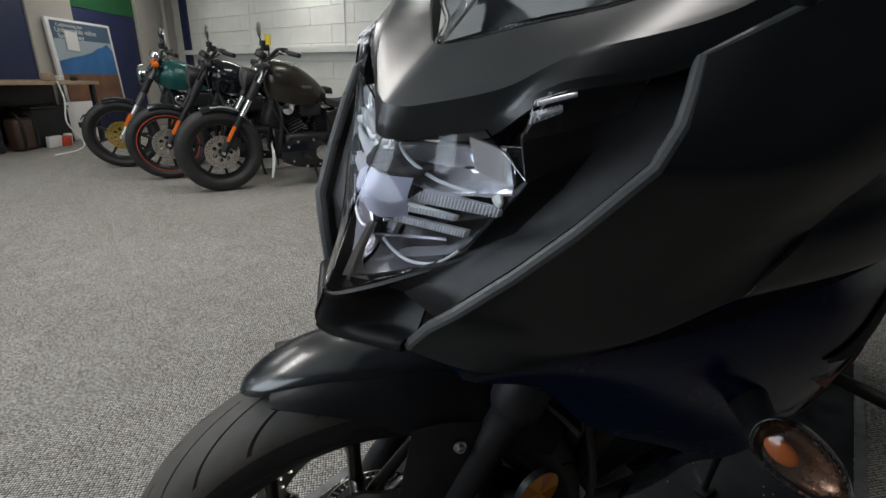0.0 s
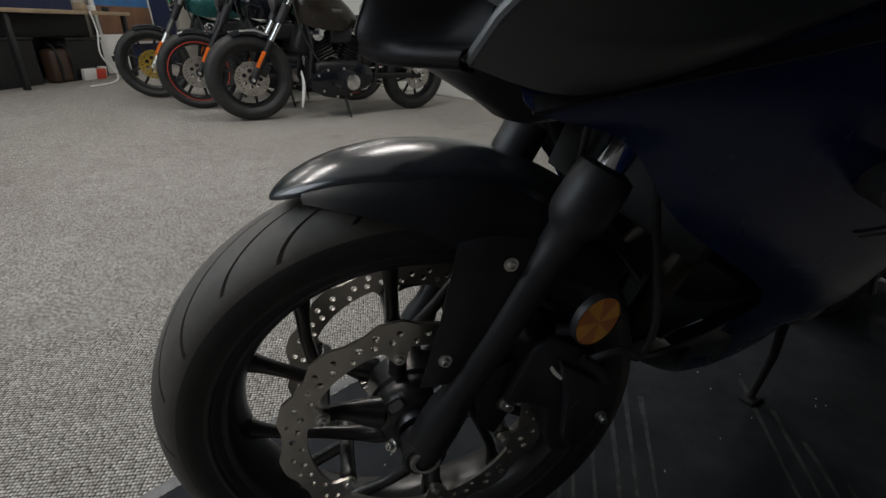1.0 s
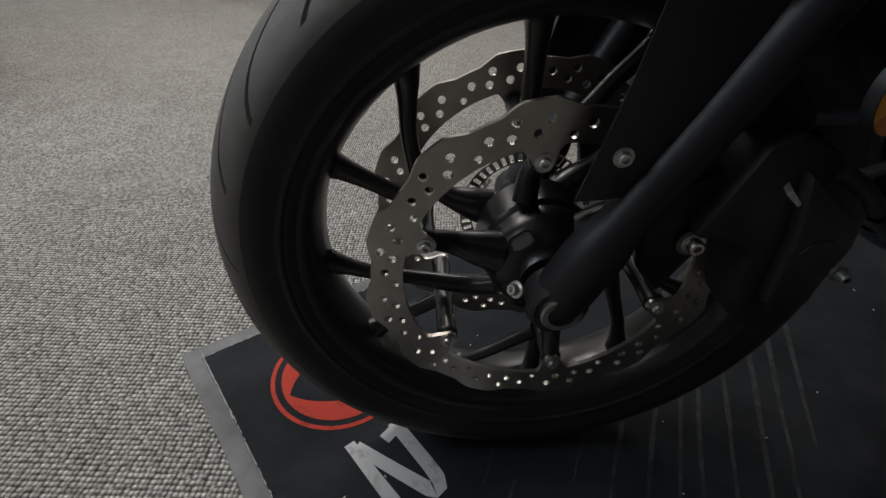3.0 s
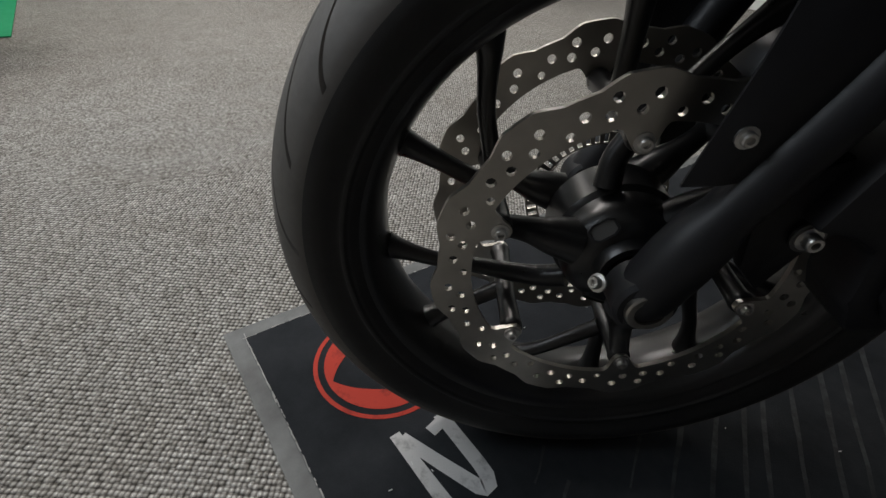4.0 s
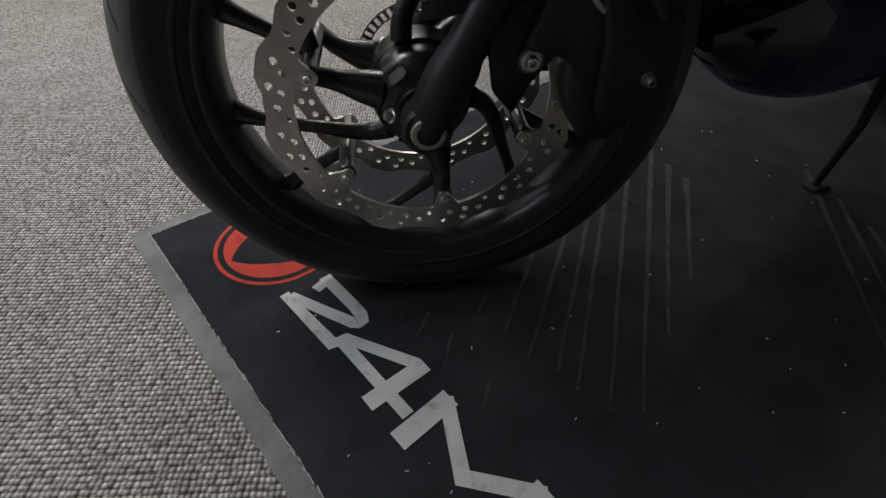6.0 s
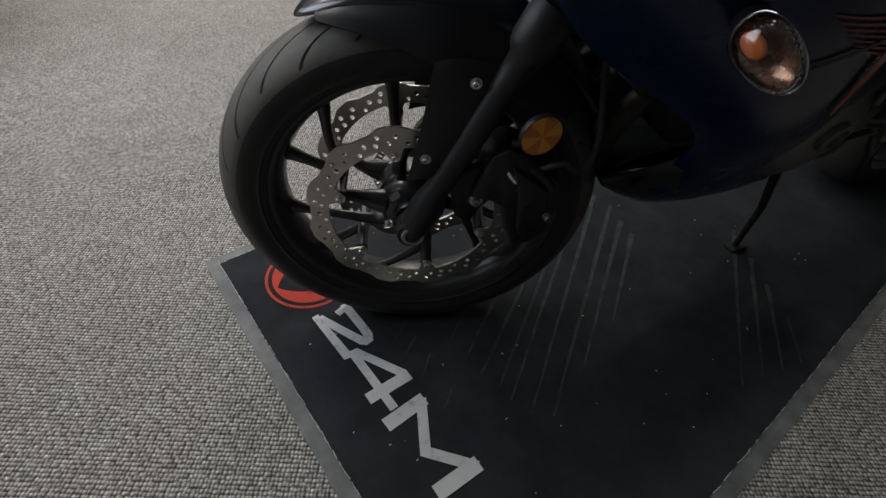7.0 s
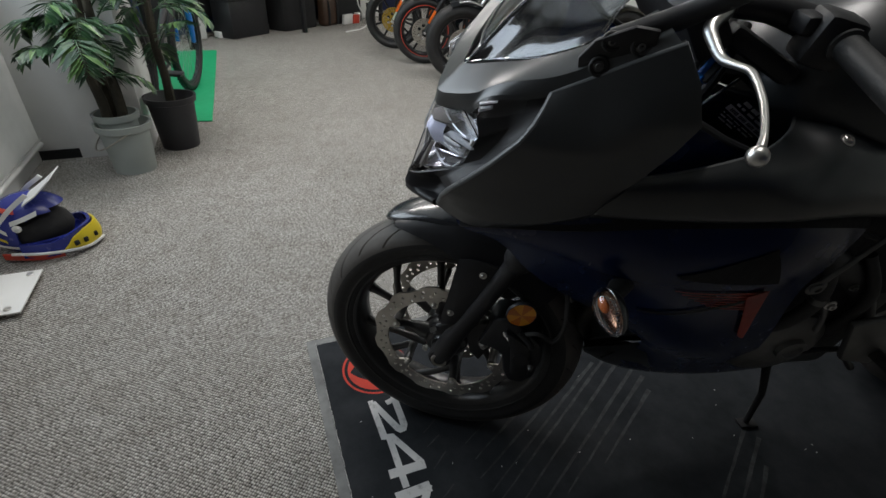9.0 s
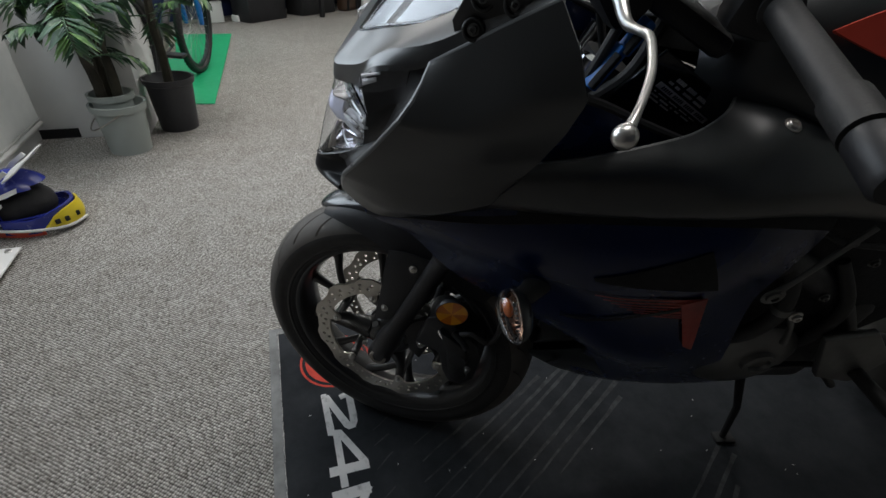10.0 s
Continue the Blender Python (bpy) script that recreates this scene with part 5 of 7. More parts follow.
# handlebars, grips, clutch lever (placed as turned)
for k in (1, -1):
    m = Matrix.Identity(4)
    if k < 0:
        m = TURN @ Matrix.Diagonal((1, -1, 1, 1)) @ TURN.inverted()
    bar = part("handlebar", tube([(0.3813, -0.0233, 1.0193), (0.3751, -0.0838, 1.0345), (0.3608, -0.1552, 1.0362)], 0.0115, 14, 3), PLASTIC, moto, m=m)
    a, b = Vector((0.3639, -0.1450, 1.0367)), Vector((0.3249, -0.3344, 1.0266))
    d = (b - a).normalized()
    grip = tube([a, a + d * 0.006, a + d * 0.008, a + d * 0.03, a + d * 0.14, a + d * 0.152, a + d * 0.154, b], [0.0185, 0.0190, 0.0148, 0.0145, 0.0146, 0.0146, 0.0172, 0.0172], 24)
    part("grip", grip, GRIPRUB, bar, "black rubber grip", m)
    part("bar_end", tube([b, b + d * 0.004, b + d * 0.005, b + d * 0.045, b + d * 0.050], [0.0130, 0.0130, 0.0168, 0.0172, 0.0140], 24), PLASTIC, bar, m=m)
    sw = box(0.052, 0.046, 0.058, 0.010, Matrix.Translation((0.3587, -0.1226, 1.0345)) @ pose(0, 0, 0, 0, 10, -12))
    sw = box(0.026, 0.030, 0.022, 0.006, Matrix.Translation((0.3321, -0.1137, 1.0481)), sw)
    part("switch_housing", sw, PLASTIC, bar, "black switch housing", m)
    perch = tube([(0.3536, -0.0957, 1.0411), (0.3075, -0.0810, 1.0504), (0.2583, -0.0787, 1.0523)], [0.019, 0.016, 0.014], 14, 3)
    part("lever_perch", perch, PLASTIC, bar, m=m)
    blade = tube([(0.2560, -0.0800, 1.0480), (0.2307, -0.1000, 1.0351), (0.2284, -0.1220, 1.0247), (0.2290, -0.1450, 1.0178), (0.2304, -0.1680, 1.0215), (0.2312, -0.1900, 1.0253),
                  (0.2256, -0.2150, 1.0229), (0.2178, -0.2400, 1.0189), (0.2065, -0.2640, 1.0154), (0.1944, -0.2860, 1.0119), (0.1860, -0.2990, 1.0070)],
                 [0.0100, 0.0082, 0.0068, 0.0056, 0.0042, 0.0042, 0.0040, 0.0038, 0.0036, 0.0035, 0.0044], 16, 4)
    lever = part("clutch_lever" if k > 0 else "brake_lever", blade, ALLOY, bar, "polished alloy lever with a ball end", m)
    ball = bmesh.new()
    bmesh.ops.create_uvsphere(ball, u_segments=32, v_segments=20, radius=0.0096)
    part("lever_ball", ball, ALLOY, lever, m=m @ Matrix.Translation((0.1823, -0.3044, 1.0023)))
    part("clutch_cable", tube([(0.2562, -0.0729, 1.0480), (0.2378, -0.0324, 1.0398), (0.2460, -0.0040, 0.9978), (0.2767, -0.0040, 0.9173)], 0.004, 10, 4), RUBBER, bar, m=m)
yoke = box(0.10, 0.24, 0.026, 0.010, TURN @ Matrix.Translation((0.352, 0, 0.985)) @ pose(0, 0, 0, 0, 25.5, 0))
part("top_yoke", yoke, CASTING, moto)
dash = box(0.05, 0.19, 0.085, 0.014, Matrix.Translation((0.235, 0, 1.03)) @ pose(0, 0, 0, 0, -40, 0))
part("instrument_panel", dash, PLASTIC, moto, "black instrument panel")

# mirror arms with their bolted feet
for k in (1, -1):
    foot = prism([(-0.030, -0.012), (-0.022, 0.010), (0.000, 0.024), (0.040, 0.026), (0.060, 0.014), (0.052, -0.004), (0.010, -0.016)], 0.002, -0.004, 0.002, m=Matrix.Translation((0.092, -0.146 * k, 1.016)) @ (pose(0, 0, 0, 14, 0, -22) if k > 0 else pose(0, 0, 0, -14, 0, 202)) @ pose(0, 0, 0, 0, -30, 0))
    arm = part("mirror_foot", foot, PLASTIC, moto, "black mirror mount with recessed bolts")
    part("mirror_arm", tube([(0.100, -0.143 * k, 1.032), (0.1537, -0.1600 * k, 1.0650), (0.1947, -0.1976 * k, 1.1100), (0.2101, -0.2304 * k, 1.1603)], [0.014, 0.012, 0.010, 0.010], 14, 4), PLASTIC, arm)
    for bx, by, bz in ((0.088, 0.1520, 1.010), (0.094, 0.1520, 1.036), (0.120, 0.1650, 1.037)):
        ringm = along((bx, -by * k, bz), (-0.30, -0.92 * k, 0.24))
        part("bolt_boss", revolve([(0.002, 0.0), (0.002, 0.0105), (-0.003, 0.0105), (-0.004, 0.0095), (-0.004, 0.0075), (0.000, 0.0065), (0.000, 0)], 24), RUBBER, arm, m=ringm)
        part("mount_bolt", bolt(0.0038, 0.005), GREYCAST, arm, m=ringm)

# frame plate with its data label, connectors, and fixing screws
PLATE = Matrix.Translation((0.350, -0.084, 0.906)) @ pose(0, 0, 0, 14, 31.5, 3)
plate = part("frame_plate", box(0.150, 0.006, 0.070, 0.002, PLATE), GLOSSY, moto, "gloss black frame plate with a data label")
label = bmesh.new()
part("data_strip", box(0.094, 0.001, 0.0078, 0, PLATE @ Matrix.Translation((0.0, -0.0036, 0.004))), WHITE, plate, "white strip with characters made unreadable")
for j, (w, dx, dz, h) in enumerate(((0.090, 0.008, 0.0200, 0.0046), (0.020, -0.028, 0.0130, 0.0030), (0.058, 0.018, 0.0130, 0.0030), (0.082, 0.0, -0.0040, 0.0012), (0.040, -0.02, -0.0085, 0.0018), (0.046, -0.018, -0.0130, 0.0018), (0.030, 0.02, -0.0085, 0.0018))):
    for q in range(int(w / 0.004)):
        if (q * 7 + j) % 5:
            box(0.0028, 0.001, h, 0, PLATE @ Matrix.Translation((dx - w / 2 + 0.004 * q, -0.0036, dz)), label)
part("label_print", label, WHITE, plate, "small pale printed lines", smooth=False)
bars = bmesh.new()
for q in range(24):
    if q % 6:
        box(0.0020, 0.0006, 0.0042, 0, PLATE @ Matrix.Translation((-0.042 + 0.0036 * q, -0.0044, 0.004)), bars)
part("strip_print", bars, PLASTIC, plate, smooth=False)
for p, q in (((0.233, -0.088, 0.925), (0.262, -0.080, 0.970)), ((0.262, -0.080, 0.962), (0.285, -0.072, 0.995))):
    d = Vector(q) - Vector(p)
    one = part("connector", box(0.016, d.length, 0.014, 0.003, along((Vector(p) + Vector(q)) / 2, d)), BLUE, moto, "blue plastic connector")
    part("connector_clip", box(0.010, d.length * 0.8, 0.006, 0.002, along((Vector(p) + Vector(q)) / 2 + Vector((-0.004, -0.010, 0)), d)), DARK, one)
part("wiring_loom", tube([(0.2562, -0.0408, 0.8801), (0.2972, -0.0438, 0.9203), (0.3177, -0.0361, 0.9699), (0.3382, -0.0136, 1.0088)], 0.009, 10, 4), RUBBER, moto)
part("wiring_loom", tube([(0.225, -0.075, 0.90), (0.240, -0.080, 0.955), (0.262, -0.066, 1.0), (0.30, -0.04, 1.03)], 0.006, 10, 4), RUBBER, moto)
INNER = [[(0.183, -0.212, 0.980), (0.220, -0.190, 0.958), (0.262, -0.176, 0.935), (0.330, -0.172, 0.908)], [(0.168, -0.188, 0.930), (0.210, -0.180, 0.920), (0.260, -0.172, 0.910), (0.330, -0.168, 0.895)], [(0.150, -0.170, 0.875), (0.210, -0.178, 0.880), (0.260, -0.172, 0.885), (0.330, -0.166, 0.885)]]
for k in (False, True):
    part("inner_cover", sheet(INNER, 4, 0.003, flip=True, mirror=k), BLUEBLACK, moto, "black inner cover behind the side fairing")
    part("cover_lip", tube([(x, -y if k else y, z) for x, y, z in INNER[0]], 0.0045, 8, 4), PLASTIC, moto)
for k in (1, -1):
    part("cover_screw", bolt(0.0062, 0.005), ALLOY, moto, "bright button-head screw", along((0.431, -0.166 * k, 0.930), (0.05, -0.35 * k, 1.0)))
# red graphics: on the tank and on the lower fairing
GR = [[(0.426, -0.146, 1.0190), (0.473, -0.138, 1.0370), (0.545, -0.134, 1.0600)], [(0.427, -0.147, 1.0175), (0.490, -0.157, 0.9980), (0.580, -0.166, 0.9750)]]
part("red_tank_graphic", sheet(GR, 4, 0.004, flip=True), RED, tank, "red tank decal")


def dense(rows, n=10):
    lines = [spline(r, n) for r in rows]
    return [q for col in range(len(lines[0])) for q in spline([ln[col] for ln in lines], n)]


LOWER_SKIN = [q for q in dense(LOWER) if q.y < -0.12]


def on_lower(x, z, off):
    """The place on the lower fairing's outside at x, z, lifted by off."""
    near = sorted(LOWER_SKIN, key=lambda q: (q.x - x) ** 2 + (q.z - z) ** 2)[:4]
    wts = [1 / (1e-5 + (q.x - x) ** 2 + (q.z - z) ** 2) for q in near]
    return (x, sum(q.y * w for q, w in zip(near, wts)) / sum(wts) - off, z)


def decal(top, low, n, off):
    """A thin film between two lines of (x, z) on the lower fairing."""
    a, b = ([Vector((x, 0, z)) for x, z in ln] for ln in (top, low))
    rows = []
    for k in range(5):
        row = [p.lerp(q, k / 4) for p, q in zip(a, b)]
        rows.append([on_lower(v.x, v.z, off) for v in polyline(row, n)])
    return sheet(rows, 2, 0.0008, flip=True)


DECAL_LIFT = 0.0050
part("side_vent", decal([(0.249, 0.762), (0.315, 0.782), (0.381, 0.800)], [(0.252, 0.758), (0.330, 0.748), (0.414, 0.738)], 4, DECAL_LIFT), DARK, moto, "black recessed side vent")
red = None
for k in range(7):
    x0, x1, z0, z1 = 0.258 + 0.012 * k, 0.405 + 0.0030 * k, 0.734 - 0.0066 * k, 0.7225 - 0.0080 * k
    one = decal([(x0, z0), ((x0 + x1) / 2, (z0 + z1) / 2), (x1, z1)], [(x0, z0 - 0.0010), ((x0 + x1) / 2, (z0 + z1) / 2 - 0.0024), (x1, z1 - 0.0070)], 3, DECAL_LIFT)
    red = part("red_stripe", one, FADED, red if red else moto, "faded red tapering stripe")
    red = red.parent if red.parent is not moto else red
part("red_corner", decal([(0.372, 0.7185), (0.388, 0.7225), (0.405, 0.7265)], [(0.436, 0.592), (0.447, 0.582), (0.461, 0.572)], 3, DECAL_LIFT + 0.0026), FADED, moto, "faded red rear corner of the decal")
part("decal_line", decal([(0.232, 0.666), (0.305, 0.688), (0.379, 0.708)], [(0.236, 0.6635), (0.307, 0.683), (0.378, 0.700)], 4, DECAL_LIFT + 0.0010), CASTING, moto, "grey model script made a plain streak")
for k in (1, -1):
    # lips along the panel edges, coloured as the bright line they catch
    part("fairing_lip", tube([(x + 0.001, y + 0.001, z) for x, y, z in polyline([r[0] for r in SIDE[:9]], 3)], 0.0046, 10), LIP, moto, "rounded satin panel edge with its highlight painted pale", Matrix() if k > 0 else ACROSS @ FLIP)
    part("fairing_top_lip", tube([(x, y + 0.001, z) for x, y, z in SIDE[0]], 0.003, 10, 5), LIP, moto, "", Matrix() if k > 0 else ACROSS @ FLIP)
    part("panel_edge", tube([(x, (y - 0.001) * k, z) for x, y, z in LOWER[1]], 0.0030, 8, 5), PLASTIC, moto, "rounded panel edge")
    # dark sheet added over the panels' joint to draw the shadow there
    part("shadow_gap", sheet([[(x, (y - 0.004) * k, z) for x, y, z in LOWER[0]], [(x, (y - 0.004) * k, z) for x, y, z in LOWER[1]]], 5, 0.002, flip=k > 0), DARK, moto, "black strip standing in for the shadow between the panels")
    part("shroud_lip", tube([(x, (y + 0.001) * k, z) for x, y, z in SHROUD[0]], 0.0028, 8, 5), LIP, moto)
    belly = sheet([[(0.300, 0, 0.395), (0.290, -0.060 * k, 0.400), (0.262, -0.122 * k, 0.438)], [(0.36, 0, 0.385), (0.35, -0.065 * k, 0.40), (0.325, -0.130 * k, 0.46)], [(0.45, 0, 0.37), (0.44, -0.07 * k, 0.39), (0.42, -0.15 * k, 0.48)]], 4, 0.003, flip=k < 0)
    nose = sheet([[(0.258, -0.114 * k, 0.404), (0.300, -0.134 * k, 0.434), (0.352, -0.149 * k, 0.466)], [(0.262, -0.117 * k, 0.396), (0.312, -0.134 * k, 0.398), (0.385, -0.152 * k, 0.404)], [(0.272, -0.108 * k, 0.384), (0.330, -0.121 * k, 0.350), (0.440, -0.124 * k, 0.308)], [(0.290, -0.050 * k, 0.372), (0.340, -0.052 * k, 0.346), (0.440, -0.052 * k, 0.302)]], 5, 0.003, flip=k > 0)
    part("belly_pan_nose", nose, PAINT, moto, "black belly pan nose with a slot")
    part("belly_duct", belly, PAINT, moto, "black belly pan duct")
part("belly_slot", revolve([(-0.002, 0), (-0.002, 0.011), (0.001, 0.012), (0.001, 0)], 20, Matrix.Translation((0.310, -0.1375, 0.412)) @ pose(0, 0, 0, 20, -14, 14) @ Matrix.Diagonal((2.2, 1, 0.6, 1))), DARK, moto)
strip = tube([(0.6150, -0.1829, 0.7999), (0.5637, -0.1941, 0.7219), (0.5433, -0.1960, 0.6853)], [0.004, 0.004, 0.005], 10)
part("frame_strip", strip, GREYCAST, moto, "bright frame edge strip")
part("pivot_bolt", bolt(0.011, 0.006), GREYCAST, moto, m=Matrix.Translation((0.5412, -0.1975, 0.6781)))

# ---- shop fittings ----
back = bpy.data.objects["wall_back"]
BLOCK = part("block", box(0.884, 0.012, 0.212, 0.004, None, None, 1), WHITEWALL, back)
BLOCK.matrix_local = Matrix.Translation((-4.6, 4.346, 0.5))
for row in range(12):
    for col in range(8):
        bx, bz = -4.0 - 0.89 * col - (0.445 if row % 2 else 0), 0.11 + 0.219 * row
        if bz < 2.55 and bx > -10.2:
            again(BLOCK, Matrix.Translation((bx, 4.346, bz)), back)
slab("ledge", -9.4, 0.5, 4.24, 4.338, 1.20, 1.27, WHITEWALL, "white boxed-in wall ledge", "ledge")
for px in (-7.28, -5.07):
    slab("wall_rib", px - 0.012, px + 0.012, 4.325, 4.339, 1.272, 2.62, WHITEWALL, "thin white conduit on the wall", "conduit")

# end wall: dark blue panels, a green band, pale posts, a framed poster
END = pose(-8.3, 2.15, 0, 0, 0, math.degrees(math.atan2(0.79, -0.61)))
for x0, x1 in ((-4.0, -0.48), (0.29, 1.64)):
    structure("wall_panel", box(x1 - x0, 0.03, 1.66, 0.004, END @ Matrix.Translation(((x0 + x1) / 2, -0.016, 0.87))), NAVY, "dark blue wall panel", "wall panel")
    structure("wall_band", box(x1 - x0, 0.03, 0.50, 0.004, END @ Matrix.Translation(((x0 + x1) / 2, -0.018, 1.955))), DKGREEN, "dark green painted band", "wall panel")
for x0, x1, d in ((-0.47, 0.28, 0.05), (1.66, 2.34, 0.08), (2.38, 2.46, 0.12), (2.50, 2.74, 0.08)):
    structure("post", box(x1 - x0, d, 2.6, 0.006, END @ Matrix.Translation(((x0 + x1) / 2, -d / 2 - 0.002, 1.305))), BEIGE, "pale painted post", "post")
slab("wall_strip", -9.55, -9.28, 4.318, 4.338, 0, 2.62, NAVY, "dark blue painted strip on the wall", "wall panel")
poster = thing("poster", END @ pose(0.31, -0.17, 0.23, -3, 0, 1) @ Matrix.Diagonal((0.88, 1, 0.72, 1)), "large framed advertising poster with a mountain picture", "poster")
part("poster_frame", box(1.36, 0.04, 1.62, 0.006, Matrix.Translation((0, 0.022, 0.98))), WHITE, poster, "white frame")
SLATE = plain("poster_slate", (0.06, 0.11, 0.17), 0.4, vary=0.1, grain=8)
SKY = plain("poster_sky", (0.33, 0.40, 0.44), 0.4, vary=0.1, grain=8)
MOUNT = plain("poster_mountain", (0.03, 0.13, 0.32), 0.4, vary=0.35, grain=30)
GROUND = plain("poster_ground", (0.16, 0.075, 0.04), 0.4, vary=0.4, grain=40)
part("picture_header", box(1.24, 0.004, 0.30, 0, Matrix.Translation((0, -0.0005, 1.595))), SLATE, poster)
part("picture_sky", box(1.24, 0.004, 0.50, 0, Matrix.Translation((0, -0.0005, 1.195))), SKY, poster)
hill = prism([(-0.62, 0.80), (0.62, 0.80), (0.62, 1.30), (0.50, 1.42), (0.40, 1.36), (0.28, 1.33), (0.10, 1.24), (-0.1, 1.18), (-0.35, 1.13), (-0.62, 1.06)], -0.0045, -0.0025)
part("picture_mountain", hill, MOUNT, poster, smooth=False)
part("picture_ground", box(1.24, 0.004, 0.62, 0, Matrix.Translation((0, -0.0050, 0.53))), GROUND, poster)
for text, x, z, size in (("Celebrating our", -0.52, 1.655, 0.085), ("Unbeatable value", -0.56, 1.555, 0.125), ("for money", -0.52, 1.455, 0.125)):
    curve = bpy.data.curves.new("line", "FONT")
    curve.body, curve.size, curve.extrude = text, size, 0.0006
    line = new("poster_text", curve)
    line.parent, line.matrix_local = poster, pose(x, -0.006, z, 90, 0, 0)
    curve.materials.append(WHITE)
part("taped_sheet", box(0.25, 0.002, 0.33, 0, Matrix.Translation((-0.27, -0.010, 1.42)) @ pose(0, 0, 0, 0, 4, 0)), WHITE, poster, "blank white sheet taped over it")
board = thing("sign_board", END @ pose(-0.16, -0.28, 0, -6, 0, 0), "white board leaning under the poster", "board")
part("panel", box(0.56, 0.012, 0.48, 0.002, Matrix.Translation((0, 0, 0.25))), WHITE, board)
part("emblem", tube([(-0.10, -0.008, 0.25), (0.0, -0.008, 0.31), (0.14, -0.008, 0.26)], [0.004, 0.012, 0.004], 8, 4), PLASTIC, board, "dark curved emblem")
part("emblem_bar", box(0.30, 0.004, 0.07, 0.002, Matrix.Translation((0, -0.008, 0.19))), PLASTIC, board)

# desk along the end wall with clutter on and under it
DESK = pose(-7.55, 2.30, 0, 0, 0, math.degrees(math.atan2(0.79, -0.61)))
desk = thing("desk", DESK, "long pale wooden desk with dark legs", "desk")
part("desk_top", box(3.4, 0.70, 0.04, 0.004, Matrix.Translation((-1.70, 0.35, 0.74))), WOOD, desk)
for dx in (-0.06, -1.7, -3.34):
    part("leg", box(0.05, 0.05, 0.72, 0.004, Matrix.Translation((dx, 0.06, 0.36))), PLASTIC, desk)
    part("leg", box(0.05, 0.05, 0.72, 0.004, Matrix.Translation((dx, 0.62, 0.36))), PLASTIC, desk)
part("back_panel", box(3.3, 0.02, 0.5, 0.004, Matrix.Translation((-1.70, 0.60, 0.47))), PLASTIC, desk)
chair = thing("office_chair", DESK @ pose(-1.15, 1.0, 0, 0, 0, 0), "black upholstered office chair behind the desk", "chair")
part("backrest", box(0.62, 0.12, 0.62, 0.05, Matrix.Translation((0, 0, 0.98)), seg=4), DARK, chair)
part("seat", box(0.52, 0.5, 0.10, 0.04, Matrix.Translation((0, 0.05, 0.48)), seg=3), DARK, chair)
part("column", tube([(0, 0.05, 0.05), (0, 0.05, 0.45)], 0.03, 12), PLASTIC, chair)
for j in range(5):
    a = 2 * math.pi * j / 5
    part("leg", tube([(0, 0.05, 0.07), (0.28 * math.cos(a), 0.05 + 0.28 * math.sin(a), 0.03)], [0.02, 0.014], 8), PLASTIC, chair)
bag = thing("leather_bag", DESK @ pose(-0.98, 0.30, 0, 0, 0, 8), "brown leather bag on the carpet under the desk", "bag")
LEATHER = plain("brown_leather", (0.050, 0.026, 0.015), 0.5, vary=0.3, grain=50, bump=0.4)
part("body", box(0.34, 0.16, 0.36, 0.05, Matrix.Translation((0, 0, 0.18)), seg=4), LEATHER, bag)
part("strap", tube([(-0.10, -0.085, 0.02), (-0.10, -0.095, 0.2), (-0.10, -0.06, 0.37), (-0.08, 0.0, 0.40)], 0.016, 8, 3), DARK, bag)
part("strap", tube([(0.10, -0.085, 0.02), (0.10, -0.095, 0.2), (0.10, -0.06, 0.37), (0.08, 0.0, 0.40)], 0.016, 8, 3), DARK, bag)
for j, (dx, dy, w, h, mat, lab) in enumerate(((-0.55, 0.42, 0.55, 0.44, DARK, "dark storage crate under the desk"), (-1.55, 0.42, 0.62, 0.46, DARK, "dark storage crate under the desk"), (-2.4, 0.40, 0.6, 0.40, PLASTIC, "black storage crate under the desk"))):
    crate = thing("crate", DESK @ pose(dx, dy, 0, 0, 0, 3 * j), lab, "crate", "crates under the desk")
    part("body", box(w, 0.30, h, 0.02, Matrix.Translation((0, 0, h / 2))), mat, crate)
    part("lid", box(w + 0.02, 0.32, 0.03, 0.01, Matrix.Translation((0, 0, h + 0.012))), PLASTIC, crate)
for dx, dy, w, h, mat, lab in ((-0.62, 0.255, 0.12, 0.09, WHITE, "white paper packet"), (-0.45, 0.25, 0.09, 0.10, WHITE, "white paper packet"), (-0.52, 0.22, 0.12, 0.08, RED, "red packet"), (-0.72, 0.24, 0.10, 0.09, WHITE, "white paper packet")):
    pk = thing("packet", DESK @ pose(dx, dy - 0.03, 0, 8, 0, 12 * dx), lab + " on the carpet under the desk", "packet", "packets under the desk")
    part("carton", box(w, 0.05, h + 0.04, 0.006, Matrix.Translation((0, 0, (h + 0.04) / 2))), mat, pk)


def loose(name, label, category, x, y, sx, sy, sz, mat, rz=0, bevel=0.01, group=""):
    t = thing(name, pose(x, y, 0, 0, 0, rz), label, category, group)
    part("body", box(sx, sy, sz, bevel, Matrix.Translation((0, 0, sz / 2)), seg=3), mat, t)
    return t


box1 = loose("carton", "white cardboard carton on the carpet", "carton", -6.25, -0.36, 0.16, 0.18, 0.20, WHITE, 20)
part("lid", box(0.165, 0.185, 0.02, 0.004, Matrix.Translation((0, 0, 0.205)) @ pose(0, 0, 0, 4, 0, 0)), WHITE, box1)
loose("power_adapter", "white plug-in adapter on the carpet", "adapter", -6.28, -0.10, 0.12, 0.11, 0.07, WHITE, 35)
loose("paper_cup", "small white cup on the carpet", "cup", -6.42, 0.02, 0.07, 0.07, 0.10, WHITE, 10, 0.02)
loose("socket_strip", "white extension socket on the carpet", "socket", -7.0, 0.55, 0.10, 0.26, 0.05, WHITE, 30)
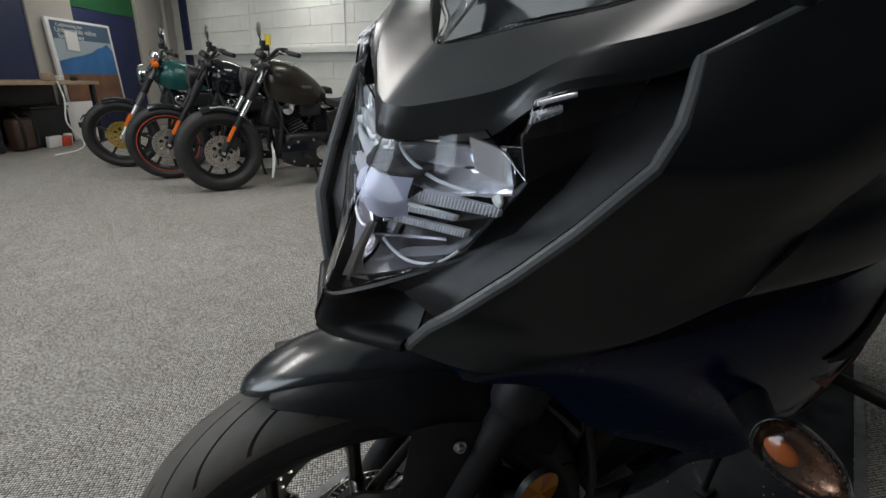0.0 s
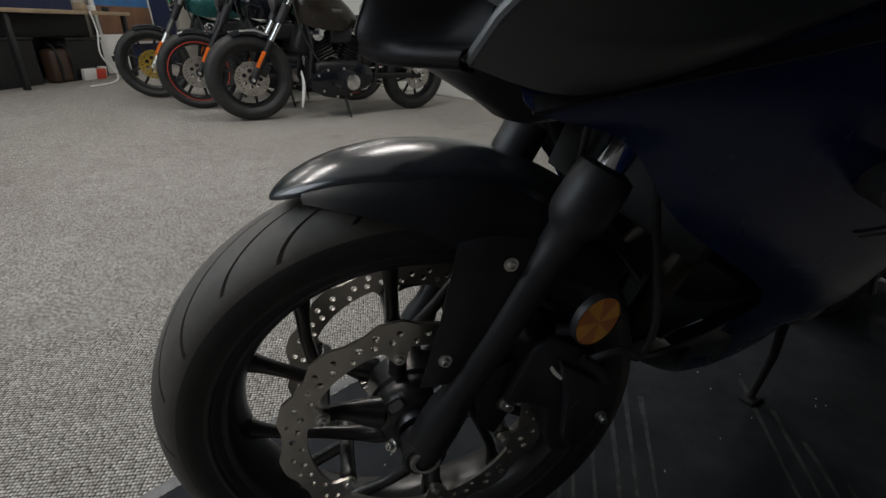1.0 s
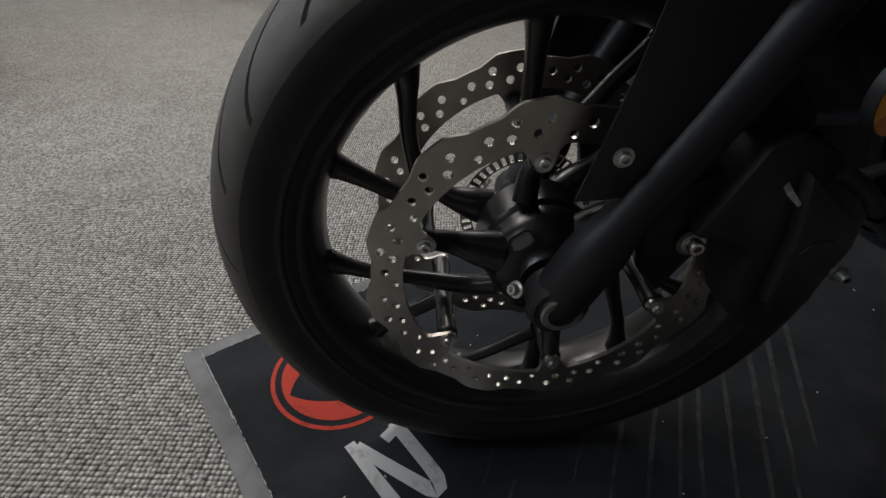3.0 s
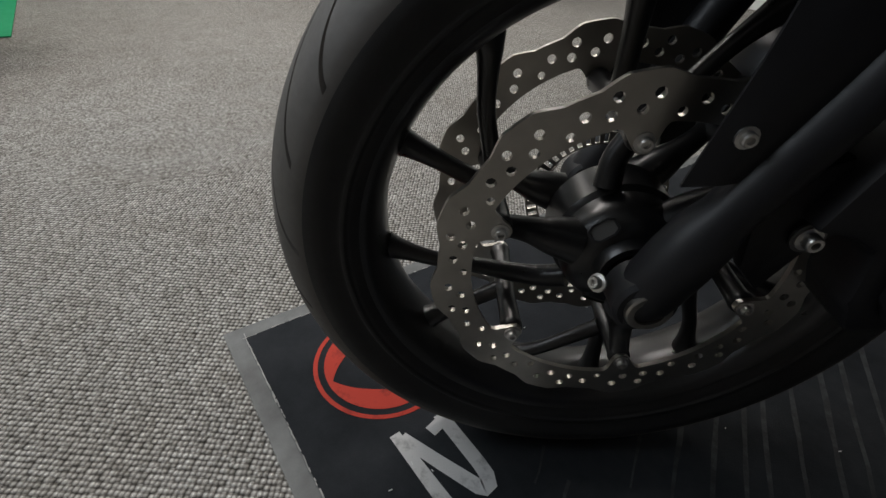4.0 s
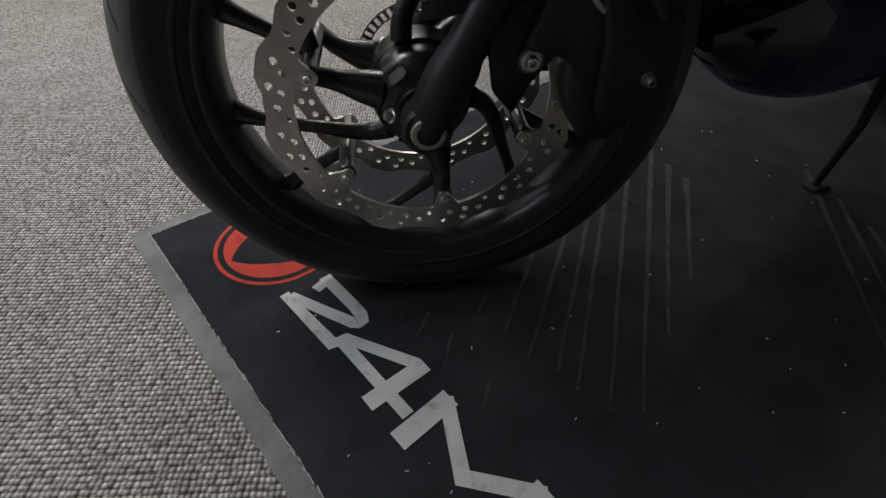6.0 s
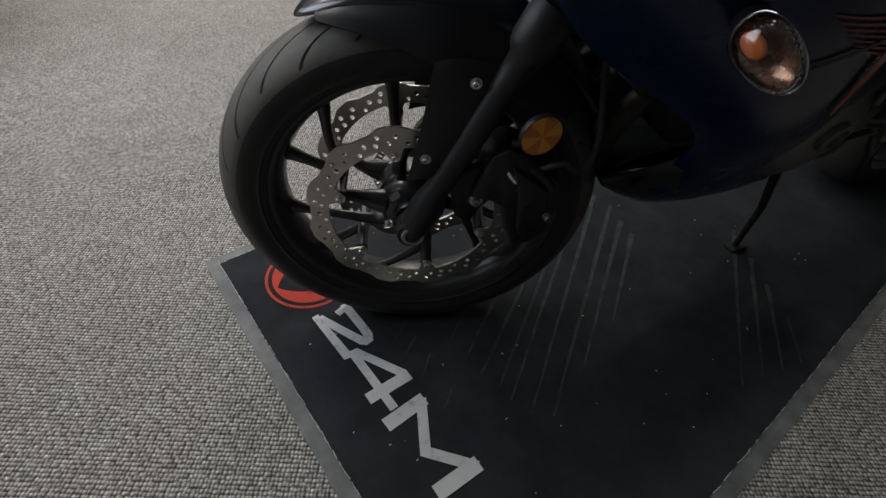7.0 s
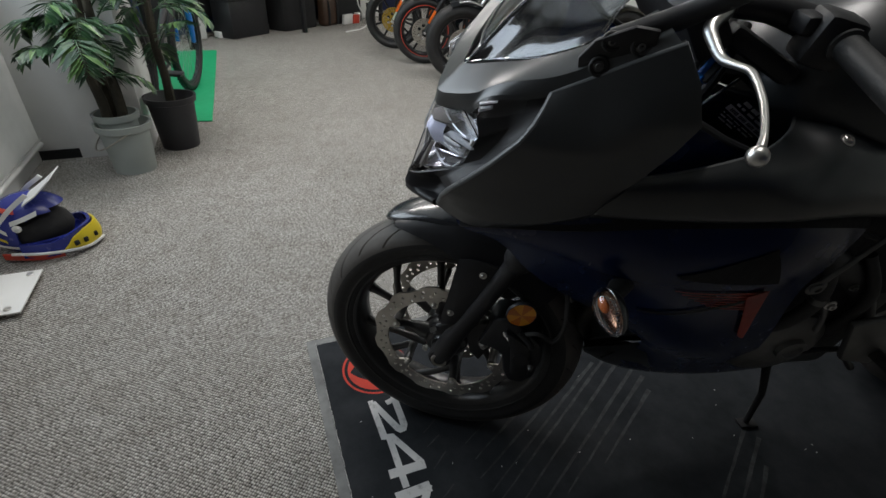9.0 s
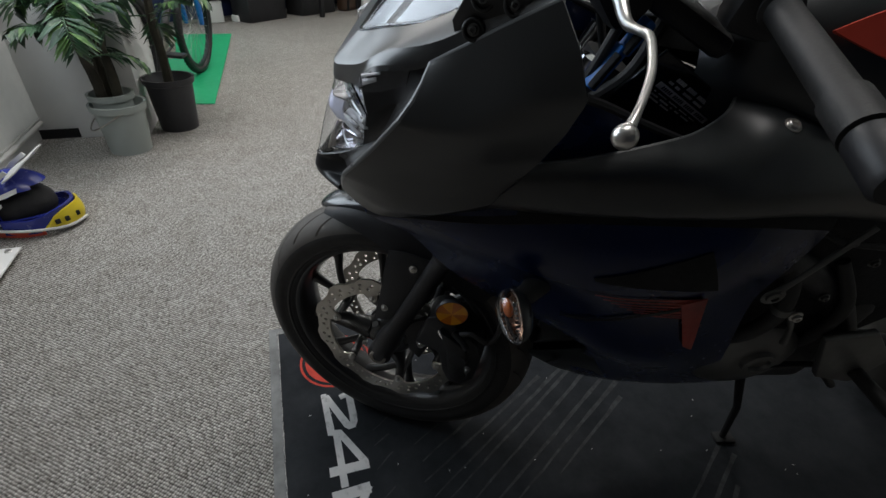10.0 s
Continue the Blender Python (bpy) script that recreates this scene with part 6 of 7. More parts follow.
loose("charger", "black charger brick on the carpet", "charger", -6.85, 0.38, 0.08, 0.14, 0.05, PLASTIC, 15)
loose("tape_roll", "small white tape roll on the carpet", "tape", -7.2, 0.80, 0.07, 0.07, 0.04, WHITE, 0, 0.015)
for k, pts in enumerate(([(-6.35, -0.05), (-6.6, 0.2), (-6.9, 0.42), (-7.2, 0.75)], [(-7.05, 0.6), (-7.4, 1.0), (-7.35, 1.25), (-7.55, 1.3), (-7.5, 1.15), (-7.3, 1.32), (-7.75, 1.7)])):
    cable = thing("cable", Matrix.Identity(4), "loose pale cable on the carpet", "cable", "cables by the desk")
    part("sheath", tube([(x, y, 0.008) for x, y in pts], 0.008, 8, 6), WHITE, cable)
drop = thing("hanging_cable", Matrix.Identity(4), "white cable hanging from the desk to the carpet", "cable", "cables by the desk")
dp = [DESK @ Vector(q) for q in ((-0.70, -0.02, 0.76), (-0.68, -0.04, 0.55), (-0.74, -0.06, 0.30), (-0.60, -0.10, 0.06), (-0.9, -0.25, 0.01), (-1.3, -0.3, 0.01))]
part("sheath", tube(dp, 0.009, 8, 6), WHITE, drop)
for dx, s, mat in ((-0.45, 0.10, WHITE), (-0.62, 0.14, WOOD), (-0.22, 0.09, PLASTIC)):
    it = thing("desk_item", DESK @ pose(dx, 0.15, 0.76, 0, 0, 20), "small object lying on the desk", "item", "items on the desk")
    part("body", box(s, s * 0.7, s * 0.6, s * 0.12, Matrix.Translation((0, 0, s * 0.3)), seg=3), mat, it)

# shop window: plinth, blind with its bottom bar and bead chain, pillar
slab("window_plinth", -5.8, -2.2, -1.2, -1.0, 0, 0.06, GREYPAINT, "low grey window plinth", "plinth")
slab("window_head", -5.8, -2.2, -1.2, -1.0, 2.3, 2.62, GREYPAINT, "grey window head", "wall")
slab("baseboard", -2.53, 4.0, -1.0, -0.985, 0, 0.07, GREYPAINT, "pale grey skirting strip", "skirting")
blind = thing("roller_blind", Matrix.Identity(4), "pale grey roller blind drawn down over the shop window", "blind")
part("cloth", box(2.06, 0.004, 2.26, 0, Matrix.Translation((-1.61, -0.965, 1.22))), BLIND, blind)
part("bottom_bar", tube([(-2.64, -0.962, 0.088), (-0.58, -0.962, 0.088)], 0.012, 12), WHITE, blind, "white hem bar")
part("roller", tube([(-2.64, -0.962, 2.36), (-0.58, -0.962, 2.36)], 0.025, 16), WHITE, blind)
chain = bmesh.new()
for k in range(108):
    bmesh.ops.create_icosphere(chain, subdivisions=1, radius=0.0045, matrix=Matrix.Translation((-0.63 - 0.0185 * k, -0.955, 0.115)))
tagged(part("bead_chain", chain, WHITE, blind), kind="stuff")
pane = thing("window_1", Matrix.Identity(4), "shop window behind the blind", "window", kind="structure")
part("pane", box(3.58, 0.008, 2.22, 0, Matrix.Translation((-4.0, -1.1, 1.18))), CLEAR, pane).visible_shadow = False
slab("window_jamb", -2.68, -2.535, -0.999, -0.802, 0.05, 2.62, GREYPAINT, "pale window jamb beside the pillar", "window frame")
slab("jamb_foot", -2.68, -2.530, -0.999, -0.798, 0, 0.048, DARK, "dark skirting at the foot of the jamb", "skirting")
slab("pillar", -3.08, -2.52, -0.80, -0.465, 0, 2.62, GREYPAINT, "pale grey boxed pillar", "pillar")

# green display sheet and the bicycle on it
green = [[(-3.0, -0.165, 0.004), (-4.2, -0.155, 0.004), (-5.45, -0.15, 0.004)], [(-3.05, -0.5, 0.004), (-4.2, -0.5, 0.004), (-5.45, -0.5, 0.004)],
         [(-3.1, -0.80, 0.004), (-4.2, -0.80, 0.004), (-5.45, -0.80, 0.004)], [(-3.1, -0.90, 0.05), (-4.2, -0.90, 0.05), (-5.45, -0.90, 0.05)], [(-3.1, -0.93, 1.2), (-4.2, -0.93, 1.2), (-5.45, -0.93, 1.2)]]
gs = thing("green_display_sheet", Matrix.Identity(4), "bright green vinyl sheet curving from the carpet up the wall", "sheet")
part("vinyl", sheet(green, 6, 0.003), GREEN, gs)


def bicycle():
    b = thing("bicycle", pose(-3.86, -0.31, 0.008, 0, 0, 168) @ pose(0, 0, 0, 4, 0, 0), "black mountain bicycle with a blue fork on the green sheet", "bicycle")
    for x in (0.0, -1.08):
        w = part("wheel", revolve([(-0.012, 0.285), (-0.012, 0.305), (0.012, 0.305), (0.012, 0.285)], 64, Matrix.Translation((x, 0, 0.35)), closed=True), PLASTIC, b)
        knob = revolve([(0.026 * math.cos(a), 0.325 + 0.026 * math.sin(a)) for a in (2 * math.pi * k / 12 for k in range(12))], 72, Matrix.Translation((x, 0, 0.35)), closed=True)
        for k in range(60):
            a = 2 * math.pi * k / 60
            for y in (-0.016, 0.0, 0.016):
                box(0.012, 0.010, 0.008, 0, Matrix.Translation((x, y, 0.35)) @ Matrix.Rotation(-a - (0.05 if y else 0), 4, "Y") @ Matrix.Translation((0.348 if y == 0 else 0.344, 0, 0)), knob)
        part("tyre", knob, RUBBER, w)
        sp = bmesh.new()
        for k in range(28):
            a = 2 * math.pi * k / 28
            tube([(x, 0.03 * (-1) ** k, 0.35), (x + 0.29 * math.cos(a), 0, 0.35 + 0.29 * math.sin(a))], 0.0012, 5, 0, sp)
        tagged(part("spokes", sp, STEEL, w), kind="stuff")
    for s in (-1, 1):
        part("fork_blade", tube([(0.0, 0.055 * s, 0.35), (-0.05, 0.06 * s, 0.52), (-0.12, 0.06 * s, 0.74)], [0.016, 0.021, 0.019], 12, 3), BLUE, b, "blue fork leg")
    part("head_tube", tube([(-0.11, 0, 0.72), (-0.18, 0, 0.98)], 0.024, 14), PLASTIC, b)
    for p, q, r in (((-0.14, 0, 0.80), (-0.66, 0, 0.33), 0.024), ((-0.17, 0, 0.92), (-0.76, 0, 0.78), 0.02), ((-0.66, 0, 0.33), (-0.80, 0, 0.95), 0.018), ((-0.76, 0, 0.75), (-1.08, 0.05, 0.35), 0.01), ((-0.66, 0, 0.33), (-1.08, 0.05, 0.35), 0.012)):
        part("frame_tube", tube([p, q], r, 12), PLASTIC, b)
    crank = part("crankset", revolve([(-0.004, 0.02), (-0.004, 0.085), (0.004, 0.085), (0.004, 0.02)], 32, Matrix.Translation((-0.66, -0.05, 0.33)), closed=True), STEEL, b)
    for s in (-1, 1):
        part("crank_arm", tube([(-0.66, 0.07 * s, 0.33), (-0.66 + 0.165 * s, 0.08 * s, 0.31)], 0.009, 8), PLASTIC, crank)
        part("pedal", box(0.09, 0.10, 0.018, 0.004, Matrix.Translation((-0.66 + 0.165 * s, 0.14 * s, 0.31))), PLASTIC, crank)
    part("saddle", box(0.26, 0.12, 0.05, 0.02, Matrix.Translation((-0.82, 0, 0.98)), seg=3), DARK, b)
    part("handlebar", tube([(-0.19, -0.36, 1.04), (-0.19, 0.36, 1.04)], 0.014, 10), PLASTIC, b)


bicycle()

# potted palms


def pot(name, x, y, top, bottom, h, mat, label, handle=False):
    t = thing(name, pose(x, y, 0, 0, 0, 20), label, "plant pot")
    spin = pose(0, 0, 0, 90, 0, 0)
    part("wall", revolve([(0.0, 0), (0, bottom), (h - 0.035, top - 0.012), (h - 0.03, top), (h, top + 0.004), (h, top - 0.008), (h - 0.02, top - 0.014), (h * 0.8, top - 0.03), (h * 0.8, 0)], 56, spin), mat, t)
    return t


bucket = pot("plant_bucket", -2.30, -0.520, 0.124, 0.094, 0.245, POTGREY, "grey plastic bucket holding a potted palm")
part("handle", tube([(-0.122, 0, 0.222), (-0.088, -0.104, 0.16), (0.0, -0.142, 0.13), (0.088, -0.104, 0.16), (0.122, 0, 0.222)], 0.0035, 8, 4), STEEL, bucket, "bent wire handle")
pot("black_plant_pot", -2.605, -0.325, 0.130, 0.098, 0.285, POTBLACK, "black plastic pot standing on the carpet")
pot("grey_plant_pot", -2.335, -0.545, 0.100, 0.082, 0.285, POTGREY, "inner grey pot with a palm growing in it")


def frond(length, droop, leaflets, width):
    """One arching palm leaf: a thin rib with two rows of folded leaflets."""
    bm = bmesh.new()
    rib = [Vector((length * f * math.cos(droop * f * 0.6), 0, length * (0.62 * f - droop * f * f * 0.55))) for f in (k / 10 for k in range(11))]
    tube(rib, [0.0045 * (1 - 0.8 * k / 10) for k in range(11)], 6, 0, bm)
    for k in range(leaflets):
        f = 0.22 + 0.78 * k / (leaflets - 1)
        i = min(9, int(f * 10))
        p = rib[i].lerp(rib[i + 1], f * 10 - i)
        d = (rib[i + 1] - rib[i]).normalized()
        for s in (-1, 1):
            ln = width * (1.0 - 0.55 * abs(f - 0.5) * 2) * random.uniform(0.85, 1.1)
            out = (d * random.uniform(0.65, 0.95) + Vector((0, s, 0)) + Vector((0, 0, random.uniform(-0.45, -0.05)))).normalized()
            up = Vector((0, 0, 1))
            side = out.cross(up).normalized()
            w = 0.014 * random.uniform(0.8, 1.2)
            a, b, c = p, p + out * ln * 0.45 + Vector((0, 0, 0.004)), p + out * ln - Vector((0, 0, ln * 0.18))
            v = [bm.verts.new(q) for q in (a, b + side * w, b + Vector((0, 0, -0.004)), b - side * w, c)]
            bm.faces.new((v[0], v[1], v[2]))
            bm.faces.new((v[0], v[2], v[3]))
            bm.faces.new((v[1], v[4], v[2]))
            bm.faces.new((v[2], v[4], v[3]))
    return bm


def palm(x, y, base, stems, seed, label):
    random.seed(seed)
    t = thing("palm_plant", pose(x, y, 0, 0, 0, 0), label, "plant", "potted palms")
    part("soil", revolve([(0, 0), (0.0, 0.078), (0.012, 0.066), (0.016, 0)], 24, pose(0, 0, base, 90, 0, 0)), SOIL, t)
    shapes = [finish(frond(random.uniform(0.27, 0.40), random.uniform(0.8, 1.35), 15, random.uniform(0.11, 0.15)), "frond", LEAF, False) for _ in range(5)]
    for sx, sy, h, lean in stems:
        pts = [(sx + lean * f * f * 0.3, sy + 0.006 * math.sin(9 * f), base + h * f) for f in (0, 0.25, 0.5, 0.75, 1.0)]
        trunk = tube(pts, [0.025, 0.022, 0.020, 0.018, 0.014], 12, 4)
        for v in trunk.verts:
            v.co += Vector((noise.noise(v.co * 60), noise.noise(v.co * 61), 0)) * 0.006
        part("trunk", trunk, BARK, t)
        n = 9
        for k in range(n):
            a = 2 * math.pi * k / n + random.uniform(-0.3, 0.3)
            z = base + h * random.uniform(0.40, 0.96)
            fr = new("frond", shapes[k % 5])
            fr.parent = t
            f = (z - base) / h
            fr.matrix_local = Matrix.Translation((sx + lean * f * f * 0.3, sy, z)) @ Matrix.Rotation(a, 4, "Z") @ Matrix.Rotation(random.uniform(-0.55, 0.62), 4, "Y")
    return t


palm(-2.335, -0.545, 0.22, ((0.0, 0.03, 0.70, 0.1), (0.04, -0.03, 0.52, 0.5), (-0.03, -0.02, 0.86, -0.3)), 5, "green palm with dark fibrous stems in a grey pot")
palm(-2.605, -0.325, 0.20, ((0.0, 0.0, 0.70, -0.3),), 11, "green palm in a black plastic pot")

# motocross helmet and clear sign plate by the wall
HELM_BLUE = plain("blue_helmet_paint", (0.02, 0.03, 0.22), 0.25, vary=0.2, grain=30, bump=0.02)
helmet = thing("motocross_helmet", pose(-1.57, -0.745, 0.0, 0, 0, 90) @ Matrix.Scale(0.94, 4), "blue, white and yellow motocross helmet lying on the carpet", "helmet")
shell = bmesh.new()
bmesh.ops.create_uvsphere(shell, u_segments=40, v_segments=28, radius=1)
for v in shell.verts:
    x, y, z = v.co
    stretch = 1 + 0.30 * max(0, x) * max(0, 0.45 - z)
    v.co = (0.150 * x * stretch + 0.01 * z, 0.118 * y * (1 - 0.12 * max(0, x)), 0.132 * z if z > 0 else 0.115 * z)
cut = []
for f in shell.faces:
    c = f.calc_center_median()
    if c.x > -0.032 + 0.25 * abs(c.z) and -0.034 - 0.06 * max(0, c.x) < c.z < 0.056 + 0.22 * c.x:
        cut.append(f)
bmesh.ops.delete(shell, geom=cut, context="FACES")
low = [f for f in shell.faces if f.calc_center_median().z < -0.10]
bmesh.ops.delete(shell, geom=low, context="FACES")
bmesh.ops.solidify(shell, geom=shell.faces[:], thickness=0.008)
at = Matrix.Translation((0, 0, 0.112))
part("shell", shell, HELM_BLUE, helmet, m=at)
liner = bmesh.new()
bmesh.ops.create_uvsphere(liner, u_segments=24, v_segments=16, radius=1)
part("liner", liner, DARK, helmet, m=at @ Matrix.Translation((0, 0, -0.012)) @ Matrix.Diagonal((0.132, 0.104, 0.088, 1)))
chin = sheet([[(-0.03, -0.119, 0.080), (0.07, -0.124, 0.076), (0.140, -0.092, 0.094), (0.186, 0.0, 0.102), (0.140, 0.092, 0.094), (0.07, 0.124, 0.076), (-0.03, 0.119, 0.080)], [(-0.03, -0.120, 0.020), (0.07, -0.128, 0.020), (0.145, -0.090, 0.022), (0.192, 0.0, 0.026), (0.145, 0.090, 0.022), (0.07, 0.128, 0.020), (-0.03, 0.120, 0.020)]], 5, 0.012)
part("chin_bar", chin, HELM_BLUE, helmet, "blue chin guard")
mouth = sheet([[(0.140, -0.100, 0.074), (0.172, -0.070, 0.090), (0.200, 0.0, 0.098), (0.172, 0.070, 0.090), (0.140, 0.100, 0.074)], [(0.118, -0.119, 0.046), (0.176, -0.074, 0.052), (0.212, 0.0, 0.056), (0.176, 0.074, 0.052), (0.118, 0.119, 0.046)],
               [(0.100, -0.126, 0.026), (0.172, -0.074, 0.022), (0.206, 0.0, 0.020), (0.172, 0.074, 0.022), (0.100, 0.126, 0.026)]], 5, 0.008)
mouthp = part("mouth_guard", mouth, YELLOW, helmet, "yellow vented mouth guard")
for vx, vy, w in ((0.148, -0.1035, 0.018), (0.175, -0.083, 0.016), (0.200, -0.040, 0.014)):
    part("vent_slot", box(w, 0.010, 0.020, 0.003, Matrix.Translation((vx, vy, 0.052)) @ pose(0, 0, 0, 0, 0, 42)), DARK, mouthp)
part("jaw_line", tube([(-0.06, -0.124, 0.048), (0.04, -0.136, 0.040), (0.12, -0.118, 0.030), (0.178, -0.074, 0.018), (0.212, 0.0, 0.016)], 0.006, 8, 4), WHITE, helmet, "white line along the jaw")
part("lower_band", sheet([[(-0.10, -0.100, 0.040), (0.02, -0.130, 0.034), (0.10, -0.122, 0.032)], [(-0.10, -0.096, 0.012), (0.02, -0.126, 0.008), (0.10, -0.120, 0.008)]], 4, 0.006), RED, helmet, "red lower band")
peak = sheet([[(0.02, -0.085, 0.225), (0.03, 0.0, 0.245), (0.02, 0.085, 0.225)], [(0.075, -0.088, 0.262), (0.085, 0.0, 0.282), (0.075, 0.088, 0.262)], [(0.125, -0.080, 0.308), (0.140, 0.0, 0.325), (0.125, 0.080, 0.308)]], 5, 0.004)
part("peak", peak, GREYPAINT, helmet, "pale grey upswept peak")
for side in (-1, 1):
    part("peak_arm", sheet([[(-0.085, 0.112 * side, 0.160), (-0.02, 0.104 * side, 0.226), (0.045, 0.092 * side, 0.275)], [(-0.072, 0.114 * side, 0.154), (-0.008, 0.106 * side, 0.216), (0.056, 0.091 * side, 0.262)]], 4, 0.005), WHITE, helmet, "white peak arm")
part("side_screw", bolt(0.010, 0.006), WHITE, helmet, m=Matrix.Translation((-0.01, -0.120, 0.15)))
for k, (p, q, wd, mat) in enumerate((((-0.030, 0.166), (0.055, 0.190), 0.016, WHITE), ((-0.115, 0.180), (-0.050, 0.130), 0.016, WHITE), ((-0.130, 0.140), (-0.060, 0.095), 0.012, YELLOW), ((-0.080, 0.215), (-0.010, 0.205), 0.014, RED), ((-0.110, 0.075), (-0.030, 0.060), 0.014, WHITE))):
    rows = []
    for f in (0, 0.25, 0.5, 0.75, 1.0):
        x, z = p[0] + (q[0] - p[0]) * f, p[1] + (q[1] - p[1]) * f
        line = []
        for dz in (-wd / 2, 0, wd / 2):
            zz = (z + dz - 0.112) / (0.132 if z + dz > 0.112 else 0.115)
            yy = math.sqrt(max(0.02, 1 - zz * zz - (x / 0.155) ** 2))
            line.append((x, -0.118 * yy * (1 - 0.12 * max(0, x / 0.15)) - 0.003 - 0.0006 * k, z + dz))
        rows.append(line)
    part("shell_graphic", sheet(rows, 3, 0.001), mat, helmet, "bright helmet graphic")
signp = thing("sign_plate", Matrix.Identity(4), "white plastic sign plate with round stand-offs on the carpet", "sign")
part("plate", box(0.245, 0.30, 0.006, 0.001, Matrix.Translation((-1.237, -0.845, 0.020))), WHITE, signp)
for sx, sy in ((-1.335, -0.725), (-1.140, -0.735), (-1.335, -0.965), (-1.140, -0.965)):
    part("stand_off", revolve([(0, 0), (0, 0.011), (0.026, 0.011), (0.028, 0.009), (0.028, 0)], 20, Matrix.Translation((sx, sy, 0)) @ pose(0, 0, 0, 90, 0, 0)), ALLOY, signp, "steel stand-off")

# ---- three parked motorcycles in a row ----


def parked(m, wheel_r, fat, body, tank_shape, hub_mat, fork_mat, label, rim_line=None, big=True, lens=False, steer=0, slider_mat=None):
    """A parked upright motorcycle; x to the rear, the origin under its front wheel."""
    t = thing("parked_motorcycle", m, label, "motorcycle", "parked motorcycles in a row")
    R, base = wheel_r, 1.50
    w = fat / 2
    rake = 0.56
    top = (rake * (0.98 - R), 0, 0.98)
    SF = Matrix.Translation((0.30, 0, 0)) @ Matrix.Rotation(steer, 4, "Z") @ Matrix.Translation((-0.30, 0, 0))
    for x, front in ((0.0, True), (base, False)):
        at = (SF if front else Matrix.Identity(4)) @ Matrix.Translation((x, 0, R))
        rim = R - 0.105 if fat > 0.12 else R - 0.085
        wheel = part("wheel", revolve([(-0.04, rim - 0.012), (-0.045, rim + 0.006), (0, rim - 0.01), (0.045, rim + 0.006), (0.04, rim - 0.012), (0, rim - 0.025)], 64, closed=True), CASTING, t, m=at)
        prof = [(w * 0.62, rim), (w * 0.95, rim + 0.03), (w, (R + rim) / 2), (w * 0.88, R - 0.022), (w * 0.5, R - 0.004), (0, R), (-w * 0.5, R - 0.004), (-w * 0.88, R - 0.022), (-w, (R + rim) / 2), (-w * 0.95, rim + 0.03), (-w * 0.62, rim)]
        part("tyre", revolve([(v.x, v.y) for v in spline([(a, b, 0) for a, b in prof], 3)], 72, closed=True), RUBBER, wheel, m=at)
        sp = bmesh.new()
        for k in range(9):
            a = 2 * math.pi * k / 9
            tube([(0.03 * math.cos(a), 0, 0.03 * math.sin(a)), (rim * math.cos(a), 0, rim * math.sin(a))], [0.014, 0.010], 8, 0, sp)
        part("spokes", revolve([(-0.05, 0), (-0.05, 0.035), (0.05, 0.035), (0.05, 0)], 20, None, sp), CASTING, wheel, m=at)
        holes = [circle(r * math.cos(a), r * math.sin(a), 0.006, 6) for r, n, o in ((0.098, 24, 0), (0.112, 24, 0.13)) for a in (o + 2 * math.pi * k / n for k in range(n))]
        holes += [circle(0.062 * math.cos(a), 0.062 * math.sin(a), 0.017, 10) for a in (2 * math.pi * k / 7 for k in range(7))]
        part("brake_disc", pierced(circle(0, 0, 0.128, 72), [circle(0, 0, 0.028, 24)[::-1]] + holes, -0.074, -0.069), hub_mat if front else STEEL, wheel, "drilled steel brake disc", at, smooth=False)
        if rim_line:
            part("rim_stripe", revolve([(-0.047, rim + 0.004), (-0.047, rim + 0.010), (-0.044, rim + 0.010)], 64, closed=True), rim_line, wheel, "thin red rim stripe", at)
    for s in (-1, 1):
        y = (w + 0.035) * s
        part("fork_slider", tube([(-0.01, y, R - 0.03), (rake * 0.28, y, R + 0.28)], [0.026, 0.024], 14), slider_mat or CASTING, t, "fork slider", SF)
        part("fork_tube", tube([(rake * 0.27, y, R + 0.27), (top[0], y, 0.97)], 0.021, 14), fork_mat, t, "fork tube", SF)
        part("fork_reflector", box(0.026, 0.012, 0.13, 0.003, SF @ Matrix.Translation((0.065, y + 0.029 * s, R + 0.15)) @ pose(0, 0, 0, 0, 28, 0)), ORANGE, t, "orange fork reflector")
        part("axle_cap", revolve([(-0.012, 0), (-0.012, 0.012), (0, 0.014), (0, 0)], 12, SF @ Matrix.Translation((0, y - 0.02 if s < 0 else y + 0.03, R))), CHROME, t)
        part("grip", tube([(top[0] + 0.10, 0.28 * s, 1.09), (top[0] + 0.15, 0.41 * s, 1.08)], 0.018, 12), GRIPRUB, t, m=SF)
        part("lever", tube([(top[0] + 0.06, 0.24 * s, 1.09), (top[0] + 0.07, 0.40 * s, 1.075)], [0.008, 0.005], 8), ALLOY, t, m=SF)
        part("turn_signal", revolve([(-0.03, 0.01), (-0.02, 0.026), (0.02, 0.028), (0.03, 0.01)], 14, SF @ Matrix.Translation((top[0] - 0.02, 0.17 * s, 0.98)) @ pose(0, 0, 0, 0, 0, 90)), ORANGE if lens else PLASTIC, t)
    part("handlebar", tube([(top[0] + 0.12, -0.30, 1.09), (top[0] + 0.06, -0.2, 1.10), (top[0] + 0.02, -0.08, 1.02), (top[0] + 0.02, 0.08, 1.02), (top[0] + 0.06, 0.2, 1.10), (top[0] + 0.12, 0.30, 1.09)], 0.014, 10, 4), PLASTIC if not lens else CHROME, t, m=SF)
    part("yoke", box(0.09, 0.22, 0.04, 0.01, SF @ Matrix.Translation((top[0], 0, 0.95)) @ pose(0, 0, 0, 0, 29, 0)), CASTING, t)
    lampm = SF @ Matrix.Translation((top[0] - 0.10, 0, 0.87)) @ pose(0, 0, 0, 0, 0, -90)
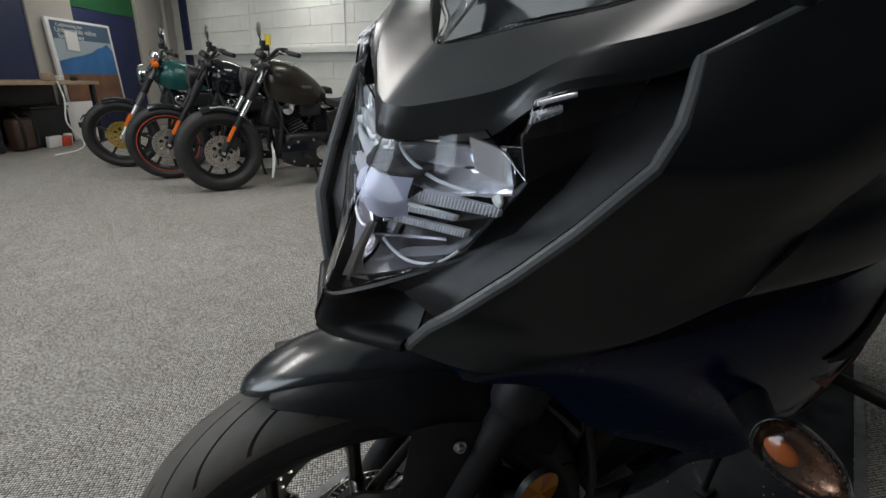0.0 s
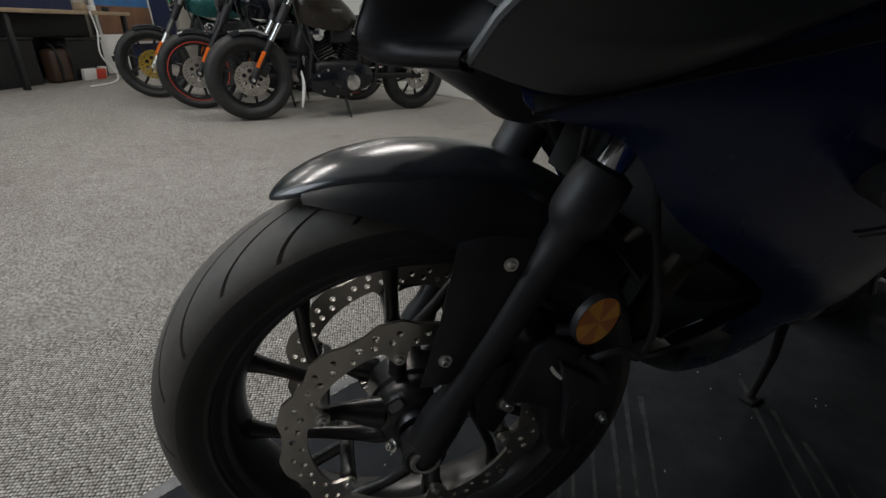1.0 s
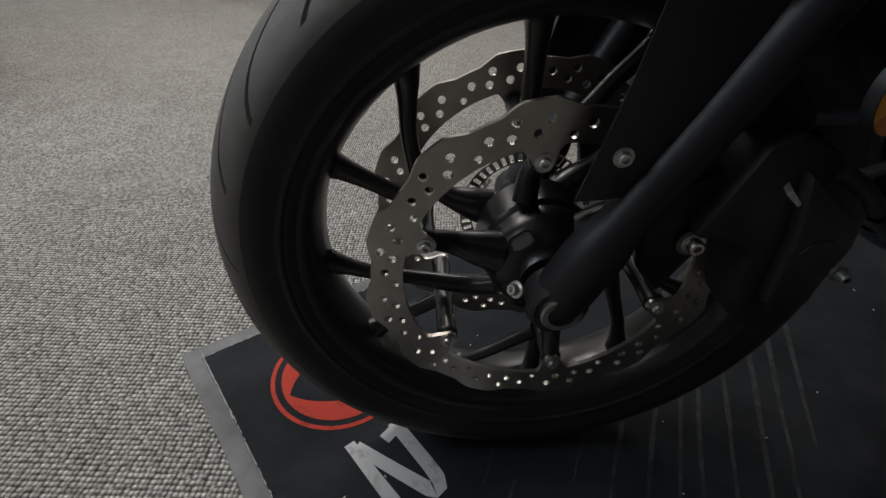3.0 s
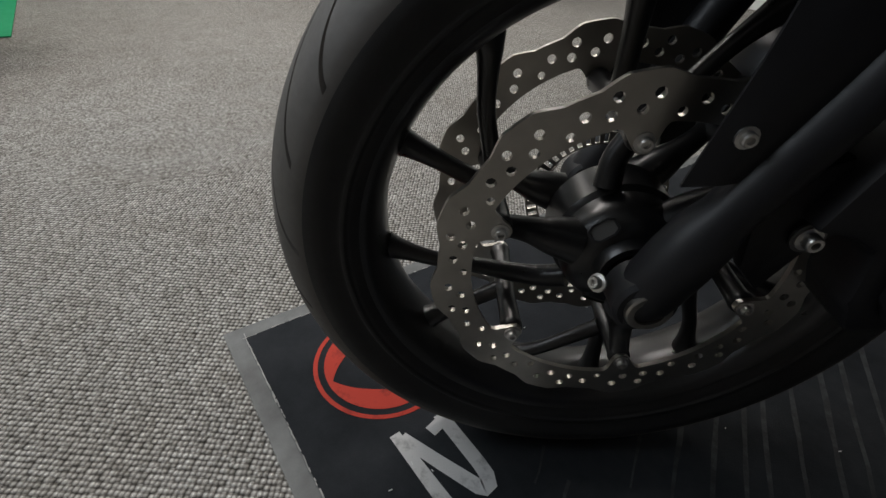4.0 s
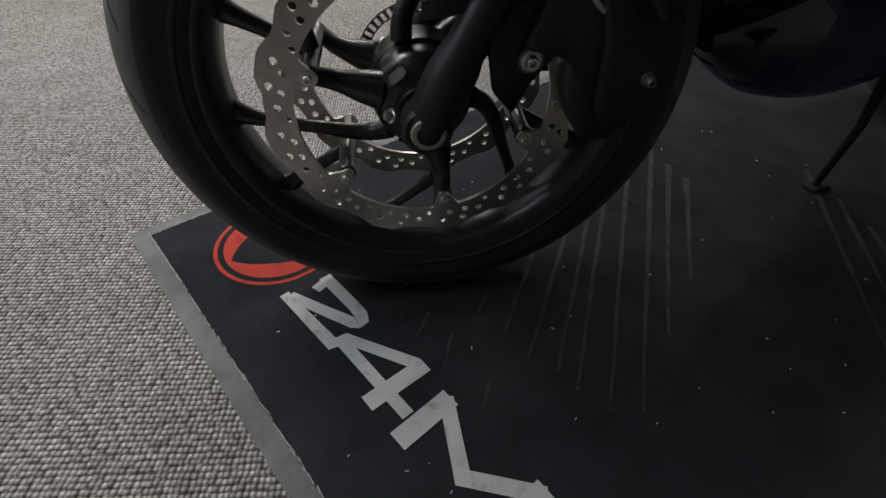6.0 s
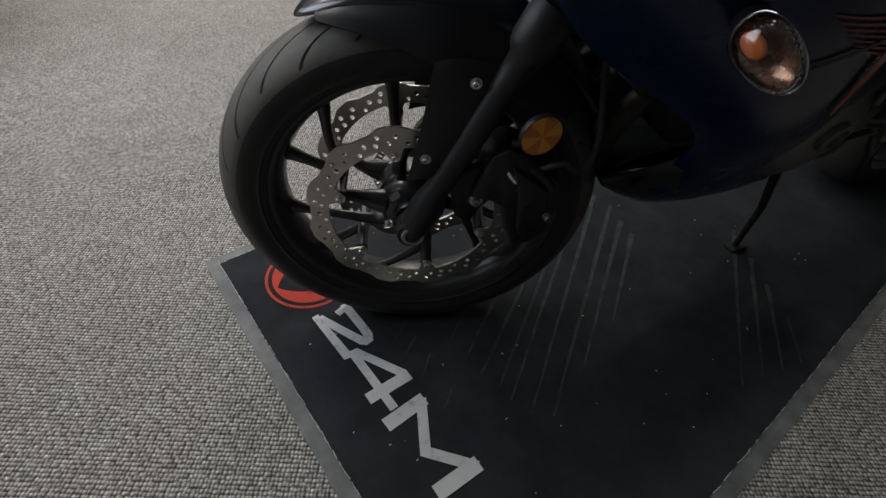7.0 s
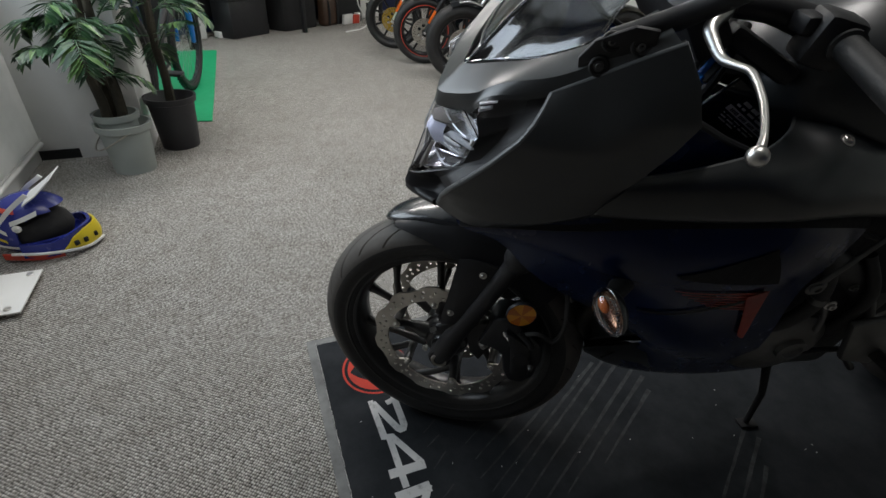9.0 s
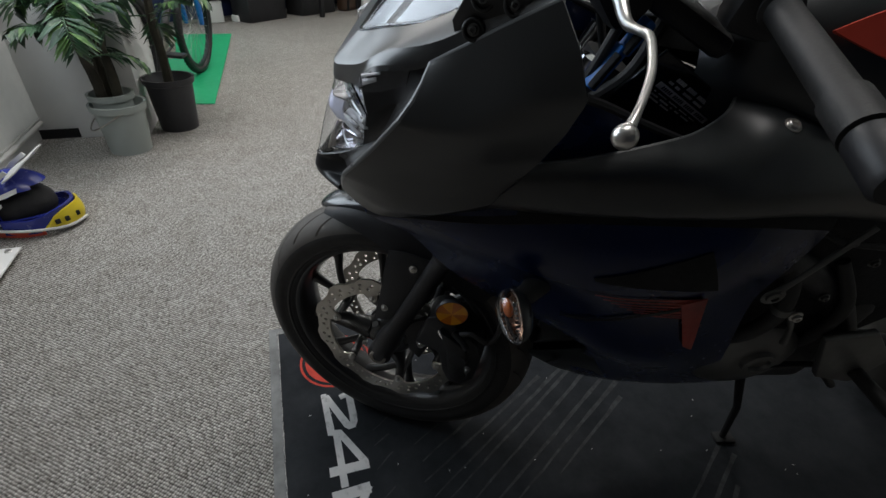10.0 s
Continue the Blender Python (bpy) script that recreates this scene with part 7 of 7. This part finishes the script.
    hl = part("headlamp", revolve([(-0.06, 0.085), (-0.05, 0.092), (0.0, 0.088), (0.05, 0.06), (0.07, 0.0)], 32, lampm), CHROME if lens else PLASTIC, t, "round headlamp")
    part("headlamp_glass", revolve([(-0.075, 0), (-0.072, 0.05), (-0.060, 0.084)], 32, lampm), ALLOY, hl)
    for s in ((-1, 1) if lens else (1,)):
        part("mirror_stem", tube([(top[0] + 0.08, 0.25 * s, 1.10), (top[0] + 0.06, 0.32 * s, 1.20)], 0.006, 8), PLASTIC, t, m=SF)
        mm = SF @ Matrix.Translation((top[0] + 0.07, 0.33 * s, 1.23))
        part("mirror", revolve([(-0.012, 0.0), (-0.012, 0.055), (0.0, 0.060), (0.014, 0.04), (0.02, 0)], 24, mm @ pose(0, 0, 0, 0, 0, 80)), CHROME if lens else ALLOY, t, "round mirror")
    # mudguards
    for x, a0, a1, front in ((0.0, 112, 62, True), (base, 120, 20, False)):
        rows = []
        for k in range(9):
            a = radians(a0 + (a1 - a0) * k / 8)
            rows.append([(x + (R + 0.02 - q) * math.cos(a), y, R + (R + 0.02 - q) * math.sin(a)) for y, q in ((-w - 0.012, 0.03), (-w * 0.7, 0.004), (0, 0), (w * 0.7, 0.004), (w + 0.012, 0.03))])
        part("mudguard", sheet(rows, 3, 0.003), GLOSSY if front else body, t, "dark mudguard", SF if front else None)
    if fat > 0.12:
        part("mudguard_trim", tube([(-0.06, -w - 0.012, R * 2.03), (0.04, -w - 0.018, R * 2.06), (0.14, -w - 0.022, R * 1.98)], 0.008, 8, 4), CHROME, t, "bright mudguard strut", SF)
    # tank
    rows = []
    for x, tw, zt, zb in tank_shape:
        rows.append([(x, -tw * 0.8, zb), (x, -tw, zb + 0.45 * (zt - zb)), (x, -tw * 0.72, zb + 0.86 * (zt - zb)), (x, 0, zt), (x, tw * 0.72, zb + 0.86 * (zt - zb)), (x, tw, zb + 0.45 * (zt - zb)), (x, tw * 0.8, zb)])
    tk = part("fuel_tank", sheet(rows, 5, 0.004), body, t, "rounded fuel tank")
    mid = tank_shape[len(tank_shape) // 2]
    part("tank_badge", box(0.15, 0.004, 0.022, 0.002, Matrix.Translation((mid[0] - 0.02, -mid[1] - 0.001, mid[3] + 0.5 * (mid[2] - mid[3])))), WHITE if lens or rim_line else GREYCAST, tk, "tank lettering made a plain bar")
    part("filler_cap", revolve([(0, 0), (0, 0.035), (0.012, 0.03), (0.014, 0)], 20, Matrix.Translation((mid[0], 0, mid[2] - 0.004)) @ pose(0, 0, 0, 90, 0, 0)), CHROME, tk)
    part("seat", sheet([[(x, -sw, z - 0.05), (x, -sw * 0.8, z), (x, 0, z + 0.008), (x, sw * 0.8, z), (x, sw, z - 0.05)] for x, sw, z in ((0.86, 0.10, 0.74), (1.0, 0.15, 0.71), (1.15, 0.15, 0.73), (1.32, 0.12, 0.80), (1.52, 0.09, 0.80))], 4, 0.02), DARK, t, "black seat")
    part("rear_light", revolve([(-0.02, 0), (-0.02, 0.035), (0.02, 0.03), (0.02, 0)], 16, Matrix.Translation((1.72, 0, 0.72)) @ pose(0, 0, 0, 0, 0, 90)), RED, t)
    # engine: crankcase, two finned cylinders with bright covers, round side covers, pipes
    eng = part("crankcase", box(0.46, 0.26, 0.24, 0.05, Matrix.Translation((0.70, 0, 0.34)), seg=3), CASTING, t, "black crankcase")
    for x, a in ((0.60, -24), (0.80, 24)):
        cyl = part("cylinder", box(0.10, 0.12, 0.19, 0.01, Matrix.Translation((x, 0, 0.46)) @ pose(0, 0, 0, 0, a, 0) @ Matrix.Translation((0, 0, 0.08))), CASTING, t, "black finned cylinder")
        for k in range(7):
            part("fin", box(0.15, 0.17, 0.011, 0.003, Matrix.Translation((x, 0, 0.48)) @ pose(0, 0, 0, 0, a, 0) @ Matrix.Translation((0, 0, 0.025 * k)), None, 1), CASTING, cyl)
        part("rocker_cover", box(0.17, 0.15, 0.065, 0.022, Matrix.Translation((x, 0, 0.48)) @ pose(0, 0, 0, 0, a, 0) @ Matrix.Translation((0, 0, 0.20)), seg=3), CHROME, eng, "bright rocker cover")
    part("primary_cover", revolve([(0, 0.15), (-0.03, 0.145), (-0.045, 0.12), (-0.05, 0)], 32, Matrix.Translation((0.64, -0.13, 0.30)) @ Matrix.Diagonal((1.5, 1, 0.8, 1))), GLOSSY, eng, "long gloss black primary cover")
    part("derby_cover", revolve([(0, 0.062), (-0.012, 0.06), (-0.016, 0.045), (-0.018, 0)], 28, Matrix.Translation((0.78, -0.178, 0.30))), ALLOY, eng, "round bright inspection cover")
    part("air_cleaner", revolve([(0, 0.09), (0.05, 0.09), (0.06, 0.07), (0.06, 0)], 28, Matrix.Translation((0.70, 0.12, 0.56))), GLOSSY, eng)
    for k in (0, 1):
        part("exhaust", tube([(0.56 + 0.2 * k, 0.10, 0.62), (0.50 + 0.25 * k, 0.19, 0.50), (0.62 + 0.2 * k, 0.20, 0.26), (1.0, 0.20, 0.22 + 0.08 * k), (1.65, 0.21, 0.26 + 0.09 * k)], [0.022, 0.022, 0.024, 0.034, 0.038], 14, 5), CHROME, t, "bright exhaust pipe")
    for s in (-1, 1):
        part("frame_rail", tube([(top[0] + 0.03, 0.03 * s, 0.86), (0.46, 0.10 * s, 0.60), (0.46, 0.12 * s, 0.24), (0.95, 0.13 * s, 0.20), (1.05, 0.12 * s, 0.55)], 0.018, 10, 4), CASTING, t)
        part("swingarm", tube([(1.0, 0.13 * s, 0.34), (base, 0.11 * s, R)], 0.022, 10), CASTING, t)
        part("shock", tube([(1.18, 0.15 * s, 0.66), (base - 0.06, 0.15 * s, R + 0.04)], 0.03, 14), CHROME, t)
        part("footpeg", tube([(0.62, 0.16 * s, 0.28), (0.62, 0.29 * s, 0.28)], 0.015, 10), GRIPRUB, t)
    for s in (-1, 1):
        part("bar_riser", tube([(top[0] + 0.01, 0.05 * s, 0.96), (top[0] + 0.03, 0.05 * s, 1.04)], 0.018, 10), CASTING, t, m=SF)
        part("switch_block", box(0.06, 0.07, 0.05, 0.012, SF @ Matrix.Translation((top[0] + 0.09, 0.235 * s, 1.095))), PLASTIC, t)
        part("side_cover", box(0.22, 0.02, 0.20, 0.009, Matrix.Translation((0.98, 0.135 * s, 0.56)) @ pose(0, 0, 0, 0, -14, 0), seg=3), body, t, "painted side cover")
        part("fork_shroud", tube([(rake * 0.40, (w + 0.035) * s, R + 0.40), (rake * 0.52, (w + 0.035) * s, R + 0.53)], 0.033, 14), PLASTIC, t, m=SF)
    part("fluid_reservoir", revolve([(-0.02, 0), (-0.02, 0.024), (0.02, 0.024), (0.024, 0.02), (0.024, 0)], 16, SF @ Matrix.Translation((top[0] + 0.06, 0.20, 1.13)) @ pose(0, 0, 0, -90, 0, 0)), PLASTIC, t)
    part("speedometer", revolve([(-0.03, 0.03), (-0.02, 0.045), (0.02, 0.045), (0.024, 0.04), (0.024, 0)], 24, SF @ Matrix.Translation((top[0] - 0.01, 0, 1.05)) @ pose(0, 0, 0, -60, 0, 90)), CHROME if lens else PLASTIC, t)
    part("frame_cover", box(0.16, 0.15, 0.26, 0.03, Matrix.Translation((0.44, 0, 0.62)) @ pose(0, 0, 0, 0, 18, 0), seg=3), CASTING, eng)
    part("intake_cover", box(0.20, 0.20, 0.15, 0.03, Matrix.Translation((0.72, 0, 0.66)), seg=3), PLASTIC, eng)
    part("oil_tank", box(0.22, 0.22, 0.24, 0.04, Matrix.Translation((0.97, 0, 0.52)), seg=3), GLOSSY, eng)
    part("gearbox_cover", revolve([(0, 0.10), (-0.02, 0.098), (-0.03, 0.08), (-0.034, 0)], 28, Matrix.Translation((0.88, -0.13, 0.34))), GLOSSY, eng)
    for bx, bz in ((0.48, 0.36), (0.52, 0.24), (0.64, 0.19), (0.76, 0.20), (0.56, 0.40), (0.70, 0.41)):
        part("cover_bolt", revolve([(0, 0), (0, 0.011), (-0.008, 0.010), (-0.009, 0)], 10, Matrix.Translation((bx, -0.168, bz))), ALLOY, eng)
    part("horn", revolve([(-0.03, 0.02), (-0.02, 0.045), (0.02, 0.05), (0.025, 0)], 20, Matrix.Translation((0.50, -0.12, 0.66))), CHROME, t, "bright horn cover")
    for a0, z0 in ((0.10, 0.92), (-0.10, 0.90)):
        part("brake_hose", tube([(top[0] + 0.05, a0, 1.05), (top[0] - 0.08, a0, z0), (0.22, a0 * 0.9, 0.70), (0.10, a0 * 0.8, 0.48)], 0.006, 8, 5), RUBBER, t, m=SF)
    part("caliper", box(0.07, 0.05, 0.10, 0.012, SF @ Matrix.Translation((0.09, -w - 0.02, R + 0.07)) @ pose(0, 0, 0, 0, 30, 0)), CASTING, t, "black brake caliper")
    part("side_stand", tube([(0.72, -0.13, 0.20), (0.74, -0.22, 0.02)], [0.014, 0.010], 10), CASTING, t)
    part("clutch_cable", tube([(top[0] + 0.06, -0.2, 1.08), (top[0] - 0.05, -0.14, 0.95), (0.36, -0.14, 0.7), (0.50, -0.15, 0.45)], 0.006, 8, 5), RUBBER, t)
    return t


DKBROWN = plain("dark_bronze_paint", (0.026, 0.022, 0.017), 0.24, 0.3, vary=0.15, grain=40, bump=0.02)
TEAL = plain("teal_paint", (0.02, 0.10, 0.095), 0.25, 0.2, vary=0.15, grain=30, bump=0.02)
PEANUT = [(0.33, 0.05, 0.93, 0.80), (0.38, 0.12, 1.00, 0.74), (0.50, 0.165, 1.02, 0.70), (0.64, 0.16, 0.98, 0.69), (0.78, 0.12, 0.89, 0.69), (0.88, 0.05, 0.80, 0.70)]
LONGER = [(0.34, 0.06, 0.93, 0.80), (0.42, 0.14, 1.01, 0.76), (0.56, 0.17, 1.01, 0.75), (0.72, 0.15, 0.94, 0.75), (0.86, 0.08, 0.83, 0.76), (0.92, 0.05, 0.79, 0.75)]
bob = parked(pose(-3.74, 1.93, 0, 0, 0, 80) @ pose(0, 0, 0, 5, 0, 0), 0.325, 0.135, DKBROWN, PEANUT, STEEL, CHROME, "low black and bronze cruiser motorcycle with fat tyres", steer=radians(-6))
part("tag_strap", tube([(0.34, -0.16, 0.40), (0.35, -0.17, 0.30), (0.34, -0.175, 0.20), (0.33, -0.17, 0.12)], [0.005, 0.013, 0.013, 0.008], 8, 4), WHITE, bob, "white tie-down strap hanging down")
parked(pose(-4.48, 1.84, 0, 0, 0, 80) @ pose(0, 0, 0, 5, 0, 0), 0.315, 0.115, GLOSSY, LONGER, STEEL, PLASTIC, "black roadster motorcycle with red rim stripes", RED, steer=radians(-8))
parked(pose(-5.30, 1.76, 0, 0, 0, 80) @ pose(0, 0, 0, 5, 0, 0), 0.320, 0.105, TEAL, LONGER, GOLD, GREYCAST, "teal and chrome classic motorcycle with a gold hub", None, True, True, steer=radians(-10), slider_mat=ALLOY)
tag = thing("price_tag", pose(-4.5, 2.9, 0, 0, 0, 20), "yellow tag on a thin stick between the parked motorcycles", "tag")
part("stick", tube([(0, 0, 0), (0, 0, 1.18)], 0.007, 8), PLASTIC, tag)
part("card", box(0.06, 0.006, 0.10, 0.01, Matrix.Translation((0, 0, 1.22))), YELLOW, tag)
for lx, ly, _, _ in LAMPS:
    fit = thing("ceiling_light", pose(lx, ly, 2.62, 0, 0, 0), "white fluorescent batten fitting on the ceiling", "ceiling light", "ceiling lights")
    part("batten", box(0.10, 1.25, 0.04, 0.006, Matrix.Translation((0, 0, -0.021))), WHITE, fit)
